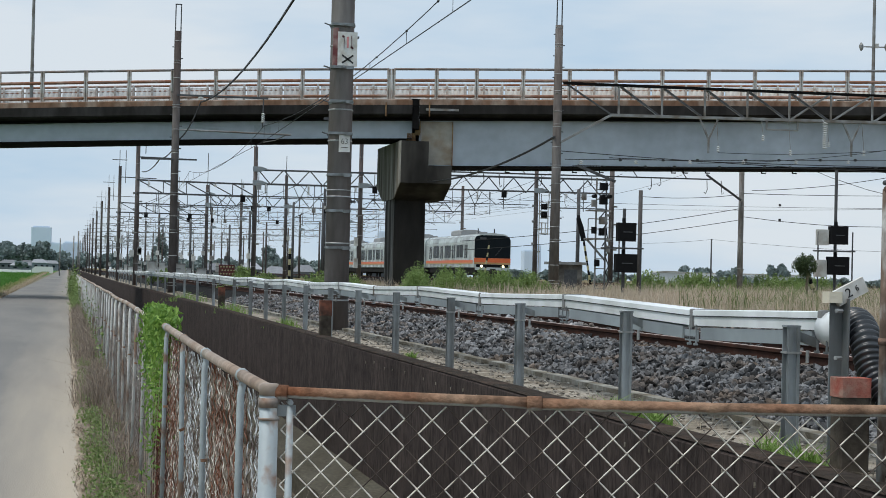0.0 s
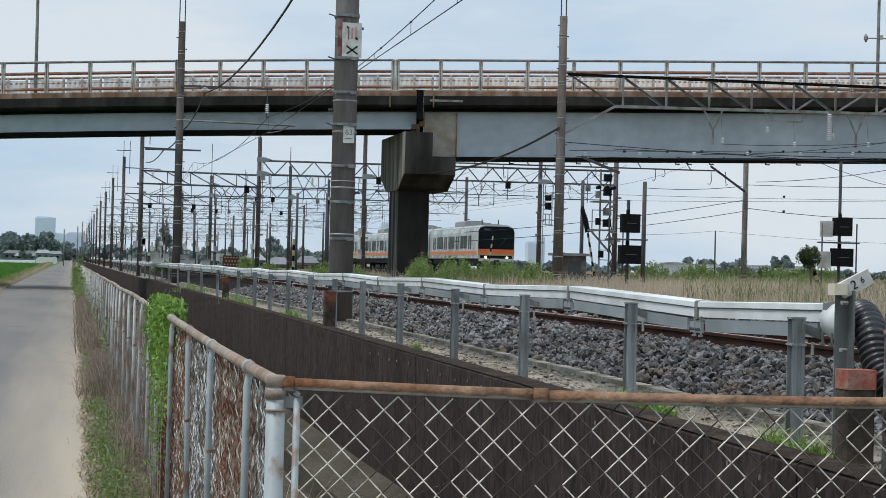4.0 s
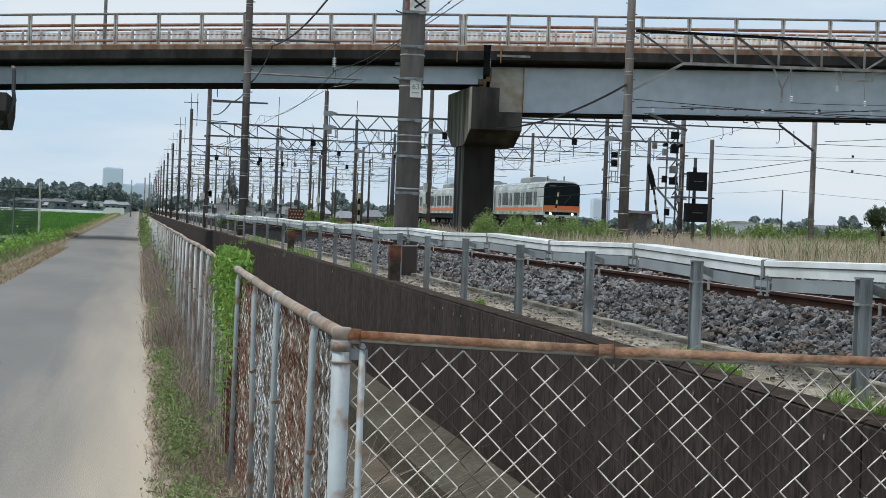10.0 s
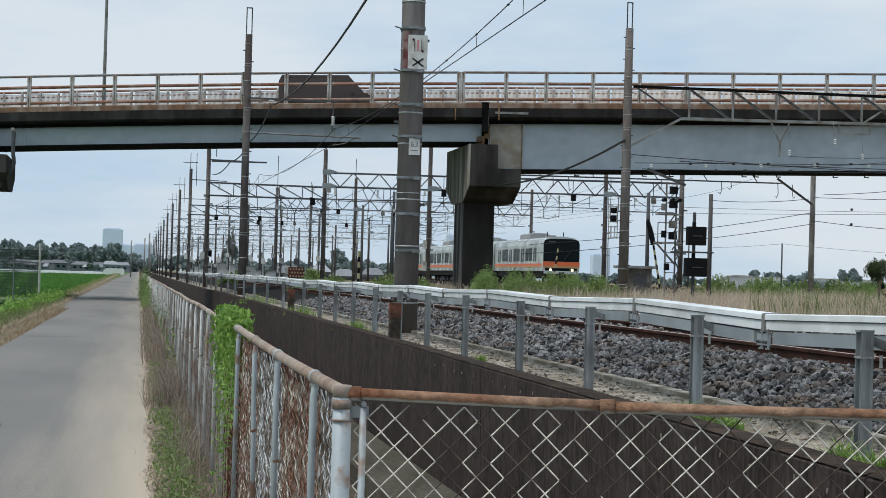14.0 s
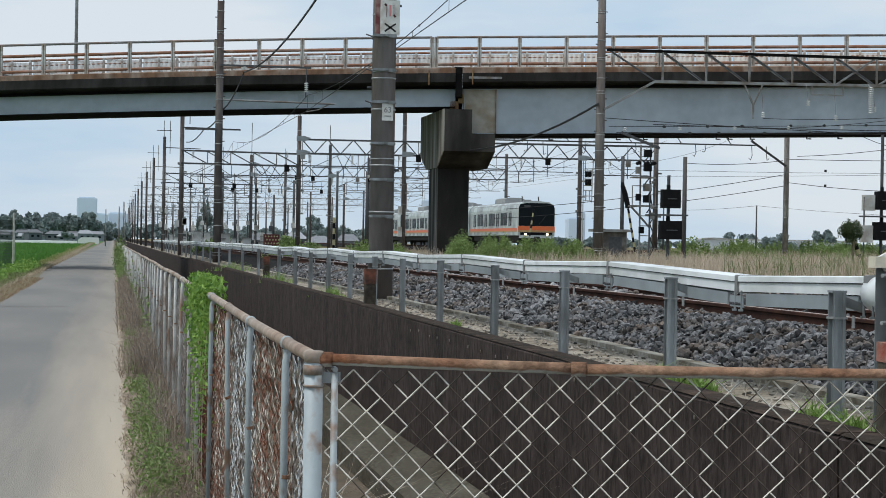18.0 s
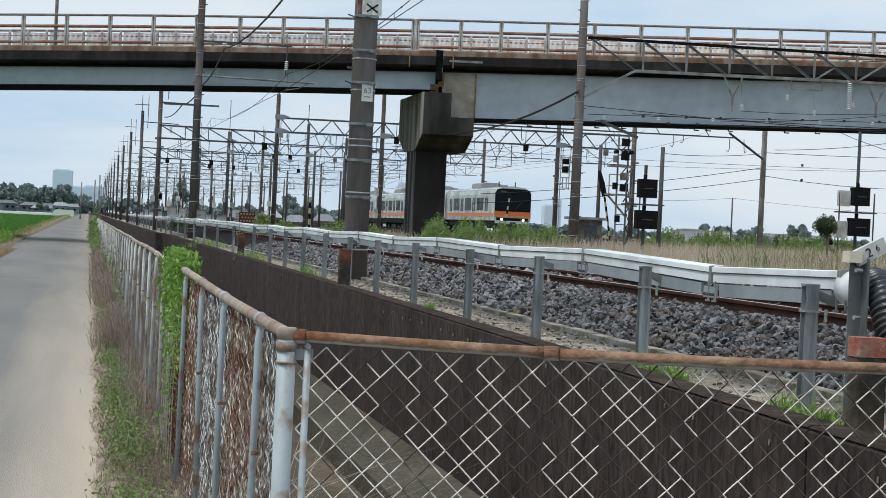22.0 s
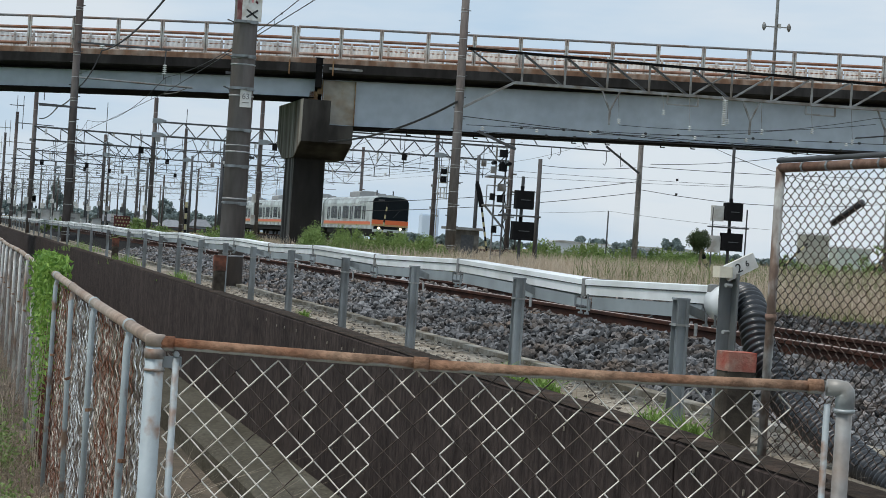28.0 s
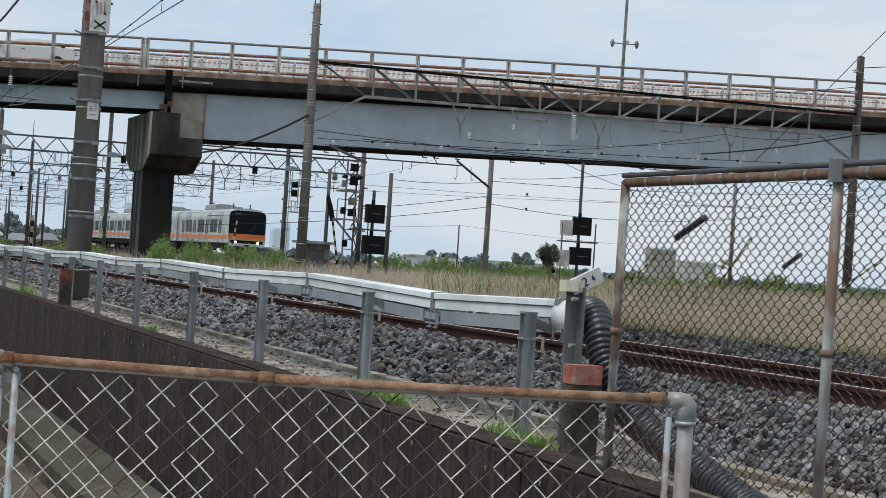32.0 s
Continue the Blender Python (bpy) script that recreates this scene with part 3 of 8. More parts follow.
strip("verge", [(0.02, -0.012), (0.16, 0.012), (0.3, 0.025), (0.5, 0.03), (0.75, -0.05), (0.95, -0.3)], [-20.0] + ys_fine + [1500, FAR], VERGESOIL, "dry weedy verge at the fence foot", wob=0.15, freq=2.1)
strip("side_lane", [(-40, -0.02), (-14, -0.005), (-2.7, 0.016)], [84.0, 91.0], ASPHALT, "narrow paved side lane leaving between the paddies", category="road")
edge = Mesh()
for i in range(120):
    y = -10 + i * 0.82
    w = 0.12 * noise.noise((y * 0.9, 3.1, 0.4)) - (0.0 if y < 62 else min(0.55, (y - 62) * 0.027))
    edge.v += [(-3.2, y, -0.02), (-2.7 + w, y, 0.035), (-2.36 + w, y, 0.002)]
edge.f = [(3 * i + k, 3 * i + k + 1, 3 * i + k + 4, 3 * i + k + 3) for i in range(119) for k in range(2)]
solo("verge_soil", edge, SOIL, "bare soil washed over the far edge of the lane", "ground", kind="structure")
# tar seams across the lane
for y_, xa, xb in ((40.2, -2.3, -0.9), (88.0, -2.6, -0.1), (17.6, -2.3, -1.2)):
    seam = Mesh()
    for i in range(13):
        x_ = xa + (xb - xa) * i / 12
        wv = 0.05 * noise.noise((x_ * 2.5, y_, 1.0))
        seam.v += [(x_, y_ + wv - 0.035, 0.036 - 0.012 * abs(x_ + 1.45)), (x_, y_ + wv + 0.035, 0.036 - 0.012 * abs(x_ + 1.45))]
    seam.f = [(2 * i, 2 * i + 2, 2 * i + 3, 2 * i + 1) for i in range(12)]
    solo("road_seam", seam, TARSEAM, "dark sealed seam across the lane", "road seam", group="road seams", kind="structure")
strip("channel_bank", [(0.9, -0.26), (1.2, -1.3)], ys_near, SOIL, "earth bank of the drain")
strip("channel_floor", [(1.15, -1.24), (2.9, -1.24)], ys_near, MUD, "muddy brown floor of the drain", wob=0.0)
strip("channel_ledge", [(2.84, -1.3), (2.86, -0.99), (2.9, -0.96), (3.52, -0.84)], ys_near, LEDGE, "pale concrete ledge in the drain", category="concrete")
strip("track_side_path", [(3.6, 0.48), (4.0, 0.5), (4.75, 0.52)], ys_near, GRAVEL, "gravel and dirt path between wall and ballast", wob=0.02)
strip("ballast_bed", [(4.7, 0.5), (4.95, 0.53), (5.8, 0.72), (8.7, 0.75), (10.9, 0.78), (11.5, 0.66)], ys_near, BED, "ballast bed of the track, near black for the shade between stones", category="ballast")
strip("rail_field", [(11.2, 0.66), (12, 0.67), (20, 0.72), (32, 0.82), (60, 0.95), (FAR, 1.0)], ys_near, FIELD, "rough grass field between the railway lines", category="field")

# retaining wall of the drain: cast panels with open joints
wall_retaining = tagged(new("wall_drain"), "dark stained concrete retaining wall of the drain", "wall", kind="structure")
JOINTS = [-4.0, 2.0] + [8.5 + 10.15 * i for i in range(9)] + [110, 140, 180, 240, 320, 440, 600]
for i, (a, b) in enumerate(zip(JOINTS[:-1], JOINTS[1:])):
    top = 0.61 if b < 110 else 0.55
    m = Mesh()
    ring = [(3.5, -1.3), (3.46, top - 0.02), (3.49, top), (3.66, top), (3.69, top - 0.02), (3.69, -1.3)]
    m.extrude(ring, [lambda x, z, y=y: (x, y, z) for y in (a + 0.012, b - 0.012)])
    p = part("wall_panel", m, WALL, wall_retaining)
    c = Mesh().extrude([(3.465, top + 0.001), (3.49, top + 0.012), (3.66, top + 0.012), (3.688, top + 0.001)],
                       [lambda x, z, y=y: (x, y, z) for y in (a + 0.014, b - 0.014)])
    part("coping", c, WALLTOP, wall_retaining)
# weep holes with pale lime runs
wmesh = Mesh().box((0, 0, 0), (0.008, 0.009, 0.028)).data("weep_mark", KERB)
rw = random.Random(4)
for k in range(28):
    y = 5.3 + 0.6 * k + rw.uniform(-0.12, 0.12)
    if rw.random() < 0.15:
        continue
    w = part("weep_mark", wmesh, KERB, wall_retaining)
    w.location = (3.455, y, 0.49 + rw.uniform(-0.015, 0.015))

# kerb of the ballast
kerb = tagged(new("kerb_line"), "weathered concrete kerb blocks holding the ballast", "kerb", kind="structure")
for i in range(44):
    y = 5.0 + 1.0 * i
    m = Mesh().box((4.76 + rw.uniform(-0.012, 0.012), y + 0.5, 0.50), (0.13, 0.975, 0.12 + rw.uniform(-0.01, 0.01)), rw.uniform(-0.008, 0.008), 0.015)
    part("kerb_block", m, KERB, kerb)
part("kerb_block", Mesh().box((4.76, 150, 0.50), (0.13, 200, 0.12)), KERB, kerb)

# drain headwall under the front fence
solo("headwall", Mesh().box((1.43, 4.62, -0.65), (2.1, 0.3, 1.3), -0.26, 0.02), CONC, "concrete headwall across the drain", "wall", kind="structure")


# ---- bridge ----
BX, BY, BA = 15.3, 83.0, -10.8


def top_z(x):
    return 10.86 + (0.024 * x - 0.0005 * x * x if x < 0 else 0.0205 * x)


bridge = thing("road_bridge", "grey steel box-girder road bridge with rusty railings over the railway", "bridge", (BX, BY, 0), BA)
KERBRUST = mat("bridge_kerb_rust_streaked", (0.34, 0.27, 0.22), 0.85, var=0.25, scale=4, bump=0.15, stain=(0.2, 0.115, 0.075), amount=0.55, sscale=1.6, stretch=(1, 1, 0.5))
SPANS = ((-70.0, -0.16, 3.08), (0.16, 70.0, 4.33))


def sweep(xs, ring, zf):
    m = Mesh()
    m.extrude(ring, [lambda a, b, x=x: (x, a, zf(x) + b) for x in xs])
    return m


def spaced(a, b, n):
    return [a + (b - a) * i / n for i in range(n + 1)]


for a, b, deep in SPANS:
    xs = spaced(a, b, 24)
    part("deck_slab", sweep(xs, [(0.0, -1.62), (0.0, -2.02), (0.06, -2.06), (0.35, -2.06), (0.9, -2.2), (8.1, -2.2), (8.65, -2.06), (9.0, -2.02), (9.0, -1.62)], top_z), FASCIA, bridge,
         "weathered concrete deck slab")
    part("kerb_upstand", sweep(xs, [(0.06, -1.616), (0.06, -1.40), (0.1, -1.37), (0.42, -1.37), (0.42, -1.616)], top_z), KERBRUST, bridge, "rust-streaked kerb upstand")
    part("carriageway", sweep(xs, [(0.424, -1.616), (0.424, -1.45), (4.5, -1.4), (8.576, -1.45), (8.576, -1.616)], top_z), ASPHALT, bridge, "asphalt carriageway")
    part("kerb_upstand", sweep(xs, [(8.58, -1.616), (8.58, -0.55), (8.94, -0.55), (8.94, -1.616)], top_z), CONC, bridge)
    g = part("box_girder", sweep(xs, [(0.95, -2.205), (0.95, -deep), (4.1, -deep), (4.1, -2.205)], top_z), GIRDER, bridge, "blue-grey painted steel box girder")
    # underside shade of the girder, put into the flange colour
    part("lower_flange", sweep(xs, [(0.8, -deep - 0.004), (0.8, -deep - 0.045), (4.2, -deep - 0.045), (4.2, -deep - 0.004)], top_z), GIRDERDARK, g, "lower flange coloured near black for the underside shade")
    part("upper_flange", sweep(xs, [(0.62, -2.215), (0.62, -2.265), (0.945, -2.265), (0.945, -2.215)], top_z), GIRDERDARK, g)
    for k in range(9):
        x = a + (b - a) * (k + 0.5) / 9
        if abs(x) > 40:
            continue
        part("splice_plate", Mesh().box((x, 0.943, top_z(x) - (2.3 + deep) / 2), (0.5, 0.012, deep - 2.42)), GIRDER, g)
# end stiffeners and stained end bay at the expansion joint
e = Mesh().box((0.22, 0.9, top_z(0) - 3.3), (0.03, 0.1, 2.05))
part("end_plate", e, BEARING, bridge, "rust-stained end plate")
part("end_bay", Mesh().box((0.97, 0.946, top_z(0) - 3.28), (1.4, 0.012, 1.98)), mat("girder_end_bay", (0.5, 0.475, 0.42), 0.7, var=0.12, scale=3, stain=(0.34, 0.27, 0.19), amount=0.35, sscale=1), bridge, "stained end bay")
part("stiffener", Mesh().box((1.7, 0.9, top_z(0) - 3.3), (0.05, 0.1, 2.05)), BEARING, bridge, "rusty stiffener")
part("stiffener", Mesh().box((-21.2, 0.9, top_z(-21) - 2.65), (0.05, 0.1, 0.86)), GIRDER, bridge)
part("bearing", Mesh().box((-0.2, 1.3, 7.78), (0.42, 0.7, 0.5), 0, 0.03), BEARING, bridge, "rusty ochre bearing")
part("bearing", Mesh().box((0.1, 1.2, 8.15), (0.26, 0.6, 0.44), 0, 0.03), BEARING, bridge)
# dark blocks added to fill the joint so no sky shows between the spans
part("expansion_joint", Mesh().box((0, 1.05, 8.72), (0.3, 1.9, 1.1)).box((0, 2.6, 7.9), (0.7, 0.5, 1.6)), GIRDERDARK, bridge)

part("joint_gap_fill", Mesh().box((0, 0.24, 9.36), (0.4, 0.34, 0.3)), GIRDERDARK, bridge)
# near railing: posts, grey top tube, rusty tubes
rail_post = Mesh().box((-0.055, 0.24, 0.72), (0.075, 0.12, 1.44), 0, 0.012).box((0.055, 0.24, 0.72), (0.075, 0.12, 1.44), 0, 0.012).box((0, 0.27, 0.72), (0.04, 0.05, 1.4))
RAILPOST = mat("railing_post_grey", (0.46, 0.45, 0.43), 0.75, var=0.2, scale=5, bump=0.1, stain=(0.26, 0.16, 0.11), amount=0.25, sscale=2.4, rnd=0.1)
post_mesh = rail_post.data("railing_post", RAILPOST)
lefts = [-1.25 - 1.963 * i for i in range(34)]
rights = [-1.05, 0.91, 2.73] + [4.85 + 2.11 * i for i in range(31)]
stops = sorted(lefts + rights)
for x in stops:
    p = part("railing_post", post_mesh, RAILPAINT, bridge)
    p.location = (x, 0, top_z(x) - 1.40)
for a, b in zip(stops[:-1], stops[1:]):
    if b - a < 0.5 or abs(a) > 62:
        continue
    z0, z1 = top_z(a), top_z(b)
    part("railing_top_tube", Mesh().tube([(a, 0.24, z0 + 0.02), (b, 0.24, z1 + 0.02)], 0.055, 8), RAILGREY, bridge)
    part("railing_tube", Mesh().tube([(a + 0.06, 0.24, z0 - 0.49), (b - 0.06, 0.24, z1 - 0.49)], 0.072, 8), RAILRUST, bridge)
    part("railing_tube", Mesh().tube([(a + 0.06, 0.24, z0 - 1.2), (b - 0.06, 0.24, z1 - 1.2)], 0.07, 8), RAILRUST, bridge)
# far parapet with pale panels
fp = Mesh().box((0, 8.68, 0.57), (0.1, 0.1, 0.8), 0, 0.01).data("far_post", RAILPOST)
rib = [(0.04 + 0.084 * i, (0.0, 0.0, 0.03)[i % 3]) for i in range(22)]
panel = Mesh().extrude(rib + [(a, 0.05) for a, b in rib[::-1]], [lambda a, b, z=z: (a, 8.72 + b, z) for z in (0.05, 0.72)])
panel_mesh = panel.data("parapet_panel", FARRAIL)
k = -62.0
while k < 62:
    p = part("far_post", fp, RAILPOST, bridge)
    p.location = (k, 0, top_z(k) - 0.74)
    p = part("far_post", fp, RAILPOST, bridge)
    p.location = (k + 0.92, 0, top_z(k) - 0.74)
    p = part("parapet_panel", panel_mesh, FARRAIL, bridge)
    p.location = (k + 0.1, 0, top_z(k + 0.9) - 0.62)
    k += 1.84
for zz, rr, mt in ((0.25, 0.06, RAILRUST), (0.0, 0.035, RAILRUST)):
    part("far_railing_tube", Mesh().tube([(x, 8.75, top_z(x) + zz - 0.06) for x in spaced(-62, 62, 30)], rr, 6), mt, bridge)
# small fittings under the deck edge
for x in (-1.35, 0.62):
    part("drain_spout", Mesh().tube([(x, -0.02, top_z(x) - 1.5), (x, -0.03, top_z(x) - 2.15)], 0.035, 6), BEARING, bridge)
part("bridge_plate", Mesh().box((1.2, -0.006, top_z(1) - 1.84), (1.5, 0.01, 0.1)), STEELGREY, bridge)
part("girder_vent", Mesh().box((-7.0, 0.94, top_z(-7) - 2.62), (0.75, 0.02, 0.32)), mat("girder_vent", (0.4, 0.45, 0.49), 0.7, var=0.1, scale=6), bridge)


# the column's lit side as a paler colour of its own, with stain streaks
COLSIDE = mat("pier_side_lit_streaked", (0.27, 0.265, 0.25), 0.93, var=0.25, scale=3, bump=0.25, bscale=18, stain=(0.06, 0.055, 0.05), amount=0.5, sscale=1.6, stretch=(1, 1, 0.12))


def pier(x0, y0, label):
    """Hammerhead pier whose long head lies along the railway; x0 is the head's left side."""
    p = thing("bridge_pier", label, "pier", (x0, y0, 0), 0, "bridge piers")
    side = [(0.0, 5.7), (0.0, 7.6), (6.4, 7.6), (6.4, 5.7), (4.7, 5.0), (1.7, 5.0)]
    low = [(y, min(z, 6.52)) for y, z in side]
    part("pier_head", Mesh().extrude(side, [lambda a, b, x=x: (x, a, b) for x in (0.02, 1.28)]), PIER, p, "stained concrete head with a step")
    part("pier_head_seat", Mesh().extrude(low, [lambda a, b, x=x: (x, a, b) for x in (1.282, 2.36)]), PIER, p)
    part("pier_head_cheek", Mesh().extrude([(y + (0.01 if y < 1 else -0.01), z) for y, z in side], [lambda a, b, x=x: (x, a, b) for x in (-0.02, 0.018)]), PIERLIGHT, p, "streaked cheek, coloured paler as the lit side")
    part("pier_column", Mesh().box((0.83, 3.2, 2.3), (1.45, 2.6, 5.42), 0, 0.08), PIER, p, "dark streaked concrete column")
    part("column_side", Mesh().box((0.098, 3.2, 2.3), (0.012, 2.42, 5.4)), COLSIDE, p, "streaked column side, coloured paler as the lit side")
    return p


pier(14.66, 83.0, "dark stained concrete hammerhead pier carrying the bridge joint")
pier(-8.4, 86.3, "dark concrete hammerhead pier beside the lane")
pipe = thing("drain_pipe", "grey downpipe on the bridge pier", "pipe", (-5.78, 86.8, 0))
part("pipe_run", Mesh().tube([(0, 0, 7.6), (0.0, 0, 6.6), (0.06, 0.1, 6.2), (-0.12, 0.2, 5.75), (-0.5, 0.6, 5.3), (-0.75, 0.9, 4.9), (-0.75, 0.9, 0.0)], 0.09, 8), DARKSTEEL, pipe)
part("pipe_elbow", Mesh().tube([(0, 0, 7.6), (-0.1, 0.5, 7.75)], 0.1, 8), STEELGREY, pipe)


def bridge_lamp(x, y, h, label, horn=False):
    z = top_z(x) - 1.4
    wx, wy = BX + x * math.cos(radians(BA)) - y * math.sin(radians(BA)), BY + x * math.sin(radians(BA)) + y * math.cos(radians(BA))
    lamp = thing("street_lamp", label, "lamp post", (wx, wy, z), BA, "bridge lamps")
    part("pole", Mesh().tube([(0, 0, 0), (0, 0, h * 0.5), (0, 0, h)], [0.085, 0.07, 0.05], 8), STEELGREY, lamp)
    part("base_plate", Mesh().box((0, 0, 0.03), (0.34, 0.34, 0.06), 0, 0.02), STEELGREY, lamp)
    part("arm", Mesh().tube([(0, 0, h), (0, 0.7, h + 0.25), (0, 1.7, h + 0.35)], 0.04, 6), STEELGREY, lamp)
    part("lamp_head", Mesh().box((0, 2.0, h + 0.33), (0.22, 0.7, 0.12), 0, 0.04), BOXGREY, lamp)
    if horn:
        bar = part("cross_arm", Mesh().beam((-0.6, -0.05, 2.55), (0.6, -0.05, 2.55), 0.05, 0.05), STEELGREY, lamp)
        for s in (-0.58, 0.58):
            part("warning_horn", Mesh().tube([(s, -0.05, 2.36), (s, -0.05, 2.5), (s, -0.05, 2.62), (s, -0.05, 2.74)], [0.03, 0.1, 0.1, 0.03], 8), STEELGREY, bar)
        part("lamp_head", Mesh().box((0.12, -0.1, 2.6), (0.14, 0.12, 0.2)), BOXGREY, lamp)
    return lamp


bridge_lamp(-17.5, 0.5, 9.0, "tall slim grey lamp post on the bridge")
bridge_lamp(20.85, 0.5, 9.0, "tall slim grey lamp post with a warning cross arm", True)

# cable hangers and a conduit under the girder's lower flange
part("conduit", Mesh().tube([(x, 0.78, top_z(x) - 4.46) for x in spaced(1.9, 40.0, 16)], 0.035, 6), GIRDERDARK, bridge, "black conduit under the girder")
rh = random.Random(9)
hang_mesh = Mesh().box((0, 0.78, -0.13), (0.05, 0.05, 0.26)).box((0.09, 0.78, -0.25), (0.22, 0.05, 0.05)).data("cable_hanger", GIRDERDARK)
hang_short = Mesh().box((0, 0.78, -0.07), (0.12, 0.06, 0.14)).data("cable_hanger", GIRDERDARK)
x = 2.4
while x < 32:
    h = part("cable_hanger", rh.choice((hang_mesh, hang_short)), GIRDERDARK, bridge)
    h.location = (x, 0, top_z(x) - 4.375)
    x += rh.uniform(0.5, 1.5)


# ---- fences ----
def chain(name, o, u, width, z0, z1, p, material, r=0.0017, rise=0.0, narrow=1.0, worn=None, soft=1, depth=0.0016):
    """Woven wire: upright zigzag wires that hook into one another, as three-sided rods; soft > 1 rounds their bends;
    worn picks the sound (0) or the corroded (1) stretches of the single wires."""
    a = p / 2
    nw, ns = int(width / (a * narrow)), int((z1 - z0) / a)
    k, j = np.meshgrid(np.arange(nw), np.arange(ns), indexing="ij")
    k, j = k.ravel(), j.ravel()
    if worn is not None:
        bad = np.array([noise.noise((a_ * 7.31 + 0.5, b_ * 0.16 + a_ * 3.7, 2.2)) + 0.14 * (a_ / nw - 0.5) > 0.12 for a_, b_ in zip(k, j)])
        k, j = k[bad == bool(worn)], j[bad == bool(worn)]
    s0 = (k + ((k + j) % 2)) * a * narrow
    s1 = (k + ((k + j + 1) % 2)) * a * narrow
    h0, h1 = z1 - j * a, z1 - (j + 1) * a
    u = np.array((u[0], u[1], 0.0))
    nrm = np.array((-u[1], u[0], 0.0))
    wob = 0.003 * np.sin(k * 1.7 + j * 0.9) + (0.006 if soft < 5 else 0.002) * np.sin(k * 0.31)
    def pt(s, h, off):
        return np.array(o)[None, :] * np.array([1, 1, 0]) + s[:, None] * u + off[:, None] * nrm + np.stack([0 * h, 0 * h, h + rise * s / width], 1)
    o0, o1 = wob + depth * (-1.0) ** j, wob - depth * (-1.0) ** j
    f = np.linspace(0, 1, soft + 1)
    g = f if soft == 1 else f ** 3 * (f * (f * 6 - 15) + 10)
    row = [pt(s0 + (s1 - s0) * b, h0 + (h1 - h0) * a, o0 + (o1 - o0) * b) for a, b in zip(f, g)]
    P, Q = np.concatenate(row[:-1]), np.concatenate(row[1:])
    d = Q - P
    d /= np.linalg.norm(d, axis=1)[:, None]
    e = np.cross(d, nrm)
    vs = np.stack([c + (e * math.cos(t) + nrm * math.sin(t)) * r for c in (P, Q) for t in (0.5, 2.6, 4.7)], 1)
    b = np.arange(len(P))[:, None] * 6
    fs = np.concatenate([b + np.array([[i, (i + 1) % 3, 3 + (i + 1) % 3, 3 + i]]) for i in range(3)])
    return soup(name, vs, fs, material)


FX, FT = 0.548, 1.195
cx, cy, ex, ey = 0.548, 5.0, 2.325, 4.52
fl = math.hypot(ex - cx, ey - cy)
fu = ((ex - cx) / fl, (ey - cy) / fl)

BANDRUST = mat("clamp_band_stained", (0.36, 0.34, 0.31), 0.6, 0.3, var=0.25, scale=30, bump=0.15, stain=(0.2, 0.12, 0.08), amount=0.45, sscale=12)
# the fence across the drain
ff = thing("chain_link_fence", "low chain-link fence with a rusty top pipe across the drain", "fence", (0, 0, 0), 0, "lane fences")
post = part("corner_post", Mesh().tube([(cx, cy, -0.3), (cx, cy, FT - 0.02)], 0.0255, 16), FENCEPOST, ff, "pale blue-grey corner post", True)
part("post_cap", Mesh().tube([(cx, cy, FT - 0.022), (cx, cy, FT + 0.004), (cx, cy, FT + 0.009)], [0.0275, 0.0275, 0.023], 16), TOPRAIL, post, "", True)
for zz, tt in ((FT - 0.042, 0.026), (FT - 0.085, 0.007)):
    part("clamp_band", Mesh().tube([(cx, cy, zz - tt / 2), (cx, cy, zz + tt / 2)], 0.0288, 16), BANDRUST, post, "stained clamp band", True)
part("clamp_ear", Mesh().box((cx + 0.045, cy - 0.012, FT - 0.062), (0.05, 0.012, 0.03)), GALV, post)
part("clamp_bolt", Mesh().tube([(cx + 0.055, cy - 0.03, FT - 0.04), (cx + 0.055, cy + 0.01, FT - 0.04)], 0.008, 6), GALV, post)
part("tension_post", Mesh().tube([(cx + 0.055, cy - 0.015, -0.3), (cx + 0.055, cy - 0.015, FT - 0.05)], 0.0098, 10), FENCEPOST, ff, "", True)
rail_pts = [(cx + fu[0] * s, cy + fu[1] * s, FT - 0.012 - 0.012 * math.sin(3.14 * s / fl)) for s in (0.03, 0.3, 0.55, 0.707)]
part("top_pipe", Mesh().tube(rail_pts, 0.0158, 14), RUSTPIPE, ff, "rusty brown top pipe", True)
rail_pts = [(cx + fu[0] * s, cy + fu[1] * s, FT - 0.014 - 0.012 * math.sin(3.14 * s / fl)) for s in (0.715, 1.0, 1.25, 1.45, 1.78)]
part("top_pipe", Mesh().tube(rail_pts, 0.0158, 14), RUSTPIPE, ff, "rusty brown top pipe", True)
for s, rr in ((0.03, 0.0205), (0.711, 0.0195), (1.76, 0.0198)):
    q = (cx + fu[0] * s, cy + fu[1] * s, FT - 0.013 - 0.012 * math.sin(3.14 * s / fl))
    part("pipe_coupling", Mesh().tube([(q[0] - fu[0] * 0.02, q[1] - fu[1] * 0.02, q[2]), (q[0] + fu[0] * 0.02, q[1] + fu[1] * 0.02, q[2])], rr, 12), RUSTPIPE, ff, "", True)
ep = part("end_post", Mesh().tube([(ex, ey, -0.3), (ex, ey, FT - 0.03)], 0.022, 14), ENDPOST, ff, "grey end post", True)
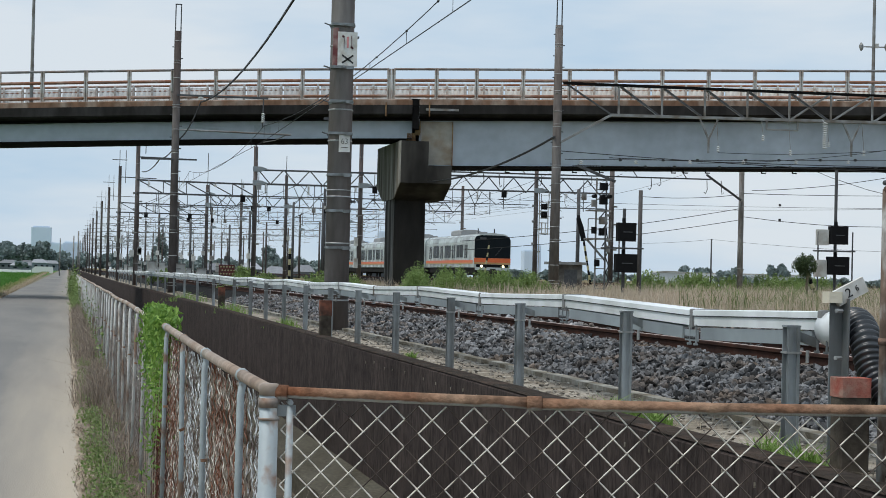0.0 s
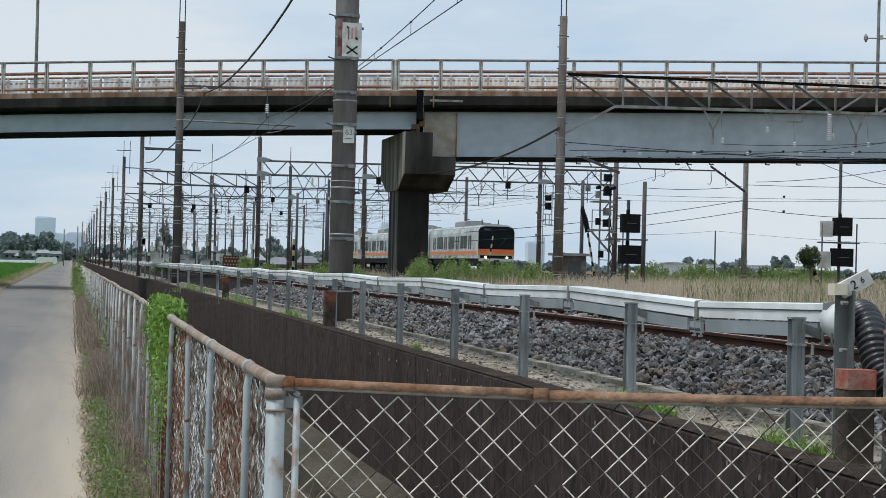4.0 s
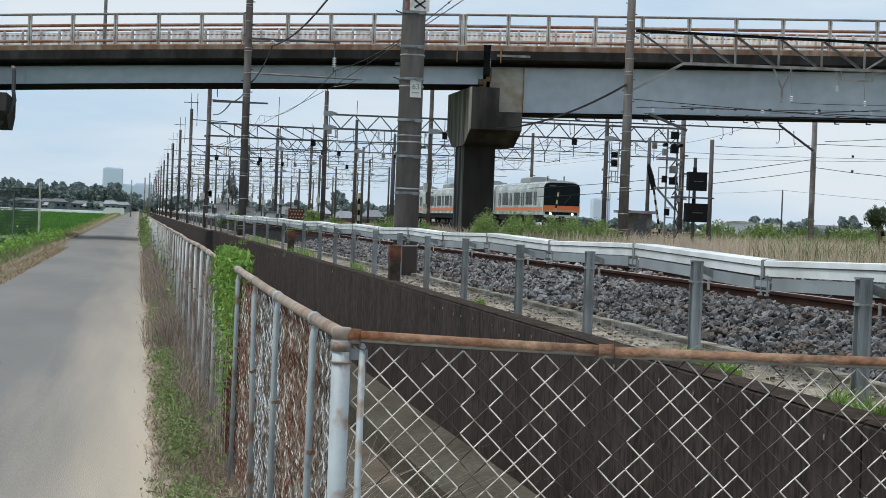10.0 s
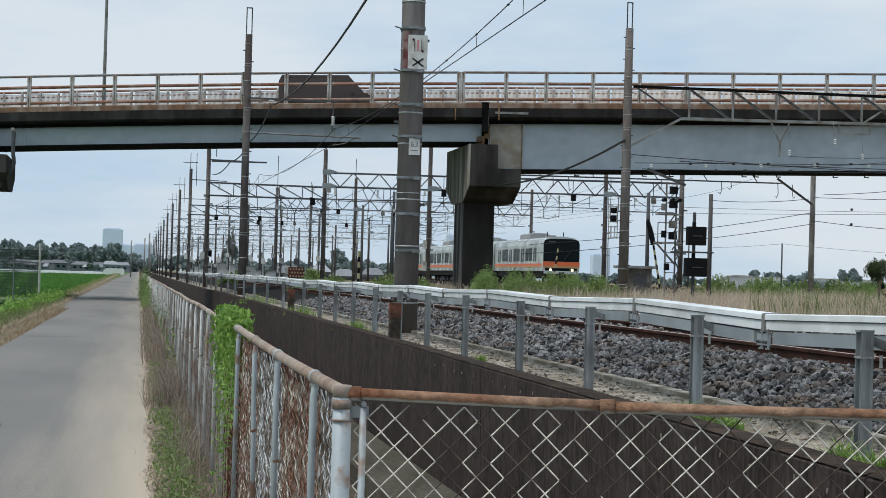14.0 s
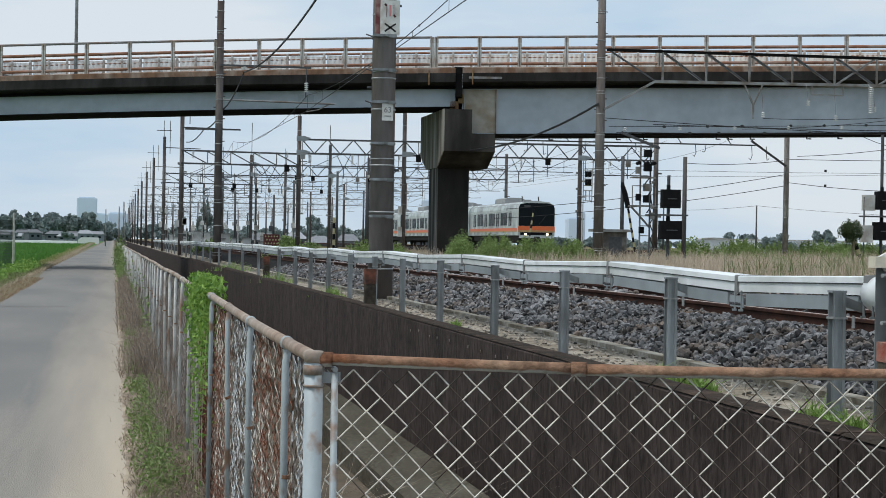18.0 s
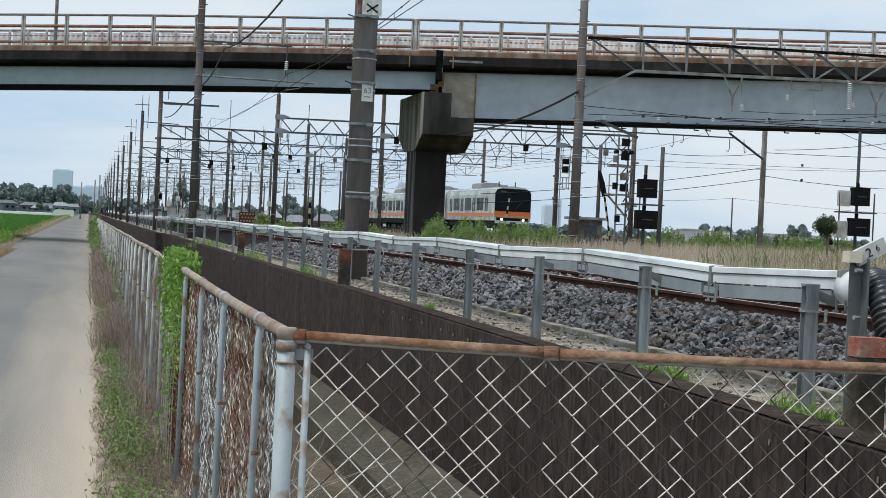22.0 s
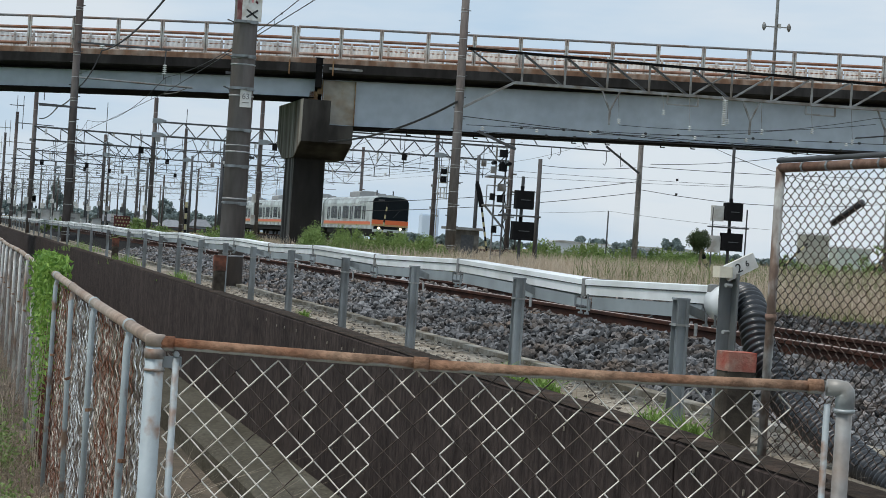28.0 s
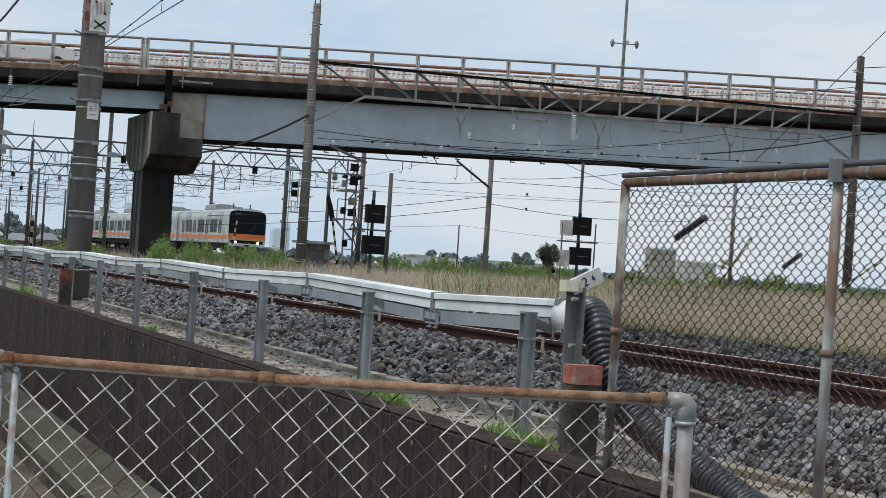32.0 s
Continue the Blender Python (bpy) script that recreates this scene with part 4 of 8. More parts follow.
elbow = part("elbow", Mesh().tube([(ex - fu[0] * 0.05, ey - fu[1] * 0.05, FT - 0.015), (ex - fu[0] * 0.018, ey - fu[1] * 0.018, FT - 0.0155), (ex - fu[0] * 0.007, ey - fu[1] * 0.007, FT - 0.018), (ex - fu[0] * 0.001, ey - fu[1] * 0.001, FT - 0.026),
                                   (ex, ey, FT - 0.036), (ex, ey, FT - 0.075)], [0.0225, 0.0235, 0.025, 0.0262, 0.0262, 0.0258], 18), ELBOW, ep, "galvanised elbow", True)
part("elbow_rim", Mesh().tube([(ex, ey, FT - 0.07), (ex, ey, FT - 0.08)], 0.0285, 18), ELBOW, elbow, "", True)
part("tension_post", Mesh().tube([(ex - 0.045, ey + 0.012, -0.3), (ex - 0.045, ey + 0.012, FT - 0.06)], 0.009, 10), FENCEPOST, ff, "", True)
for ev, wm in ((0, WIRE), (1, WIREWORN)):
    mesh_ob = part("chain_link_mesh", chain("chain_link_mesh", (cx + fu[0] * 0.0325, cy + fu[1] * 0.0325, 0), fu, fl - 0.05, 0.05, 1.155, 0.0741, wm, (0.0025, 0.002)[ev], worn=ev), wm, ff, "galvanised wire netting with dark patches")
    mesh_ob["kind"] = "stuff"

# the long fence along the lane, panel by panel
rf = random.Random(11)
lf = thing("chain_link_fence", "long low chain-link fence with pale posts along the lane, rusty netting", "fence", (0, 0, 0), 0, "lane fences")
POSTS = [5.79, 7.31, 8.71, 10.17, 11.8]
while POSTS[-1] < 150:
    POSTS.append(POSTS[-1] + 1.5)


def fence_x(y):
    return FX - 0.006 * math.sin((y - 5) * 0.5) * min(1, (y - 5) / 6) - 0.0016 * max(0, y - 20)


def fence_z(y):
    return FT - 0.005 * math.sin((y - 5) * 0.9) - 0.01


for i, y in enumerate(POSTS):
    x, z = fence_x(y), fence_z(y)
    lean = rf.uniform(-0.02, 0.02)
    pm = Mesh().tube([(x + lean - 0.006, y - 0.01, 0.0), (x - 0.004, y - 0.01, z - 0.06), (x + 0.006, y, z - 0.008), (x + 0.022, y, z + 0.008)], 0.0118 if y < 60 else 0.018, 8)
    p = part("post", pm, FENCEPOST if y < 11 else POSTOLD, lf, "", True)
    if y < 16:
        part("rail_hook", Mesh().tube([(x, y - 0.014, z), (x, y + 0.014, z)], 0.0225, 10), FENCEPOST if y < 11 else POSTOLD, p, "", True)
    if y < 40:
        part("tie_wire", Mesh().tube([(x + lean * 0.3, y - 0.012, 0.76), (x, y - 0.012, 0.772)], 0.0145, 8), RUSTPIPE, p)
prev = 5.0
for i, y in enumerate(POSTS):
    if prev > 90:
        break
    m = Mesh().tube([(fence_x(t), t, fence_z(t)) for t in (prev + 0.01, (prev + y) / 2, y + 0.01)], 0.0185, 10)
    part("top_rail", m, TOPRAIL, lf, "", True)
    prev = y
prev = 5.05
for i, y in enumerate(POSTS[:16]):
    wm = (WIREGREY, WIRERUST, WIREGREY, WIRERUST, WIREOXIDE)[i] if y < 12.5 else FARNET
    net = chain("netting", (fence_x(prev) + 0.02, prev, 0), (0.0, 1.0), y - prev, 0.04, FT - 0.05, 0.07, wm, 0.0021 if y < 12.5 else 0.0018, 0.0, 1.0, None, 4 if y < 12.5 else 1, 0.003)
    part("netting", net, wm, lf)["kind"] = "stuff"
    prev = y
part("netting", chain("netting", (fence_x(40), prev, 0), (0.0, 1.0), 60, 0.04, FT - 0.05, 0.15, FARNET, 0.003), FARNET, lf)["kind"] = "stuff"
for y0, y1 in ((5.8, 10.2), (10.2, 22)):
    part("tension_wire", Mesh().tube([(fence_x(y0) + 0.03, y0, 0.62), (fence_x(y1) + 0.03, y1, 0.7)], 0.002, 5), WIRE, lf)

# the taller fence on the wall beside the track
gp = [(3.64 + 0.27 * i, 7.88 - 1.42 * i) for i in range(5)]
gu = (0.187, -0.9824)
tf = thing("chain_link_fence", "tall old chain-link fence with rusty pipes on the wall", "fence", (0, 0, 0), 0, "track fences")
for i, (x, y) in enumerate(gp):
    zt = 1.945 + 0.028 * i
    ln = (0.004, 0.006, 0.0, 0.02, 0.0)[i]
    p = part("post", Mesh().tube([(x - ln, y, 0.58), (x - ln * 0.45, y, 1.3), (x, y, zt)], 0.0215, 12), OLDPOST if i else ENDRUST, tf, "rust-streaked pale post" if i else "rusty brown end post with paint remains", True)
    part("post_band", Mesh().tube([(x - ln * 0.45, y, 1.24), (x - ln * 0.45, y, 1.27)], 0.027, 10), RUSTDULL, p, "", True)
    if i:
        part("post_cap", Mesh().box((x, y, zt + 0.005), (0.075, 0.075, 0.09), 0.2, 0.02), GALV, p)
for i in range(4):
    a, b = gp[i], gp[i + 1]
    za, zb = 1.945 + 0.028 * i, 1.945 + 0.028 * (i + 1)
    part("top_pipe", Mesh().tube([(*a, za - 0.005), (*b, zb - 0.005)], 0.022, 10), RUSTDULL, tf, "rusty top pipe", True)
    for k in range(1, 8):
        f = k / 8
        ties = Mesh().tube([(a[0] + (b[0] - a[0]) * f + gu[0] * d, a[1] + (b[1] - a[1]) * f + gu[1] * d, za + (zb - za) * f - 0.005) for d in (-0.006, 0.006)], 0.0255, 8)
        part("pipe_tie", ties, GALV, tf)
    net = chain("netting", (a[0] + gu[0] * 0.03, a[1] + gu[1] * 0.03, 0), gu, 1.40, 0.62, za - 0.03, 0.053, WIREDARK, 0.0025, 0.028, 1.1, None, 5)
    part("netting", net, WIREDARK, tf)["kind"] = "stuff"
conduit = solo("cable_pipe", Mesh().tube([(gp[0][0] - 0.005, gp[0][1] + 0.02, 1.974), (gp[1][0], gp[1][1], 2.006), (gp[2][0], gp[2][1], 2.033), (gp[4][0], gp[4][1], 2.09)], 0.012, 10), DARKSTEEL,
               "dark grey pipe lying along the fence top", "pipe", smooth=True)
# dark tube offcuts wedged in the netting
for k, (s, z, ln, r, a) in enumerate(((0.466, 1.742, 0.14, 0.0155, 42), (1.157, 1.616, 0.078, 0.01, 46))):
    x, y = gp[0][0] + gu[0] * s + 0.03, gp[0][1] + gu[1] * s
    c, sn = math.cos(radians(a)) * ln / 2, math.sin(radians(a)) * ln / 2
    solo("tube_offcut", Mesh().tube([(x - gu[0] * c * 1.9, y - gu[1] * c * 1.9, z - sn), (x + gu[0] * c * 1.9, y + gu[1] * c * 1.9, z + sn)], r, 10), BLACKPIPE,
         "short black foam tube wedged in the netting", "tube", group="fence tubes", smooth=True)


# ---- cable trough on posts ----
TPOSTS = [10.0, 13.19, 16.47, 19.59, 22.97, 26.06, 28.9, 31.98, 35.24, 38.5, 41.8] + [46.0 + 6.6 * i for i in range(22)]
JT = [9.87, 12.03, 15.38, 18.77, 22.16, 25.54, 28.72, 32.5, 36.46, 40.1, 43.84, 47.5] + [51.5 + 4.0 * i for i in range(36)]


def trough_x(y):
    return 4.26 - 0.16 * min(max((y - 48) / 14, 0), 1) + 0.012 * math.sin(y * 0.8) + 0.01 * math.sin(y * 0.33 + 1)


def trough_z(y):
    return 1.335 + 0.017 * math.sin(y * 0.9 + 0.4) + (0.02 if y > 14 else 0.0) + (0.03 if y > 55 else 0) + (0.02 if y < 11 else 0)


trough = thing("cable_trough", "white plastic cable trough carried on grey steel posts along the track", "cable trough")
for i, y in enumerate(TPOSTS):
    x, zt = 4.05, 1.268 + rf.uniform(-0.012, 0.012)
    m = Mesh()
    for dy in (-0.036, 0.036):
        m.box((x, y + dy, (zt + 0.45) / 2), (0.076, 0.006, zt - 0.45))
    m.box((x + 0.035, y, (zt + 0.45) / 2), (0.006, 0.066, zt - 0.45))
    m.box((x - 0.022, y - 0.044, (zt + 0.45) / 2), (0.022, 0.01, zt - 0.46)).box((x + 0.027, y - 0.044, (zt + 0.45) / 2), (0.016, 0.01, zt - 0.46))
    p = part("trough_post", m, GALV, trough, "grey galvanised channel post")
    part("post_cap", Mesh().box((x, y, zt + 0.004), (0.084, 0.084, 0.012)), GALV, p)
    if y < 60:
        part("hose_band", Mesh().box((x, y - 0.002, zt - 0.145), (0.088, 0.098, 0.012)), BAND, p)
        part("bracket", Mesh().beam((x + 0.038, y, zt - 0.05), (trough_x(y) - 0.06, y, zt - 0.09), 0.04, 0.05), GALV, p)
        part("bracket_bolt", Mesh().tube([(x + 0.075, y - 0.06, zt - 0.13), (x + 0.075, y - 0.06, zt - 0.2)], 0.01, 6), BAND, p)
for a, b in zip(JT[:-1], JT[1:]):
    ends = [(trough_x(y), y, trough_z(y)) for y in (a + 0.025, b - 0.025)]
    sect = [(-0.085, -0.108), (-0.088, -0.04), (-0.097, -0.04), (-0.097, -0.006), (-0.08, 0.0), (0.08, 0.0), (0.097, -0.006), (0.097, -0.04), (0.088, -0.04), (0.085, -0.108)]
    s = part("trough_section", Mesh().extrude(sect, [lambda u, w, e=e: (e[0] + u, e[1], e[2] + w) for e in ends]), WHITEFRP, trough, "white trough section with a lid")
    if a < 100:
        part("lid_seam", Mesh().extrude([(-0.0945, -0.048), (-0.0945, -0.041), (-0.088, -0.041), (-0.088, -0.048)], [lambda u, w, e=e: (e[0] + u, e[1], e[2] + w) for e in ends]), DARKSTEEL, s)
    beamsec = [(-0.06, -0.2), (-0.08, -0.2), (-0.08, -0.118), (0.05, -0.118), (0.05, -0.126), (-0.06, -0.126)]
    if a > 9:
        part("support_channel", Mesh().extrude(beamsec, [lambda u, w, e=e, s=s_: (e[0] + u, e[1] + s, e[2] + w) for e, s_ in zip(ends, (0.2 if a > 11 else 0.12, -0.12))]), TROUGHBEAM, trough, "grey steel support channel")
    jx, jz = trough_x(a), trough_z(a)
    if a > 9.5:
        part("joint_band", Mesh().extrude([(-0.1, -0.118), (-0.1, -0.0), (-0.085, 0.005), (0.085, 0.005), (0.1, -0.0), (0.1, -0.118)], [lambda u, w, yy=yy: (jx + u, yy, jz + w) for yy in (a - 0.028, a + 0.028)]), STEELGREY, trough, "grey joint band")
        if a < 60:
            for d in (-0.085, 0.045):
                part("strap_leg", Mesh().box((jx - 0.088, a + d, jz - 0.165), (0.01, 0.014, 0.13)).box((jx - 0.092, a + d, jz - 0.232), (0.026, 0.026, 0.014)), GALV, trough)
        if a > 11:
            jp = part("joint_plate", Mesh().box((jx - 0.082, a + 0.02, jz - 0.175), (0.012, 0.26, 0.075)), TROUGHBEAM, trough, "bolted steel joint plate")
            for d in (-0.09, -0.03, 0.03, 0.09):
                part("joint_bolt", Mesh().tube([(jx - 0.08, a + 0.02 + d, jz - 0.19), (jx - 0.105, a + 0.02 + d, jz - 0.19)], 0.011, 6), DARKSTEEL, jp)
# end collar, end post with tag, and black corrugated hose down to the ground
part("end_collar", Mesh().tube([(4.25, 9.9, 1.26), (4.25, 9.78, 1.26), (4.25, 9.72, 1.27)], [0.105, 0.105, 0.085], 20), WHITEFRP, trough, "round white end collar", True)
epst = part("end_post", Mesh().box((4.035, 9.34, 0.94), (0.075, 0.008, 0.99)).box((4.072, 9.30, 0.94), (0.008, 0.09, 0.99)), GALV, trough, "tall grey end post")
for zz in (1.37, 1.12):
    part("post_bolt", Mesh().tube([(4.04, 9.28, zz), (4.0, 9.26, zz)], 0.012, 6), BAND, epst)
hose_pts = [Vector(p) for p in ((4.25, 9.75, 1.27), (4.23, 9.55, 1.3), (4.2, 9.4, 1.28), (4.18, 9.27, 1.2), (4.17, 9.16, 1.06), (4.19, 9.02, 0.92), (4.22, 8.85, 0.78), (4.25, 8.6, 0.69), (4.27, 8.3, 0.61), (4.28, 8.0, 0.54), (4.29, 7.6, 0.46), (4.32, 7.1, 0.38))]
dense = []
for i in range(len(hose_pts) - 1):
    p0, p1, p2, p3 = hose_pts[max(i - 1, 0)], hose_pts[i], hose_pts[i + 1], hose_pts[min(i + 2, len(hose_pts) - 1)]
    steps = max(2, int((p2 - p1).length / 0.0055))
    for k in range(steps):
        t = k / steps
        dense.append(0.5 * ((2 * p1) + (p2 - p0) * t + (2 * p0 - 5 * p1 + 4 * p2 - p3) * t * t + (3 * p1 - p0 - 3 * p2 + p3) * t ** 3))
run, rad = 0.0, []
for i, q in enumerate(dense):
    run += (q - dense[i - 1]).length if i else 0
    rad.append(0.07 + 0.02 * (0.5 + 0.5 * math.sin(run * 6.28318 / 0.038)) ** 0.6)
hose = solo("corrugated_hose", Mesh().tube(dense, rad, 24), BLACKPIPE, "thick black corrugated cable hose curving down from the trough", "hose", smooth=True)
tag = thing("number_tag", "tilted white number tag on the trough end", "tag", (4.04, 9.30, 1.45), 0)
part("tag_body", Mesh().beam((-0.03, 0, -0.02), (0.135, 0, 0.065), 0.03, 0.085), WHITEPLATE, tag)
part("tag_clip", Mesh().box((-0.045, 0.0, -0.01), (0.09, 0.08, 0.06), 0, 0.01), mat("cream_plastic", (0.72, 0.66, 0.52), 0.5, var=0.06), tag, "cream plastic clip")
writing("2", 0.072, INK, tag, (0.04, -0.0175, 0.014), (90, -27, 0))
writing("6", 0.045, INK, tag, (0.085, -0.0175, 0.042), (90, -27, 0))


def marker(x, y, z0, z1, paint, label, hh=0.1):
    p = thing("marker_post", label, "marker post", (x, y, 0), 0, "marker posts")
    part("stump", Mesh().box((0, 0, (z0 + z1 - hh) / 2), (0.162, 0.14, z1 - hh - z0), 0, 0.012), STUMP, p, "dirty concrete stump")
    part("painted_head", Mesh().box((0, 0, z1 - hh / 2 + 0.002), (0.172, 0.15, hh), 0, 0.012), paint, p, "faded red head")


marker(3.975, 9.0, 0.3, 1.03, REDPAINT, "concrete marker post with a faded red head")
marker(3.645, 26.5, 0.3, 1.116, RUSTBROWN, "short marker post with a red-brown head by the wall", 0.22)
marker(3.82, 47.0, 0.3, 1.1, RUSTBROWN, "short marker post with a red-brown head by the wall", 0.22)


# ---- track ----
track = thing("railway_track", "rusty rails of the near railway track on stone ballast", "track")
for x in (6.6, 7.667):
    ring = [(-0.064, 0.0), (-0.064, 0.012), (-0.012, 0.03), (-0.009, 0.105), (-0.033, 0.118), (-0.033, 0.143), (-0.026, 0.15), (0.026, 0.15), (0.033, 0.143), (0.033, 0.118), (0.009, 0.105), (0.012, 0.03), (0.064, 0.012), (0.064, 0.0)]
    for a, b in ((-30, 14.0), (14.0, 39.0), (39.0, 64.0), (64.0, 600)):
        r = part("rail", Mesh().extrude(ring, [lambda u, w, y=y: (x + u, y, 0.745 + w) for y in (a + 0.004, b - 0.004)]), RAIL, track, "rust-brown steel rail")
        part("running_surface", Mesh().extrude([(-0.024, 0.151), (0.024, 0.151), (0.02, 0.1535), (-0.02, 0.1535)], [lambda u, w, y=y: (x + u, y, 0.745 + w) for y in (a + 0.004, b - 0.004)]), RAILTOP, r)
sleeper_mesh = Mesh().box((7.13, 0, 0.69), (2.0, 0.2, 0.14), 0, 0.02).data("sleeper", CONC)
for i in range(90):
    s = part("sleeper", sleeper_mesh, CONC, track)
    s.location = (0, 4 + 0.62 * i, 0)


# ---- poles, portals and wires ----


def pole(x, y, z0, z1, r0, r1, label, bands=6, group="line poles", material=None, name="concrete_pole"):
    p = thing(name, label, "pole", (x, y, z0), 0, group)
    h = z1 - z0
    part("shaft", Mesh().tube([(0, 0, 0), (0, 0, h * 0.5), (0, 0, h)], [r0, (r0 + r1) / 2, r1], 14 if y < 130 else 8), material or POLE, p, "", True)
    rb = random.Random(int(x * 10 + y))
    for k in range(bands):
        z = h * (k + 0.7 + rb.uniform(-0.25, 0.25)) / bands
        r = r0 + (r1 - r0) * z / h + 0.008
        part("band", Mesh().tube([(0, 0, z - 0.012), (0, 0, z + 0.012)], r, 12), BAND, p, "", True)
        if y < 80 and k % 2 == 0:
            part("band", Mesh().tube([(0, 0, z + 0.09), (0, 0, z + 0.108)], r, 12), BAND, p, "", True)
    if y < 80 and h > 8:
        for k in range(int(h / 0.42)):
            z, s = 0.9 + 0.42 * k, (-1, 1)[k % 2]
            if z > h - 0.3 or (y < 30 and k % 3):
                continue
            r = r0 + (r1 - r0) * z / h
            part("step_bolt", Mesh().beam((s * (r - 0.01), -0.02, z), (s * (r + 0.075), -0.02, z), 0.03, 0.035), DARKSTEEL, p)
    return p


big = pole(4.05, 28.3, 0.45, 11.5, 0.19, 0.165, "thick grey-brown concrete catenary pole with banding and signs", 14)
def zl(z):
    return z - 0.45
MAROON = mat("maroon_enamel", (0.16, 0.035, 0.035), 0.6, var=0.2, scale=8, stain=(0.3, 0.2, 0.18), amount=0.1, sscale=6)
REDDARK = mat("maroon_lettering", (0.07, 0.012, 0.016), 0.7, var=0.1, bump=0.0)
PINKINK = mat("faded_pink_lettering", (0.62, 0.25, 0.25), 0.7, var=0.15, bump=0.0)
board = part("sign_board", Mesh().box((0.05, -0.215, zl(4.92)), (0.3, 0.012, 0.53)), WHITEPLATE, big, "white board with red mark and black cross")
part("board_edge", Mesh().box((-0.13, -0.19, zl(4.95)), (0.08, 0.06, 0.58)), MAROON, board, "red edge strip")
for s, nm in ((-1, "dark_stroke"), (1, "dark_stroke")):
    x = 0.05 + 0.055 * s
    part(nm, Mesh().beam((x, -0.2235, zl(5.11 if s < 0 else 5.12)), (x, -0.2235, zl(4.93 if s < 0 else 4.955)), 0.004, 0.03).beam((x, -0.224, zl(5.1 if s < 0 else 4.962)), (x + s * 0.028, -0.224, zl(5.125 if s < 0 else 4.93)), 0.004, 0.03), REDDARK, board, "dark maroon stroke")
part("pink_bar", Mesh().box((0.052, -0.2225, zl(5.025)), (0.03, 0.003, 0.17)), PINKINK, board, "faded pink bar")
part("black_cross", Mesh().beam((-0.03, -0.2235, zl(4.83)), (0.14, -0.2235, zl(4.71)), 0.004, 0.026).beam((-0.03, -0.2235, zl(4.71)), (0.14, -0.2235, zl(4.83)), 0.004, 0.026), INK, board)
plate = part("number_plate", Mesh().box((0.04, -0.205, zl(3.49)), (0.17, 0.01, 0.27)), WHITEPLATE, big, "small white plate with dark bars")
writing("63", 0.12, STEELGREY, plate, (0.04, -0.2115, zl(3.515)), (90, 0, 0))
part("plate_bar", Mesh().box((0.04, -0.212, zl(3.425)), (0.1, 0.004, 0.012)), STEELGREY, plate)
for z in (5.3, 4.65, 4.13, 3.64, 3.01, 2.46, 1.9, 1.34):
    bk = part("clamp", Mesh().tube([(0, 0, zl(z) - 0.014), (0, 0, zl(z) + 0.014)], 0.197, 14), GALV, big, "", True)
    part("clamp_bar", Mesh().box((-0.02, -0.2, zl(z)), (0.36, 0.05, 0.04), 0, 0.008).box((0.09, -0.23, zl(z) - 0.01), (0.1, 0.03, 0.045), 0, 0.006).box((0.0, -0.23, zl(z) + 0.005), (0.04, 0.025, 0.03)), GALV, bk)
    if z > 3.2:
        part("clamp_arm", Mesh().tube([(-0.3, -0.16, zl(z) + 0.01), (-0.22, -0.19, zl(z) - 0.02), (-0.2, -0.2, zl(z) - 0.07)], 0.012, 6), DARKSTEEL, bk)
# the pole stands behind the trough
big.location, big.scale = (4.62, 32.28, 0.302), (1.141, 1.141, 1.141)

p_left = pole(3.83, 70.0, 0.5, 10.4, 0.155, 0.13, "tall dark concrete catenary pole with side arms", 12, "line poles", POLEDARK)
p_right = pole(18.49, 70.0, 0.85, 11.35, 0.2, 0.15, "tall concrete pole holding the truss beam", 14)
p_far = pole(42.7, 70.0, 1.0, 11.7, 0.2, 0.16, "tall dark concrete pole holding the end of the truss beam", 8, "line poles", POLEDARK)
for p, h in ((p_left, 9.9), (p_right, 10.5)):
    fr = Mesh()
    for s in (-0.1, 0.1):
        fr.beam((s, 0, h - 0.2), (s, 0, h + 1.0), 0.04, 0.04)
    fr.beam((-0.12, 0, h + 1.0), (0.12, 0, h + 1.0), 0.04, 0.04)
    part("head_frame", fr, DARKSTEEL, p, "slim steel head frame")


def insulator(x, y, z, n, parent, down=True, r=0.07):
    m = Mesh()
    s = -1 if down else 1
    pts, rs = [], []
    for k in range(n):
        pts += [(x, y, z + s * 0.075 * k), (x, y, z + s * (0.075 * k + 0.03)), (x, y, z + s * (0.075 * k + 0.045)), (x, y, z + s * (0.075 * k + 0.06))]
        rs += [0.025, r, r, 0.025]
    return part("insulator", m.tube(pts, rs, 10), INSUL, parent, "pale porcelain insulator", True)


arm = thing("catenary_bracket", "black steel arms with insulators on the catenary pole", "bracket", (3.83, 70.0, 0))
part("upper_arm", Mesh().beam((0, -0.2, 8.0), (3.4, -0.2, 8.01), 0.06, 0.07), DARKSTEEL, arm)
insulator(0.89, -0.2, 7.97, 2, arm, True, 0.12)
part("hanger", Mesh().beam((3.23, -0.2, 8.0), (3.2, -0.2, 6.9), 0.04, 0.04), DARKSTEEL, arm)
insulator(3.22, -0.2, 7.45, 5, arm, True, 0.08)
part("lower_arm", Mesh().tube([(0.12, -0.15, 6.72), (4.3, -0.15, 6.68)], 0.035, 8), STEELGREY, arm)
part("stay", Mesh().tube([(3.25, -0.15, 6.36), (3.7, -0.15, 6.45), (4.1, -0.15, 6.66)], 0.02, 6), STEELGREY, arm)
part("small_arm", Mesh().beam((-1.25, -0.1, 5.6), (0.8, -0.1, 5.62), 0.06, 0.06), DARKSTEEL, arm)
for ob, z in ((p_left, 0.33), (arm, -0.255)):
    ob.location, ob.scale = (4.48, 81.9, z), (1.17, 1.17, 1.17)

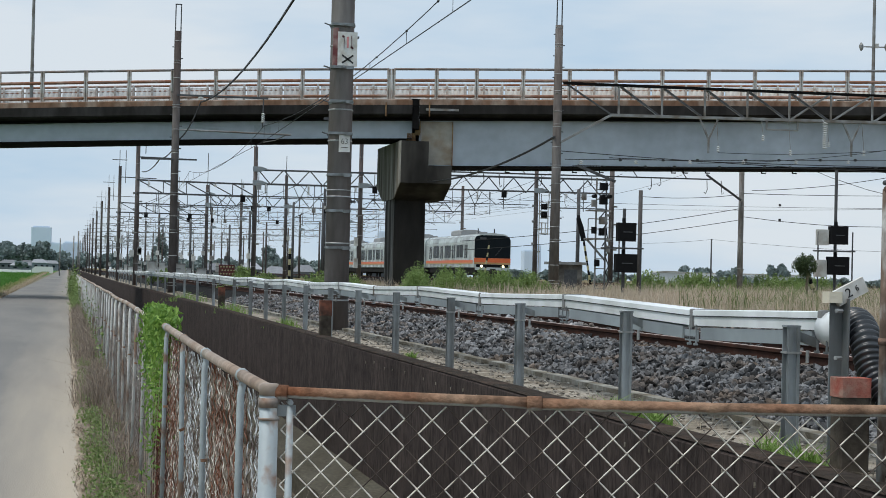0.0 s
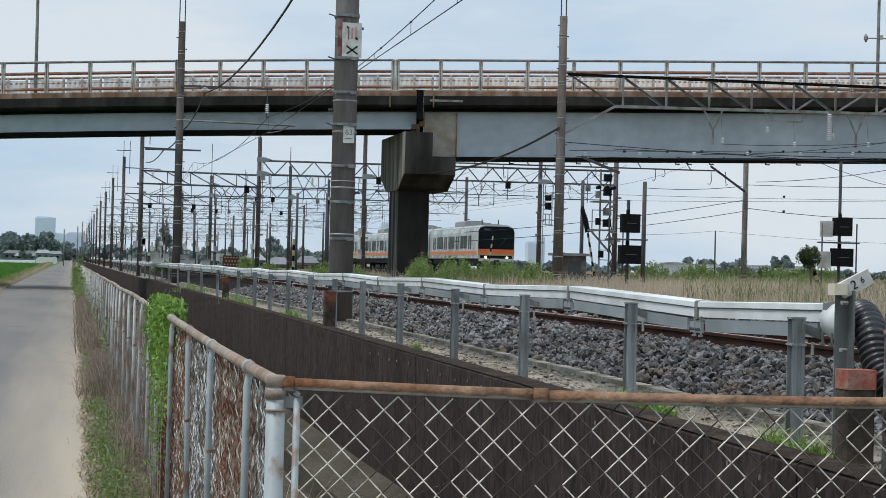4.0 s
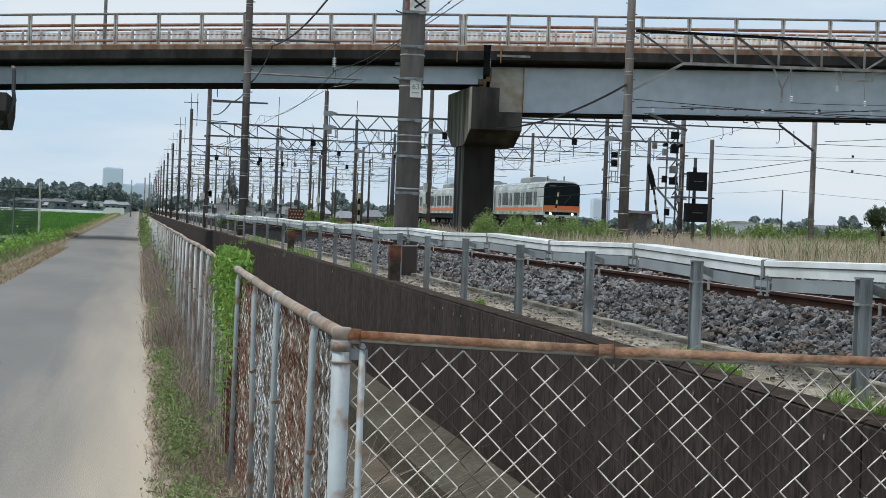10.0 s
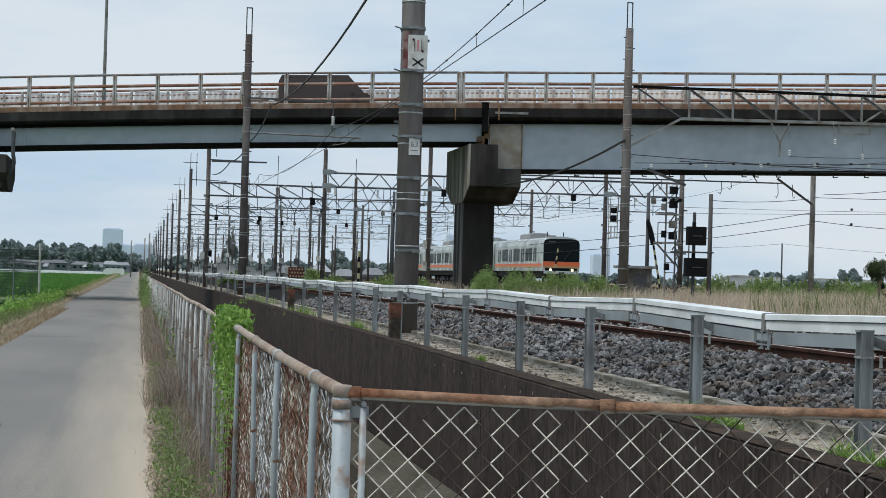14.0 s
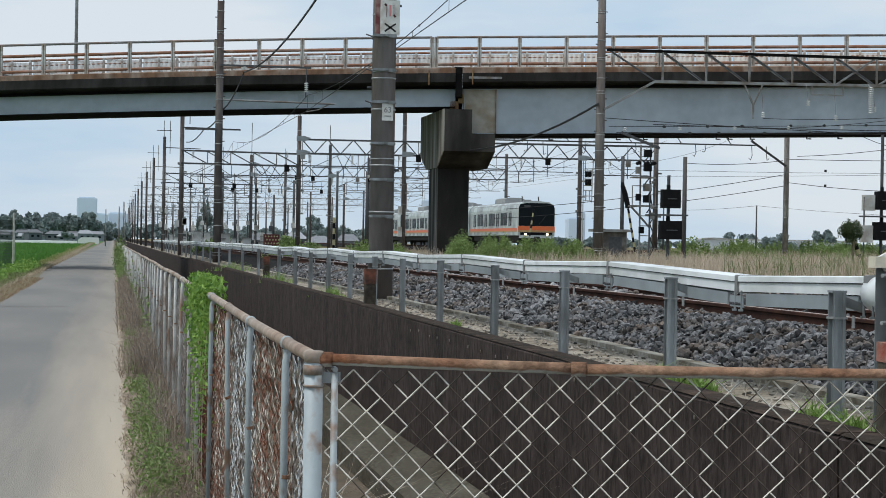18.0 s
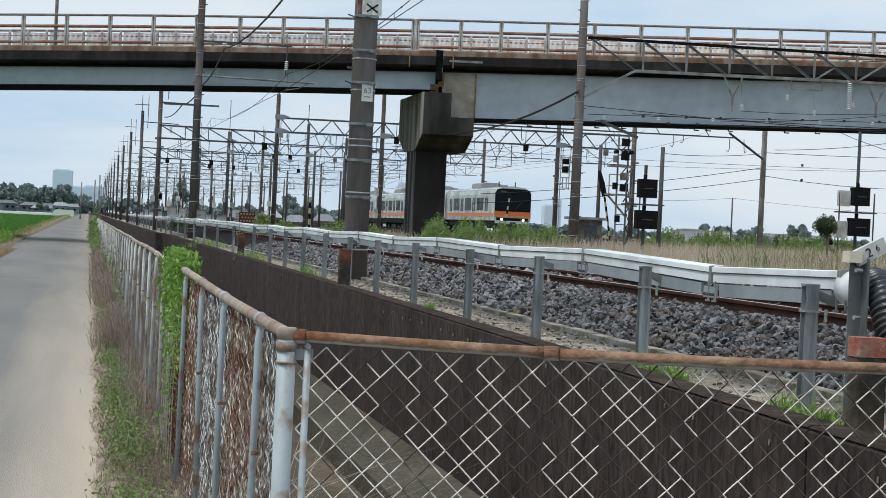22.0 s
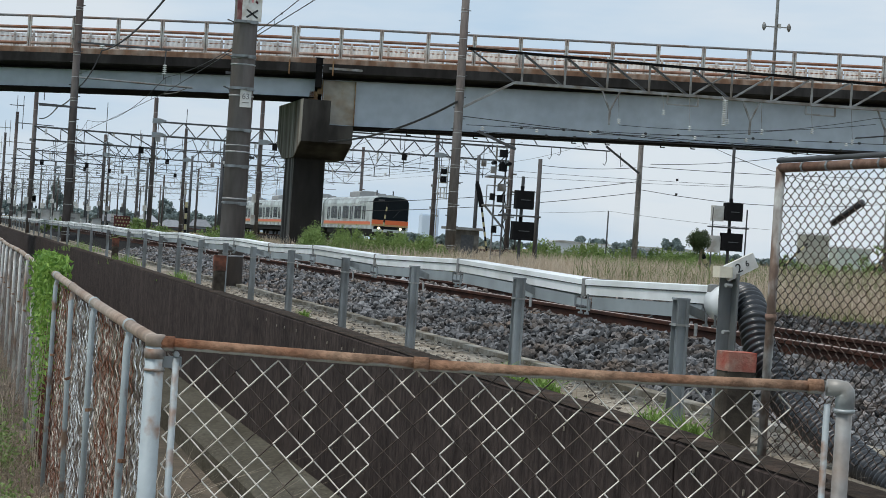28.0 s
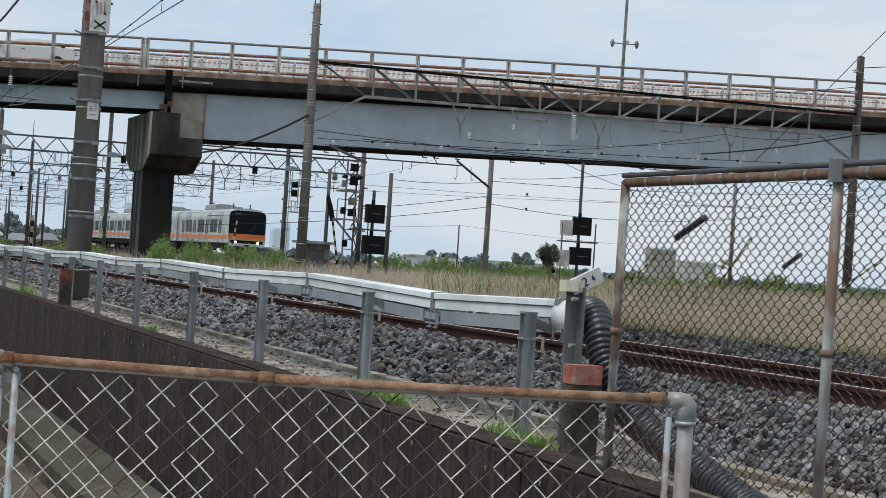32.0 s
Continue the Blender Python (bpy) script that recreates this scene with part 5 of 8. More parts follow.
# truss beam over the tracks in front of the bridge
tb = thing("truss_beam", "long grey lattice beam spanning the tracks", "truss beam", (0, 69.8, 0))
x0, x1, nb = 18.7, 42.5, 13
part("top_chord", Mesh().beam((x0, 0, 9.1), (x1, 0, 9.2), 0.1, 0.09), GIRDERDARK, tb)
part("top_chord", Mesh().beam((x0, 0.16, 9.1), (x1, 0.16, 9.2), 0.1, 0.09), GIRDERDARK, tb)
part("bottom_chord", Mesh().beam((20.6, 0, 7.93), (40.7, 0, 8.2), 0.09, 0.11), STEELGREY, tb)
part("bottom_chord", Mesh().beam((20.6, 0.16, 7.93), (40.7, 0.16, 8.2), 0.09, 0.11), STEELGREY, tb)
part("knee_brace", Mesh().beam((18.6, 0, 6.8), (20.6, 0, 7.93), 0.08, 0.09), STEELGREY, tb)
part("knee_brace", Mesh().beam((42.6, 0, 7.1), (40.7, 0, 8.2), 0.08, 0.09), STEELGREY, tb)
bot = lambda x: 7.93 + 0.27 * (x - 20.6) / 20.1
tp = lambda x: 9.1 + 0.1 * (x - x0) / (x1 - x0)
xs = [20.9 + 1.76 * i for i in range(12)]
for i, x in enumerate(xs):
    part("upright", Mesh().beam((x, 0, bot(x)), (x, 0, tp(x)), 0.07, 0.07), STEELGREY, tb)
    nx = x + 1.7 if i < 5 else x - 1.7
    part("diagonal", Mesh().beam((x if i < 6 else x + 0.0, 0, tp(x)), (nx, 0, bot(nx)), 0.055, 0.055), DARKSTEEL if i < 5 else STEELGREY, tb)
    part("diagonal", Mesh().beam((x, 0.16, tp(x)), (nx, 0.16, bot(nx)), 0.05, 0.05), STEELGREY, tb)
part("diagonal", Mesh().beam((18.8, 0, 9.05), (20.6, 0, 7.95), 0.06, 0.06), DARKSTEEL, tb)
for x in (24.6, 30.6, 36.6):
    part("drop_bracket", Mesh().beam((x - 0.4, 0, bot(x)), (x, 0, bot(x) - 0.85), 0.06, 0.06).beam((x + 0.4, 0, bot(x)), (x, 0, bot(x) - 0.85), 0.06, 0.06).beam((x, 0, bot(x) - 0.8), (x, 0, bot(x) - 1.4), 0.07, 0.07), STEELGREY, tb)
for x in (27.0, 33.0, 38.5):
    part("cable_frame", Mesh().beam((x, 0, bot(x)), (x, 0, bot(x) - 0.4), 0.06, 0.06).beam((x + 1.3, 0, bot(x)), (x + 1.3, 0, bot(x) - 0.4), 0.06, 0.06).beam((x, 0, bot(x) - 0.4), (x + 1.3, 0, bot(x) - 0.4), 0.06, 0.06), STEELGREY, tb)
for i in range(11):
    x = 19.35 + 2.2 * i
    insulator(x, -0.3, 6.1 + 0.035 * (x - 19.35), 2, tb, True, 0.075)
for x, z in ((24.9, 6.85), (26.75, 7.35), (27.9, 6.8), (29.5, 7.2), (31.0, 6.9), (33.2, 7.1), (35.0, 6.8), (37.1, 7.0), (38.6, 7.4)):
    insulator(x, -0.3, z, 3, tb, True, 0.07)
    part("rod", Mesh().tube([(x, -0.3, z), (x, -0.05, bot(x))], 0.012, 5), STEELGREY, tb)

# receding portals over the yard
ROWS_Y = [114.6, 155.0] + [196.0 + 41 * i for i in range(9)]


def hang_gear(b, k, xe):
    """Contact-line gear under a portal beam: drop frames, forked brackets, pull-off arms and insulators, track by track."""
    rr = random.Random(50 + k)
    near = k < 3
    th = 0.038 if near else 0.03
    # paler steel on the far portals puts distance haze into the colour
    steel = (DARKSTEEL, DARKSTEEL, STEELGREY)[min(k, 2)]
    far = Mesh()

    def put(name, m):
        if near:
            part(name, m, steel, b)
        else:
            far.add(m.v, m.f)

    for x0_, x1_, z in ((4.6, 10.9, 5.35), (12.0, 17.2, 6.05), (18.4, xe - 5.5, 6.1), (xe - 4.6, xe - 0.6, 6.0)) if k < 2 else ():
        top = 6.1 if x0_ < 11 else 6.95
        put("sub_chord", Mesh().beam((x0_, 0, z), (x1_, 0, z + 0.03), th, th * 1.3))
        m, x, i = Mesh(), x0_, 0
        while x < x1_ - 0.7:
            step = rr.uniform(0.9, 1.9)
            m.beam((x, 0, top if i % 2 else z), (min(x + step, x1_), 0, z if i % 2 else top), th * 0.8, th * 0.8)
            x, i = x + step, i + 1
        put("sub_lattice", m)
    x = 5.2
    while x < xe - 0.8:
        top = 6.1 if x < 11 else 6.9
        kind = rr.randrange(6)
        if kind == 0:
            h = rr.uniform(0.55, 0.9)
            put("drop_frame", Mesh().beam((x - 0.32, -0.08, top), (x - 0.32, -0.08, top - h), th, th).beam((x + 0.32, -0.08, top), (x + 0.32, -0.08, top - h), th, th).beam((x - 0.34, -0.08, top - h), (x + 0.34, -0.08, top - h), th, th))
        elif kind == 1:
            put("forked_bracket", Mesh().beam((x - 0.45, -0.08, top), (x, -0.08, top - 0.9), th, th).beam((x + 0.45, -0.08, top), (x, -0.08, top - 0.9), th, th).beam((x, -0.08, top - 0.85), (x, -0.08, top - 1.5), th * 1.2, th * 1.2))
        elif kind == 2:
            put("drop_hook", Mesh().tube([(x, -0.1, top), (x, -0.1, top - 0.6), (x + 0.08, -0.1, top - 0.8), (x + 0.25, -0.1, top - 0.72)], th * 0.45, 5))
        elif kind == 3:
            put("drop_post", Mesh().beam((x, -0.08, top + 0.9), (x, -0.08, top - 1.1), th, th).beam((x - 0.3, -0.08, top - 0.5), (x + 0.3, -0.08, top - 0.5), th, th))
            if near:
                part("relay_box", Mesh().box((x, -0.2, top - 0.15), (0.3, 0.2, 0.42), 0, 0.02), (SIGBLACK, STEELGREY)[rr.randrange(2)], b)
        else:
            put("drop_rod", Mesh().beam((x, -0.08, top), (x, -0.08, top - rr.uniform(0.4, 1.2)), th * 0.7, th * 0.7))
        x += rr.uniform(0.8, 1.6) * (1 if k < 2 else 1.6)
    for i in range(int((xe - 5) / 3.4)):
        x = 5.4 + 3.4 * i + rr.uniform(-0.4, 0.4)
        s_ = (-1, 1)[i % 2]
        z = 5.55 if x > 11 else 5.0
        put("pull_off_arm", Mesh().tube([(x, -0.1, z), (x + s_ * 0.7, -0.1, z - 0.16), (x + s_ * 1.5, -0.1, z - 0.12)], th * 0.5, 5).beam((x, -0.1, z + 1.3), (x, -0.1, z - 0.1), th, th))
        put("stay_arm", Mesh().beam((x, -0.1, z + 0.85), (x + s_ * 1.35, -0.1, z + 0.25), th * 0.7, th * 0.7))
        if near:
            insulator(x + s_ * 0.25, -0.1, z + 0.12, 3, b, True, 0.075)
    if not near:
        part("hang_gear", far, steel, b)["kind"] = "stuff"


def portal(y, k):
    # from the third portal on, haze is a paler steel colour
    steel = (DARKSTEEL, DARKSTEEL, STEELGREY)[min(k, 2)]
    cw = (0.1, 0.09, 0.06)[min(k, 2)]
    for x, zt in ((4.05, 9.9), (11.2, 9.2 if k == 0 else 8.6), (17.75, 9.6), (29.0, 8.9), (32.8 if k == 1 else 37.0, 9.2)):
        if k == 0 and x > 36:
            x, y_ = 29.65, 100.0
        else:
            y_ = y
        base = 0.45 if x < 4.7 else 0.62
        pp = pole(x, y_, base, zt, 0.15, 0.125, "dark concrete catenary pole in a long row", 5 if k < 2 else 0, "portal poles", POLEDARK)
        if k < 3:
            for z in (3.2, 4.6, 5.6):
                part("pole_bracket", Mesh().box((0.2, -0.05, z - base), (0.22, 0.12, 0.09)), STEELGREY, pp)
                part("cable_clamp", Mesh().box((-0.17, -0.05, z - base + 0.5), (0.16, 0.1, 0.14)), STEELGREY, pp)
    xe = (34.0, 32.8, 37.0)[min(k, 2)]
    b = thing("portal_beam", "dark lattice catenary portal beam across the tracks", "portal beam", (0, y - 0.25, 0), 0, "portal beams")
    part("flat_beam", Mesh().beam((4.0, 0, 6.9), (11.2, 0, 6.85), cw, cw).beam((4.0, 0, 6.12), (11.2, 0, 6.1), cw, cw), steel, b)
    lat = Mesh()
    for i in range(5):
        a = 4.2 + 1.4 * i
        lat.beam((a, 0, 6.85), (a + 1.4, 0, 6.12), cw * 0.6, cw * 0.6)
        lat.beam((a + 1.4, 0, 6.1), (a + 1.4, 0, 6.9), 0.05, 0.05)
    part("lattice", lat, steel, b)
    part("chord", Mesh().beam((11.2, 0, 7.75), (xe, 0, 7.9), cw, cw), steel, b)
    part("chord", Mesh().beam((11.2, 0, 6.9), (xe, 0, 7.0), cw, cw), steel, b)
    lat = Mesh()
    n = 28
    for i in range(n):
        a, c = 11.3 + (xe - 11.4) * i / n, 11.3 + (xe - 11.4) * (i + 1) / n
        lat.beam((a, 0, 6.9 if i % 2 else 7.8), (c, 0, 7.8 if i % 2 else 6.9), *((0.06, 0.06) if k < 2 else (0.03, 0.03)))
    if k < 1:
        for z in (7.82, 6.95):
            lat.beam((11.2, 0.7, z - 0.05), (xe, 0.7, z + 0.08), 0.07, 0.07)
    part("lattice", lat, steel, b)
    if k < 5:
        hang_gear(b, k, xe)
    for x, z in ((11.2, 7.8), (11.2, 6.95), (17.75, 7.0), (29.0, 7.05)):
        part("gusset_plate", Mesh().add([(x - 0.2, -0.14, z - 0.16), (x + 0.32, -0.14, z - 0.16), (x + 0.7, -0.14, z + 0.04), (x + 0.3, -0.14, z + 0.16), (x - 0.2, -0.14, z + 0.16),
                                         (x - 0.2, -0.1, z - 0.16), (x + 0.32, -0.1, z - 0.16), (x + 0.7, -0.1, z + 0.04), (x + 0.3, -0.1, z + 0.16), (x - 0.2, -0.1, z + 0.16)],
                                        [(0, 1, 2, 3, 4), (9, 8, 7, 6, 5)] + [(i, (i + 1) % 5, 5 + (i + 1) % 5, 5 + i) for i in range(5)]), TROUGHBEAM, b, "pale grey gusset plate")
    spikes = Mesh()
    for x in (4.0, 4.5, 11.2, 17.7):
        spikes.beam((x, 0, 8.5), (x, 0, 11.2), 0.05, 0.05)
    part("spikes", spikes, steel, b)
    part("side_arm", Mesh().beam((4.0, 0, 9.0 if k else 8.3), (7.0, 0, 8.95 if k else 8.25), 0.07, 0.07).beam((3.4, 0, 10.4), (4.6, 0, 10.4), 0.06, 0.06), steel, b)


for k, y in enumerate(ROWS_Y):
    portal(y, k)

# single poles of the yard
for x, y, z0, z1, r, lab, mt in (
        (35.4, 95.0, 1.0, 8.5, 0.16, "grey concrete pole with a slanting brace", POLEPALE),
        (23.5, 75.0, 0.9, 5.3, 0.1, "short dark brown post in the grass", mat("dark_brown_post", (0.105, 0.098, 0.097), 0.85, var=0.2, scale=6)),
        (22.2, 80.0, 0.9, 5.5, 0.09, "short dark post with a slanted guard", DARKSTEEL),
        (45.2, 150.0, 0.9, 5.4, 0.07, "thin dark pole far out in the field", DARKSTEEL),
        (21.0, 155.0, 0.9, 8.6, 0.13, "dark thin pole in the yard", DARKSTEEL),
        (17.8, 150.0, 0.9, 7.2, 0.11, "dark thin pole in the yard", DARKSTEEL),
        (20.2, 150.0, 0.9, 7.2, 0.1, "dark thin pole in the yard", DARKSTEEL),
        (14.3, 150.0, 0.9, 6.4, 0.1, "dark thin pole in the yard", DARKSTEEL),
        (12.7, 150.0, 0.9, 5.2, 0.09, "dark thin pole in the yard", DARKSTEEL),
        (9.6, 150.0, 0.9, 5.4, 0.09, "dark thin pole in the yard", DARKSTEEL),
        (71.08, 200.0, 0.9, 6.4, 0.1, "thin dark pole standing beyond the far track", DARKSTEEL),
        (50.3, 95.0, 0.9, 8.0, 0.12, "grey pole behind the track fence", STEELGREY)):
    pole(x, y, z0, z1, r, r * 0.85, lab, 9 if mt is POLEPALE else 0, "yard poles", mt, "yard_pole")
solo("pole_brace", Mesh().beam((33.3, 94.7, 7.25), (35.3, 94.8, 5.95), 0.1, 0.1), DARKSTEEL, "slanting steel brace on a concrete pole", "brace")
span = thing("span_beam", "thin dark steel span beam with drop hooks under the bridge", "beam", (0, 94.6, 0))
part("chord", Mesh().beam((19.0, 0, 6.92), (33.5, 0, 7.0), 0.06, 0.07), DARKSTEEL, span)
part("chord", Mesh().beam((19.0, 0, 7.55), (35.4, 0, 7.72), 0.07, 0.08), DARKSTEEL, span)
rs = random.Random(12)
for i in range(15):
    x = 20.0 + 1.0 * i + rs.uniform(-0.3, 0.3)
    if i % 3 == 0:
        part("strut", Mesh().beam((x, 0, 7.55), (x + 0.45, 0, 6.95), 0.04, 0.04), DARKSTEEL, span)
    else:
        h = rs.uniform(0.35, 0.75)
        s_ = rs.choice((-0.16, 0.16))
        part("drop_hook", Mesh().tube([(x, 0, 6.95), (x + 0.03, 0, 6.95 - h * 0.7), (x + s_ * 0.4, 0, 6.95 - h), (x + s_, 0, 6.95 - h * 0.86)], 0.022, 5), DARKSTEEL, span)


def cable(pts, r, label, material=BLACKCABLE, sag=0.0, n=14, group="overhead wires"):
    """A hanging wire between points, with the same sag in each bay."""
    out = []
    for a, b in zip(pts[:-1], pts[1:]):
        for i in range(n):
            f = i / n
            out.append((a[0] + (b[0] - a[0]) * f, a[1] + (b[1] - a[1]) * f, a[2] + (b[2] - a[2]) * f - 4 * sag * f * (1 - f)))
    out.append(pts[-1])
    return solo("overhead_wire", Mesh().tube(out, r, 5), material, label, "cable", group=group)


cable([(5.4, -14, 9.8), (5.5, 33.1, 9.57), (5.52, 81.7, 8.84)], 0.035, "thick black feeder cable slung between poles", sag=1.05)
cable([(5.52, 81.7, 8.84), (4.68, 81.7, 7.23), (4.3, 92.0, 6.9), (4.3, 114.3, 7.4)], 0.03, "thick black feeder cable looping down the pole", sag=0.2)
cable([(7.13, -14, 7.5), (7.13, 28.3, 7.5), (7.13, 70, 7.0), (7.13, 114, 7.5), (7.13, 155, 7.2)], 0.012, "messenger wire over the near track", sag=0.65)
cable([(7.13, -14, 6.6), (7.13, 28.3, 6.6), (7.13, 70, 6.42), (7.13, 114, 6.9), (7.13, 155, 6.5)], 0.012, "contact wire over the near track", sag=0.0, n=8)
dr = Mesh()
for y in range(10, 150, 5):
    zc = float(np.interp(y, [28.3, 70, 114, 155], [6.6, 6.42, 6.9, 6.5]))
    fy = [q for q in ((28.3 - 42.3, 28.3, 7.5, 7.5), (28.3, 70, 7.5, 7.0), (70, 114, 7.0, 7.5), (114, 155, 7.5, 7.2)) if q[0] <= y < q[1]][0]
    fr_ = (y - fy[0]) / (fy[1] - fy[0])
    dr.tube([(7.13, y, zc), (7.13, y, fy[2] + (fy[3] - fy[2]) * fr_ - 2.6 * fr_ * (1 - fr_))], 0.006, 4)
for i, (za, zb) in enumerate(((6.75, 6.5), (6.3, 6.9))):
    cable([(17.0 + i, 118.0 + 6 * i, za), (62.0 + 2 * i, 112.0 + 8 * i, zb + 0.35)], 0.012, "thin catenary wire beyond the bridge", sag=0.35, n=12)
solo("wire_droppers", dr, BLACKCABLE, "thin droppers between contact and messenger wire", "wire", kind="stuff")
cable([(18.35, 69.8, 7.0), (15.9, 82.9, 5.75)], 0.045, "thick black cable from the pole to the bridge pier", sag=0.35)
for x in (11.5, 14.6, 20.9, 24.6, 28.5, 31.8):
    zc = 6.3 + 0.02 * (x - 10)
    start = [(x + 0.1, 94.6, zc + 0.45)] if x > 20 else []
    cable(start + [(x + 0.2, 114.4, zc), (x, 155, zc), (x, 196, zc), (x, 278, zc)], 0.009, "catenary wire over the yard tracks", sag=0.25, n=8)
    cable([(x, 114.4, zc - 0.55), (x, 278, zc - 0.6)], 0.007, "contact wire over the yard tracks", n=8)
for x0_, y0_, z0_, x1_, y1_, z1_, s in ((19.5, 95, 2.85, 35.3, 95, 4.9, 0.22), (20.0, 95, 3.35, 35.3, 95, 5.5, 0.2), (35.5, 95, 5.08, 66, 95, 9.5, 1.93), (29.9, 95, 5.98, 35.2, 95, 6.25, 0.12),
                                    (35.5, 95, 6.33, 58, 95, 7.3, 0.25), (36.2, 95, 9.05, 66, 95, 11.1, 4.04), (36.0, 95, 6.5, 44, 95, 7.5, 0.15), (63.0, 200, 5.7, 71.08, 200, 6.36, 0.08), (71.08, 200, 6.36, 100, 200, 5.5, 0.3),
                                    (20.5, 69.6, 6.25, 42, 69.6, 6.5, 0.1), (18.6, 69.7, 6.45, 42.6, 69.7, 6.05, 0.15)):
    cable([(x0_, y0_, z0_), (x1_, y1_, z1_)], 0.016, "black cable crossing between poles", sag=s)


cable([(18.7, 69.5, 6.12), (42.4, 69.5, 6.95)], 0.014, "black wire strung under the truss beam", sag=0.05)
cable([(19.0, 69.5, 5.9), (42.4, 69.5, 6.6)], 0.014, "black wire strung under the truss beam", sag=0.1)
cable([(24.9, 69.5, 6.6), (36.0, 69.5, 7.5)], 0.012, "black wire strung under the truss beam", sag=0.25)
cable([(42.7, 69.8, 11.2), (60, 20, 12.6)], 0.02, "black line wire leaving the tall pole", sag=0.5)
cable([(37.6, 69.5, 6.73), (42.52, 69.83, 11.66), (45.8, 69.9, 15.1)], 0.018, "black wire rising steeply past the tall pole", sag=0.04)
cable([(35.02, 69.3, 6.85), (42.7, 69.83, 8.33), (52.0, 69.6, 9.9)], 0.03, "thick black wire crossing before the girder", sag=0.12)
cable([(24.0, 69.35, 6.15), (36.0, 69.35, 7.75), (42.7, 69.83, 8.5)], 0.012, "thin black wire crossing before the girder", sag=0.3)
cable([(42.7, 69.8, 10.4), (30, 69.9, 8.9)], 0.015, "black stay wire of the tall pole", sag=0.2)
for z in (11.1, 10.2, 9.6):
    insulator(42.35, 69.8, z, 2, p_far, True, 0.14).location = (-42.7, -70.0, -1.0)
for dx, dz in ((0.0, 0.0), (0.0, -0.22)):
    solo("wire_weight", Mesh().tube([(37.6, 95, 5.7 + dz * 3.6), (37.6, 95, 5.82 + dz * 3.6)], 0.07, 8), BLACKCABLE, "small dark bobbin hanging on a wire", "bobbin", group="wire bobbins")


# ---- signals and yard equipment ----
def signal(x, y, dz, tall, label):
    s = thing("railway_signal", label, "signal", (x, y, 0), 0, "colour light signals")
    part("footing", Mesh().box((0, 0.2, 0.8), (0.9, 0.8, 0.5)), CONC, s)
    part("mast", Mesh().tube([(0, 0.25, 0.9), (0, 0.25, tall)], 0.06, 8), DARKSTEEL, s)
    for z, w in ((3.18 + dz, 0.66), (2.1 + dz, 0.78)):
        b = part("backboard", Mesh().box((0, 0, z), (w, 0.32, 0.64), 0, 0.03), SIGBLACK, s, "black signal housing seen from behind")
        part("hinge_bar", Mesh().box((0.02, -0.165, z + 0.0), (w * 0.5, 0.012, 0.03)), DARKSTEEL, b)
        part("lamp_hood", Mesh().tube([(-0.05, 0.1, z + 0.32), (-0.05, 0.1, z + 0.48)], 0.07, 8), SIGBLACK, b)
    part("platform", Mesh().box((-0.1, 0.1, 2.62 + dz), (1.4, 0.5, 0.05)), DARKSTEEL, s)
    for dx in (-0.75, 0.55):
        part("ladder_post", Mesh().beam((dx, 0.0, 1.0), (dx, 0.0, 3.3 + dz), 0.04, 0.04), DARKSTEEL, s)
    if tall < 5:
        return s
    part("box", Mesh().box((-0.55, 0.1, 3.1 + dz), (0.4, 0.3, 0.55), 0, 0.02), BOXGREY, s, "grey equipment box")
    part("box", Mesh().box((-0.62, 0.1, 2.0 + dz), (0.42, 0.3, 0.6), 0, 0.02), BOXGREY, s, "grey equipment box")
    return s


signal(18.93, 62.0, 0.0, 4.0, "black two-headed railway signal with platform, seen from behind")
signal(26.75, 62.0, 0.1, 5.6, "black two-headed railway signal with ladder, seen from behind")
eq = thing("signal_ladder", "grey steel ladder with small signal lamps", "ladder", (18.45, 63.5, 0.9))
for dx in (-0.18, 0.18):
    part("stile", Mesh().beam((dx, 0, 0), (dx, 0, 4.2), 0.05, 0.05), STEELGREY, eq)
for k in range(11):
    part("rung", Mesh().beam((-0.18, 0, 0.35 * k + 0.3), (0.18, 0, 0.35 * k + 0.3), 0.03, 0.03), STEELGREY, eq)
for k, z in enumerate((3.9, 3.4, 2.7, 2.3)):
    part("lamp_box", Mesh().box((0.05, -0.1, z), (0.26, 0.24, 0.26), 0, 0.03), SIGBLACK if k != 2 else STEELGREY, eq)
part("platform", Mesh().box((-0.1, 0, 2.05), (0.9, 0.5, 0.05)), STEELGREY, eq, "small grey work platform")
part("platform", Mesh().box((-0.1, 0, 3.05), (0.8, 0.5, 0.05)), STEELGREY, eq, "small grey work platform")
part("platform_rail", Mesh().beam((-0.52, -0.2, 2.05), (-0.52, -0.2, 2.75), 0.03, 0.03).beam((0.32, -0.2, 2.05), (0.32, -0.2, 2.75), 0.03, 0.03).beam((-0.52, -0.2, 2.75), (0.32, -0.2, 2.75), 0.03, 0.03), STEELGREY, eq)
part("platform_brace", Mesh().beam((-0.5, 0, 2.02), (0.18, 0, 1.3), 0.06, 0.06), STEELGREY, eq)
part("top_arm", Mesh().beam((0.5, 0, 4.1), (-0.9, 0, 4.62), 0.09, 0.09), DARKSTEEL, eq)
for k in range(7):
    part("cable_loop", Mesh().tube([(0.2 - 0.05 * k, -0.06, 0.3 + 0.5 * k), (0.32 - 0.03 * k, -0.1, 0.6 + 0.5 * k), (0.16, -0.06, 0.95 + 0.5 * k)], 0.022, 5), BLACKCABLE, eq)
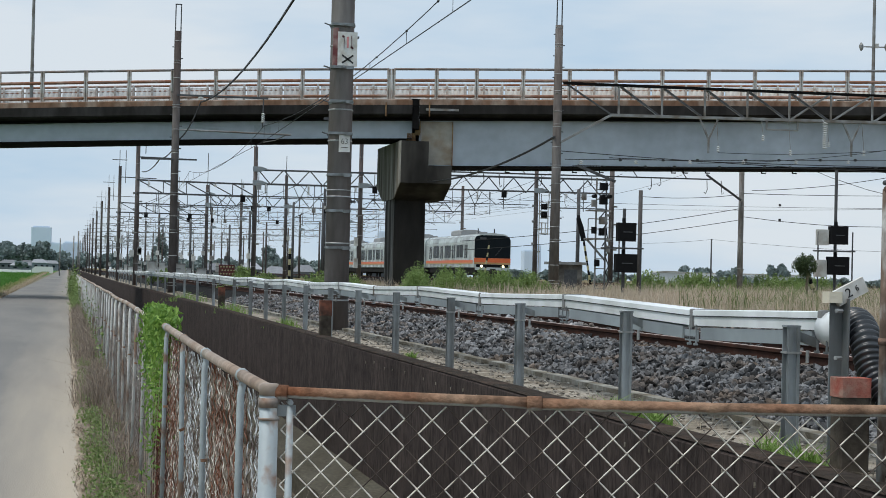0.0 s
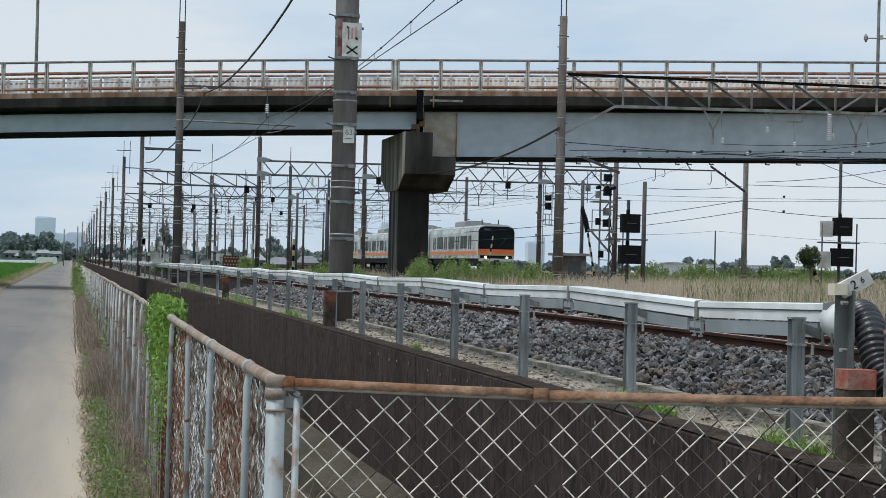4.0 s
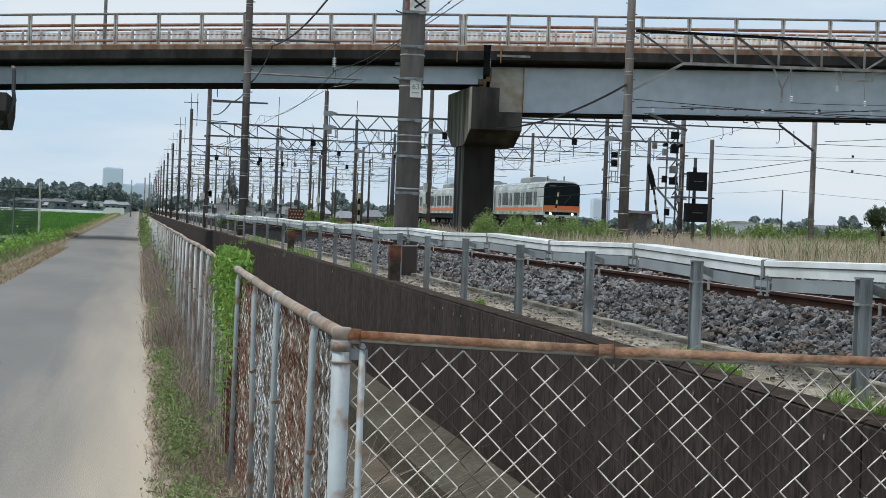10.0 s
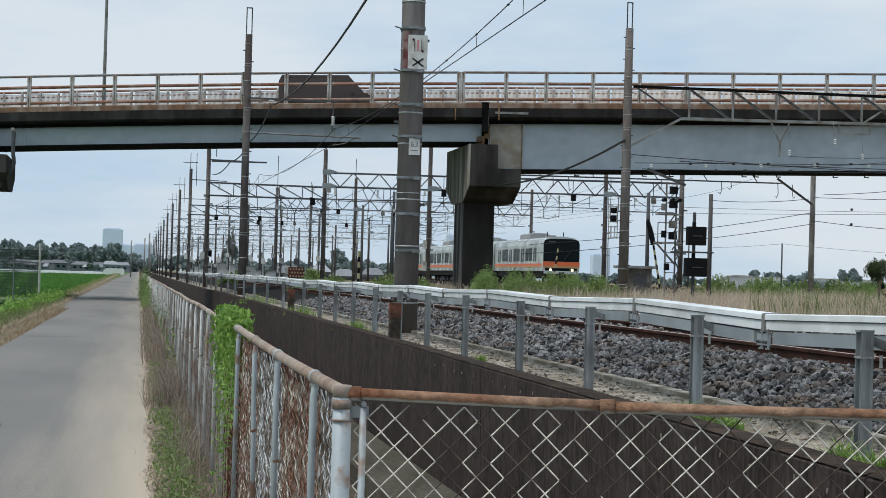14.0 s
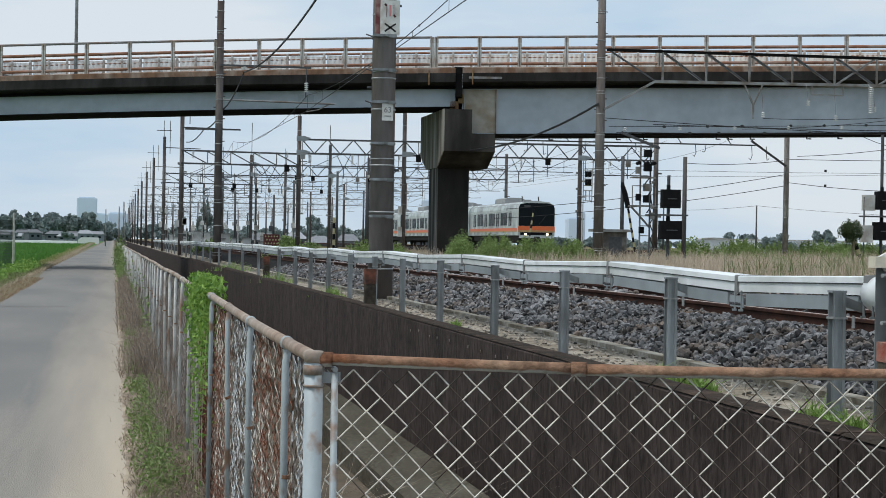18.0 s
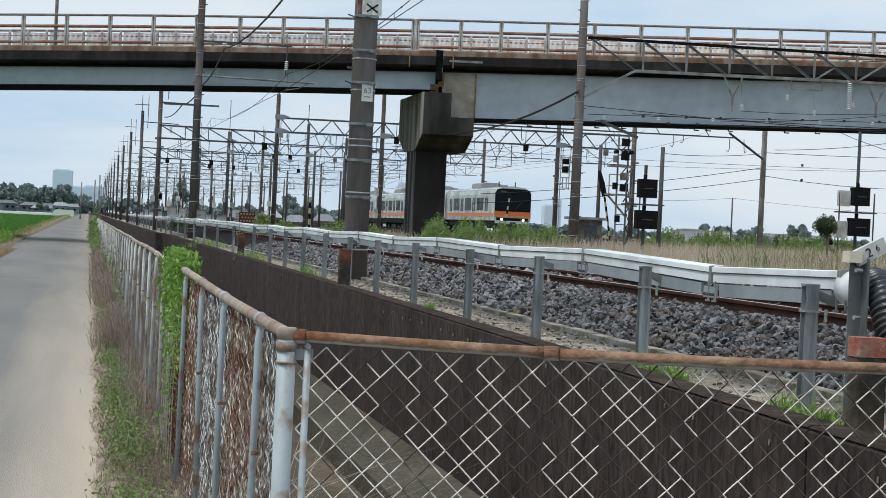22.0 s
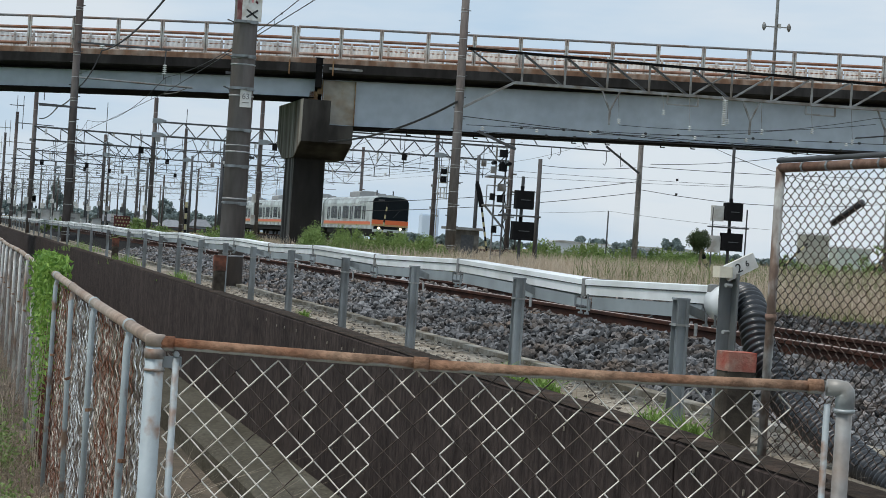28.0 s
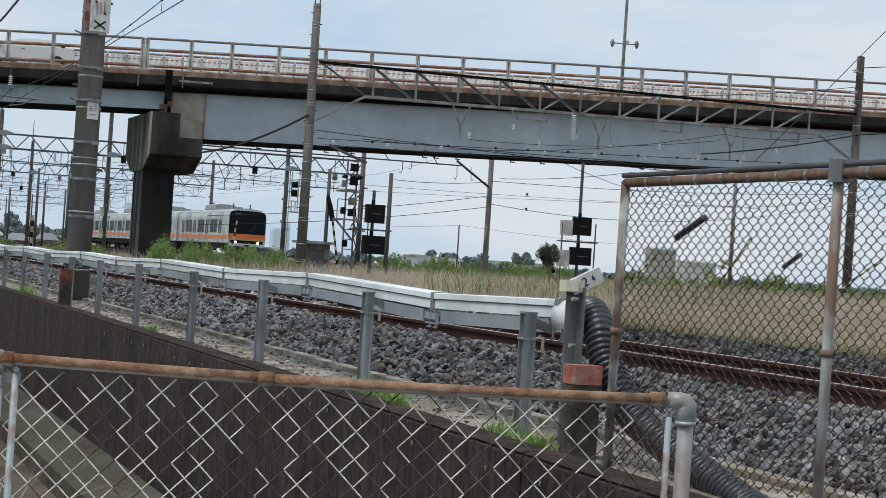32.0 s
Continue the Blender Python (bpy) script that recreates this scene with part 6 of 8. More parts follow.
for k, (dx, z) in enumerate(((-0.3, 3.3), (-0.28, 2.35), (0.22, 1.7), (-0.15, 1.2))):
    part("junction_box", Mesh().box((dx, -0.12, z), (0.17, 0.16, 0.24), 0, 0.02), (STEELGREY, SIGBLACK)[k % 2], eq)
for dx in (-0.3, 0.0, 0.25):
    part("signal_lamp", Mesh().tube([(dx, -0.3, 3.55), (dx, 0.0, 3.55)], 0.065, 10), SIGBLACK, eq)
eq2 = thing("signal_ladder", "pale steel ladder frame with black signal lamps beside a pole", "ladder", (28.85, 112.0, 0.9))
for dx in (-0.28, 0.28):
    part("stile", Mesh().beam((dx, 0, 0 if dx < 0 else 3.3), (dx, 0, 5.4), 0.05, 0.05), BOXGREY, eq2)
for z in (3.4, 3.7, 4.05, 4.35, 4.75, 5.3):
    part("rung", Mesh().beam((-0.28, 0, z), (0.28, 0, z), 0.05, 0.06), BOXGREY, eq2)
for z in (5.05, 4.55):
    lb = part("lamp_box", Mesh().box((0.0, -0.1, z), (0.36, 0.3, 0.34), 0, 0.05), SIGBLACK, eq2)
    part("lamp_hood", Mesh().tube([(0.0, -0.25, z), (0.0, -0.45, z)], 0.13, 10), SIGBLACK, lb)
for dx in (-0.12, 0.12):
    part("upright", Mesh().beam((dx, -0.02, 3.4), (dx, -0.02, 4.05), 0.07, 0.04), BOXGREY, eq2)

hut = thing("equipment_hut", "small grey trackside hut with a flat roof", "hut", (20.3, 75.0, 0.9))
part("hut_wall", Mesh().box((0, 0, 0.6), (1.2, 1.0, 1.2), 0, 0.02), mat("hut_wall_stained", (0.2, 0.19, 0.175), 0.9, var=0.2, scale=6, stain=(0.1, 0.09, 0.08), amount=0.5, sscale=2), hut)
part("hut_roof", Mesh().box((0, 0, 1.26), (1.5, 1.3, 0.11), 0, 0.02), STEELGREY, hut)
part("hut_door", Mesh().box((0.1, -0.505, 0.55), (0.55, 0.02, 0.9)), DARKSTEEL, hut)


def striped(p, q, r, label):
    g = thing("guy_guard", label, "guard", (p[0], p[1], 0), 0, "striped guards")
    p, q = Vector((0, 0, p[2])), Vector((q[0] - p[0], q[1] - p[1], q[2]))
    n = max(8, int((q - p).length / (4.2 * r)))
    for i in range(n):
        part("stripe", Mesh().tube([p + (q - p) * (i / n), p + (q - p) * ((i + 1) / n)], r, 8), YELLOW if i % 2 else SIGBLACK, g)


striped((14.95, 67.0, 0.7), (15.23, 67.0, 2.83), 0.032, "yellow and black striped guy-wire guard in the grass")
striped((22.85, 79.8, 0.85), (22.42, 79.8, 3.2), 0.05, "yellow and black striped guy-wire guard by the hut")
striped((9.85, 84.0, 0.6), (9.85, 84.0, 2.6), 0.06, "yellow and black striped guard post")
striped((25.4, 60.5, 0.9), (24.9, 60.5, 2.2), 0.07, "yellow and black striped guard by the signal")
striped((33.05, 64.0, 0.9), (34.71, 64.0, 3.41), 0.042, "yellow and black striped guard slanting behind the track fence")
striped((29.2, 64.0, 0.9), (30.69, 64.0, 2.37), 0.042, "yellow and black striped guard slanting behind the track fence")
striped((37.8, 64.0, 0.9), (40.6, 64.0, 2.96), 0.042, "yellow and black striped guard slanting behind the track fence")
solo("slanted_guard", Mesh().tube([(22.14, 79.8, 4.35), (22.15, 79.8, 4.2), (22.28, 79.8, 3.8), (22.42, 79.8, 3.22)], [0.06, 0.1, 0.12, 0.12], 8), SIGBLACK, "dark slanted cover on a post", "cover")
rb = random.Random(21)
for i in range(26):
    x, y = rb.uniform(5.2, 12.5), rb.uniform(112, 230)
    w, h = rb.uniform(0.3, 0.6), rb.uniform(0.5, 1.1)
    b = thing("trackside_cabinet", "grey trackside relay cabinet among the poles", "cabinet", (x, y, 0.55 if x > 9.4 or x < 4.7 else 0.7), 0, "relay cabinets")
    part("cabinet_body", Mesh().box((0, 0, h / 2 + 0.2), (w, 0.5, h), 0, 0.02), BOXGREY, b)
    part("cabinet_roof", Mesh().box((0, 0, h + 0.23), (w + 0.08, 0.58, 0.06)), STEELGREY, b)
    part("cabinet_plinth", Mesh().box((0, 0, 0.1), (w, 0.5, 0.2)), CONC, b)
red = thing("warning_board", "dark red board with yellow reflectors on two legs", "board", (9.03, 108.0, 0.62))
part("board", Mesh().box((0, 0, 0.93), (0.92, 0.08, 0.64), 0, 0.01), mat("dark_red_enamel", (0.17, 0.03, 0.025), 0.6, var=0.15, scale=8, stain=(0.09, 0.03, 0.025), amount=0.4, sscale=5), red, "dark red enamel board")
for s_ in (-0.35, 0.35):
    part("leg", Mesh().box((s_, 0.065, 0.4), (0.06, 0.05, 0.9)), DARKSTEEL, red)
dot = Mesh().tube([(0, -0.04, 0), (0, -0.055, 0)], 0.05, 10).data("reflector", YELLOW)
for i in range(5):
    for j in range(3):
        part("reflector", dot, YELLOW, red).location = (-0.34 + 0.17 * i + (0.085 if j % 2 else 0), 0, 0.73 + 0.2 * j)

# white fittings on the yard poles
rw2 = random.Random(5)
for k, y in enumerate(ROWS_Y[:6]):
    fit = thing("insulator_set", "white porcelain insulators and small boxes under a portal beam", "insulators", (0, y - 0.5, 0), 0, "portal insulators")
    for i in range(16 if k < 2 else 7):
        x = 4.6 + 1.9 * i * (1 if k < 2 else 2.2) + rw2.uniform(-0.5, 0.5)
        insulator(x, 0.25, 6.9, rw2.choice((2, 4, 6, 8)), fit, True, 0.08)
    for i in range(5):
        x = rw2.choice((4.05, 11.2, 17.75)) + rw2.choice((-0.22, 0.22))
        part("junction_box", Mesh().box((x, 0.42, rw2.uniform(1.6, 4.8)), (0.25, 0.2, rw2.uniform(0.3, 0.6)), 0, 0.02), BOXGREY, fit, "pale grey junction box")
# slim posts and low fittings in the yard
for i in range(22):
    x, y = rw2.uniform(4.9, 13.5), rw2.uniform(100, 260)
    sp = thing("yard_post", "slim pale grey post with a small box in the yard", "post", (x, y, 0.6), 0, "slim yard posts")
    h = rw2.uniform(1.0, 2.8)
    part("shaft", Mesh().tube([(0, 0, 0), (0, 0, h)], 0.05, 6), BOXGREY if i % 3 else DARKSTEEL, sp)
    part("box", Mesh().box((0, -0.06, h * 0.8), (0.26, 0.16, 0.34), 0, 0.02), (BOXGREY, WHITEPLATE, DARKSTEEL)[i % 3], sp)

# black bobbins on the span wires in front of the girder, beads on the near messenger wire
bead = Mesh().tube([(0, 0, -0.05), (0, 0, -0.03), (0, 0, 0.03), (0, 0, 0.05)], [0.03, 0.065, 0.065, 0.03], 8).data("bobbin", BLACKCABLE)
for i in range(26):
    x = 21.0 + 0.8 * i + rw2.uniform(-0.3, 0.3)
    f = (x - 18.7) / 23.7
    z = (6.12 + 0.83 * f - 0.03, 5.9 + 0.7 * f - 0.05)[i % 2]
    b = solo("wire_bobbin", bead, BLACKCABLE, "small black bobbin on a span wire", "bobbin", group="wire bobbins")
    b.location = (x, 69.5, z)
clip_bead = Mesh().tube([(0, 0, -0.03), (0, 0, -0.02), (0, 0, 0.02), (0, 0, 0.03)], [0.012, 0.026, 0.026, 0.012], 8).data("clip", BLACKCABLE)
for i, y in enumerate((33.0, 36.5, 40.0, 44.0, 48.5, 53.0, 58.0, 63.0)):
    f = (y - 28.3) / 41.7
    b = solo("wire_clip", clip_bead, BLACKCABLE, "small black clip on the messenger wire", "wire clip", group="wire clips")
    b.matrix_basis = pose(7.13, y, 7.5 - 0.5 * f - 2.6 * f * (1 - f), 90, 0, 0)
# long pale insulator column before the girder
col = thing("insulator_column", "tall pale ribbed insulator column hanging below the truss beam", "insulator", (29.3, 69.4, 0))
insulator(0, 0, 7.95, 14, col, True, 0.11)
part("hanger_rod", Mesh().tube([(0, 0, 7.9), (0, 0.35, 8.1)], 0.02, 6), STEELGREY, col)


# ---- train ----
TX, TY, TZ = 32.29, 141.0, 1.3
train = thing("commuter_train", "stainless commuter train with orange band, waiting on the far track", "train", (TX, TY, TZ))


def car(k):
    y0 = 20.0 * k + (0.0 if k == 0 else 0.25)
    ln = 19.5
    sect = [(-1.47, 0.95), (-1.47, 3.0), (-1.4, 3.3), (-1.1, 3.52), (-0.4, 3.62), (0.4, 3.62), (1.1, 3.52), (1.4, 3.3), (1.47, 3.0), (1.47, 0.95)]
    body = part("car_body", Mesh().extrude(sect, [lambda a, b, y=y: (a, y, b) for y in (y0 + (0.35 if k == 0 else 0), y0 + ln)]), TRAINSTEEL, train, "brushed steel car body")
    part("roof", Mesh().extrude([(-1.38, 3.33), (-1.0, 3.56), (0, 3.66), (1.0, 3.56), (1.38, 3.33)], [lambda a, b, y=y: (a, y, b) for y in (y0 + 0.3, y0 + ln - 0.05)]), TRAINROOF, body)
    for s in (-1, 1):
        x = 1.472 * s
        part("waist_band", Mesh().box((x, y0 + ln / 2 + 0.15, 1.42), (0.05, ln - 0.5, 0.2)), ORANGE, body, "orange waist band")
        part("waist_band", Mesh().box((x, y0 + ln / 2 + 0.15, 1.27), (0.05, ln - 0.5, 0.1)), BROWNBAND, body, "ochre waist band")
        part("eave_band", Mesh().box((x, y0 + ln / 2 + 0.15, 2.86), (0.012, ln - 0.5, 0.1)), TRAINWHITE, body)
        for d in range(4):
            yd = y0 + 2.9 + 4.85 * d
            dr_ = part("door", Mesh().box((x, yd, 1.95), (0.02, 1.3, 1.85)), TRAINSTEEL, body)
            part("door_gap", Mesh().box((x * 1.004, yd, 1.95), (0.016, 0.03, 1.85)), UNDER, dr_)
            for e in (-0.33, 0.33):
                part("door_window", Mesh().box((x * 1.004, yd + e, 2.2), (0.02, 0.44, 1.05)), TRAINGLASS, dr_)
            if d < 3:
                for e in (-0.85, 0.85):
                    part("window", Mesh().box((x * 1.004, yd + 2.42 + e * 0.75, 2.24), (0.02, 1.12, 1.0)), TRAINGLASS, body)
    ac = part("air_conditioner", Mesh().extrude([(-0.85, 3.6), (-0.8, 3.95), (-0.5, 4.05), (0.5, 4.05), (0.8, 3.95), (0.85, 3.6)], [lambda a, b, y=y: (a, y, b) for y in (y0 + 8.0, y0 + 12.0)]), TRAINROOF, body, "grey roof air conditioner")
    part("vent_box", Mesh().box((0, y0 + 4.0, 3.7), (0.8, 0.7, 0.22), 0, 0.05), TRAINROOF, body)
    part("underframe", Mesh().box((0, y0 + ln / 2, 0.72), (2.5, ln - 1.2, 0.42)), UNDER, body, "dark underfloor equipment")
    for by in (2.8, 16.7):
        bg = part("bogie", Mesh().box((0, y0 + by, 0.5), (2.1, 2.9, 0.3)), UNDER, train, "dark bogie frame")
        for wy in (-1.05, 1.05):
            for s in (-0.53, 0.53):
                part("wheel", Mesh().tube([(s - 0.06, y0 + by + wy, 0.43), (s + 0.06, y0 + by + wy, 0.43)], 0.43, 18), UNDER, bg)
    if k:
        part("gangway", Mesh().box((0, y0 - 0.22, 2.1), (1.2, 0.6, 2.2)), UNDER, body)


for k in range(4):
    car(k)
# cab front
mask = part("cab_front", Mesh().extrude([(-1.47, 0.95), (-1.47, 3.0), (-1.36, 3.34), (-1.0, 3.55), (0, 3.63), (1.0, 3.55), (1.36, 3.34), (1.47, 3.0), (1.47, 0.95)],
                                        [lambda a, b: (a * 0.985, 0.0 + 0.0, b), lambda a, b: (a, 0.36, b)]), TRAINWHITE, train, "off-white cab front")
part("windscreen", Mesh().extrude([(-1.42, 1.74), (-1.38, 1.69), (1.38, 1.69), (1.42, 1.74), (1.42, 3.12), (1.3, 3.36), (0.85, 3.46), (-0.85, 3.46), (-1.3, 3.36), (-1.42, 3.12)], [lambda a, b: (a, -0.02, b), lambda a, b: (a, 0.05, b)]), TRAINGLASS, mask, "wide dark windscreen")
part("band", Mesh().box((0, -0.015, 1.515), (2.9, 0.04, 0.33)), ORANGE, mask, "orange front band")
part("band", Mesh().box((0, -0.014, 1.28), (2.9, 0.04, 0.13)), BROWNBAND, mask, "ochre front band")
part("lamp_panel", Mesh().box((0, -0.02, 1.07), (2.55, 0.05, 0.26), 0, 0.02), SIGBLACK, mask, "black lamp panel")
for x in (-0.86, 0.86):
    part("headlamp", Mesh().tube([(x, -0.02, 1.05), (x, -0.07, 1.05)], 0.1, 14), GLOW, mask, "lit warm headlamp")
part("skirt", Mesh().box((0, 0.0, 0.86), (2.7, 0.3, 0.22), 0, 0.04), TRAINWHITE, mask)
part("coupler", Mesh().box((0, -0.15, 0.72), (0.4, 0.5, 0.3), 0, 0.03), UNDER, mask)
part("pilot", Mesh().box((0, 0.1, 0.45), (2.2, 0.2, 0.5), 0, 0.03), UNDER, mask)
part("destination_sign", Mesh().box((-0.75, -0.022, 3.22), (0.5, 0.02, 0.12)), DARKSTEEL, mask)
part("wiper", Mesh().beam((0.2, -0.035, 1.85), (0.75, -0.035, 2.5), 0.02, 0.02), DARKSTEEL, mask)
for x in (-0.9, 0.4):
    part("roof_antenna", Mesh().tube([(x, 1.2, 3.6), (x, 1.2, 4.0)], 0.05, 6), DARKSTEEL, mask)
yard_rail = thing("railway_track", "far railway track under the train", "track", (TX, 0, 0))
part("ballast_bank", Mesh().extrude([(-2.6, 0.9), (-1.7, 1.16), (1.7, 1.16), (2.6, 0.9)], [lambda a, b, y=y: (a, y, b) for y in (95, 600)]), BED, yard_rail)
for x in (-0.533, 0.533):
    part("rail", Mesh().box((x, 347, 1.23), (0.065, 505, 0.15)), RAIL, yard_rail)


# ---- vehicles on the bridge ----
def van(name, label, paint, ln, h, boxy):
    c = thing(name, label, "car", (0, 0, 0))
    n = ln / 2
    if boxy:
        prof = [(-n, 0.35), (-n, h - 0.3), (-n + 0.15, h), (n - 1.25, h), (n - 0.45, 0.98), (n - 0.05, 0.85), (n, 0.4)]
    else:
        prof = [(-n, 0.4), (-n, 0.95), (-n + 0.5, h - 0.35), (-n + 1.0, h), (n - 1.9, h), (n - 1.05, 0.95), (n - 0.1, 0.78), (n, 0.4)]
    body = part("car_body", Mesh().extrude(prof, [lambda a, b, y=y: (a, y * (1 if b < 1.0 else 0.9), b) for y in (-0.82, 0.82)]), paint, c)
    for s in (-1, 1):
        part("side_window", Mesh().extrude([(-n + 0.35, 0.98), (-n + 0.5, h - 0.12), (-n + 1.3, h - 0.12), (-n + 1.3, 0.98)], [lambda a, b, y=y: (a, y, b) for y in (0.725 * s, 0.75 * s)]), TRAINGLASS, body)
        part("side_window", Mesh().extrude([(-n + 1.4, 0.98), (-n + 1.4, h - 0.12), (n - 1.55, h - 0.12), (n - 1.0, 0.98)], [lambda a, b, y=y: (a, y, b) for y in (0.725 * s, 0.75 * s)]), TRAINGLASS, body)
        part("door_handle", Mesh().box((0.1, 0.83 * s, 0.85), (0.18, 0.03, 0.03)), GALV, body)
        part("mirror", Mesh().box((n - 1.05, 0.9 * s, 1.0), (0.1, 0.14, 0.12)), paint, body)
        for x in (-n + 0.7, n - 0.75):
            w = part("wheel", Mesh().tube([(x, 0.68 * s, 0.29), (x, 0.84 * s, 0.29)], 0.29, 18), TYRE, c)
            part("hub", Mesh().tube([(x, 0.84 * s, 0.29), (x, 0.85 * s, 0.29)], 0.17, 12), GALV, w)
    part("head_lamp", Mesh().box((n - 0.05, 0.0, 0.72), (0.08, 1.4, 0.14)), WHITEPLATE, body)
    return c


car_a = van("minivan", "dark brown boxy minivan driving over the bridge", CARBROWN, 4.6, 1.85, True)
car_b = van("hatchback", "dark grey compact car driving over the bridge", CARDARK, 3.4, 1.75, True)
car_c = van("sedan", "white sedan driving over the bridge", CARWHITE, 4.3, 1.3, False)


# ---- ballast stones ----
ICO = np.array([(math.cos(a) * c, math.sin(a) * c, s) for c, s, off in ((0.0, 1.0, 0), (0.894, 0.447, 0), (0.894, -0.447, 0.628), (0.0, -1.0, 0)) for a in ([off + 1.2566 * i for i in range(5)] if c else [0])])
ICOF = np.array([(0, 1 + i, 1 + (i + 1) % 5) for i in range(5)] + [(1 + i, 6 + i, 1 + (i + 1) % 5) for i in range(5)]
                + [(1 + (i + 1) % 5, 6 + i, 6 + (i + 1) % 5) for i in range(5)] + [(11, 6 + (i + 1) % 5, 6 + i) for i in range(5)])


def bed_z(x):
    return np.interp(x, [4.7, 4.95, 5.8, 8.7, 10.9, 11.5], [0.5, 0.53, 0.72, 0.75, 0.78, 0.66])


def turned(v):
    """Turns each stone of an array (n, k, 3) at random."""
    n = len(v)
    q = rng.normal(size=(n, 4))
    q /= np.linalg.norm(q, axis=1)[:, None]
    w, x, y, z = q.T
    m = np.stack([np.stack([1 - 2 * (y * y + z * z), 2 * (x * y - z * w), 2 * (x * z + y * w)], 1),
                  np.stack([2 * (x * y + z * w), 1 - 2 * (x * x + z * z), 2 * (y * z - x * w)], 1),
                  np.stack([2 * (x * z - y * w), 2 * (y * z + x * w), 1 - 2 * (x * x + y * y)], 1)], 1)
    return np.einsum("nij,nkj->nki", m, v)


def stones(name, n, xr, yr, size, power=1.0):
    """Loose crushed stones with sharp corners lying on the ballast bed."""
    x = rng.uniform(*xr, n)
    y = yr[0] + (yr[1] - yr[0]) * rng.uniform(0, 1, n) ** power
    s = size * rng.uniform(0.55, 1.3, n)
    v = ICO[None] * rng.uniform(0.5, 1.3, (n, 12, 1)) * np.stack([s * rng.uniform(0.95, 1.6, n), s, s * rng.uniform(0.5, 0.9, n)], 1)[:, None, :]
    v = turned(v) + np.stack([x, y, bed_z(x) + s * rng.uniform(-0.3, 1.7, n)], 1)[:, None, :]
    f = (np.arange(n)[:, None, None] * 12 + ICOF[None]).reshape(-1, 3)
    return soup(name, v, f, STONE)


ballast = tagged(new("ballast"), "grey and brown crushed stone ballast along the track", "ballast", kind="structure")
for nm, n, xr, yr, sz, pw in (("ballast_stones", 12000, (4.84, 6.55), (4.6, 11.0), 0.0245, 1.0), ("ballast_stones", 15000, (4.84, 6.55), (11.0, 22.0), 0.0295, 1.0), ("ballast_stones", 19000, (4.84, 6.55), (22.0, 60.0), 0.033, 1.2),
                              ("ballast_stones", 15000, (6.68, 11.2), (9.0, 26.0), 0.033, 1.1), ("ballast_stones", 9000, (6.68, 11.2), (26.0, 60.0), 0.05, 1.2)):
    part(nm, stones(nm, n, xr, yr, sz, pw), STONE, ballast)["kind"] = "stuff"
kinds = []
for k in range(10):
    v = ICO * rng.uniform(0.5, 1.3, (12, 1)) * np.array([1.3, rng.uniform(0.8, 1.1), rng.uniform(0.6, 0.9)]) * 0.03
    kinds.append(soup("stone", v, ICOF, STONE))
for k in range(290):
    x, y = rng.uniform(4.86, 6.3), rng.uniform(7.6, 13.0)
    s = part("stone", kinds[k % 10], STONE, ballast)
    s.matrix_basis = pose(x, y, float(bed_z(x)) + 0.035, rng.uniform(-30, 30), rng.uniform(-30, 30), rng.uniform(0, 360))
# pebbles on the path behind the wall
n = 2600
px_, py_ = rng.uniform(3.72, 4.68, n), rng.uniform(6.5, 36, n)
sc = 0.006 + 0.018 * rng.uniform(0, 1, n) ** 2
pv = ICO[None] * np.array([1.2, 1.0, 0.5]) * sc[:, None, None] * rng.uniform(0.5, 1.4, (n, 12, 1)) + np.stack([px_, py_, 0.5 + 0.02 * (px_ - 3.7) + sc * 0.4], 1)[:, None, :]
solo("path_pebbles", soup("path_pebbles", pv, (np.arange(n)[:, None, None] * 12 + ICOF[None]).reshape(-1, 3), PEBBLE), PEBBLE, "loose pebbles on the path behind the wall", "pebbles", kind="stuff")


# ---- grass and weeds ----
def field_z(x):
    return np.interp(x, [9.4, 12, 20, 32, 60], [0.62, 0.66, 0.72, 0.82, 0.95])


def scatter(n, y0, y1, x0, slope, add, near=1.0):
    y = y0 * (y1 / y0) ** (rng.uniform(0, 1, n) ** near)
    x = x0 + (slope * y + add - x0) * rng.uniform(0, 1, n)
    return x, y


def patch(x, y, s, seed):
    return np.array([noise.noise((a * s, b * s * 0.5, seed)) for a, b in zip(x, y)])


x, y = scatter(76000, 17.0, 105.0, 12.2, 0.66, 3.0)
keep = patch(x, y, 0.22, 3.1) > -0.45
x, y = x[keep], y[keep]
solo("dry_grass", blades("dry_grass", np.stack([x, y, field_z(x)], 1), np.where(y > 24, 0.8, 0.55) * (0.8 + 0.2 * np.sin(x * 0.7 + y * 0.4)), 0.0042 + 0.0001 * y, STRAW, 0.4), STRAW, "tall dry straw-coloured grass beside the track", "grass", kind="stuff")
n = 14000
y = 11.5 * (60 / 11.5) ** rng.uniform(0, 1, n)
x = 11.0 + 1.9 * rng.uniform(0, 1, n) ** 1.3
solo("track_edge_grass", blades("track_edge_grass", np.stack([x, y, np.interp(x, [11.0, 11.5, 13], [0.74, 0.66, 0.68])], 1), 0.12 + 0.2 * (x - 11.0) / 1.9, 0.006 + 0.00012 * y, GRASSG, 0.6), GRASSG, "short grey-green grass at the ballast edge", "grass", kind="stuff")
x, y = scatter(30000, 15.0, 105.0, 11.6, 0.66, 3.0)
keep = patch(x, y, 0.16, 9.7) + np.where(y < 22, 0.2, 0.0) > 0.27
x, y = x[keep], y[keep]
solo("green_grass", blades("green_grass", np.stack([x, y, field_z(x)], 1), np.where(y > 26, 0.8, 0.4), 0.007 + 0.00014 * y, GRASSG, 0.45), GRASSG, "green tufts among the dry grass", "grass", kind="stuff")


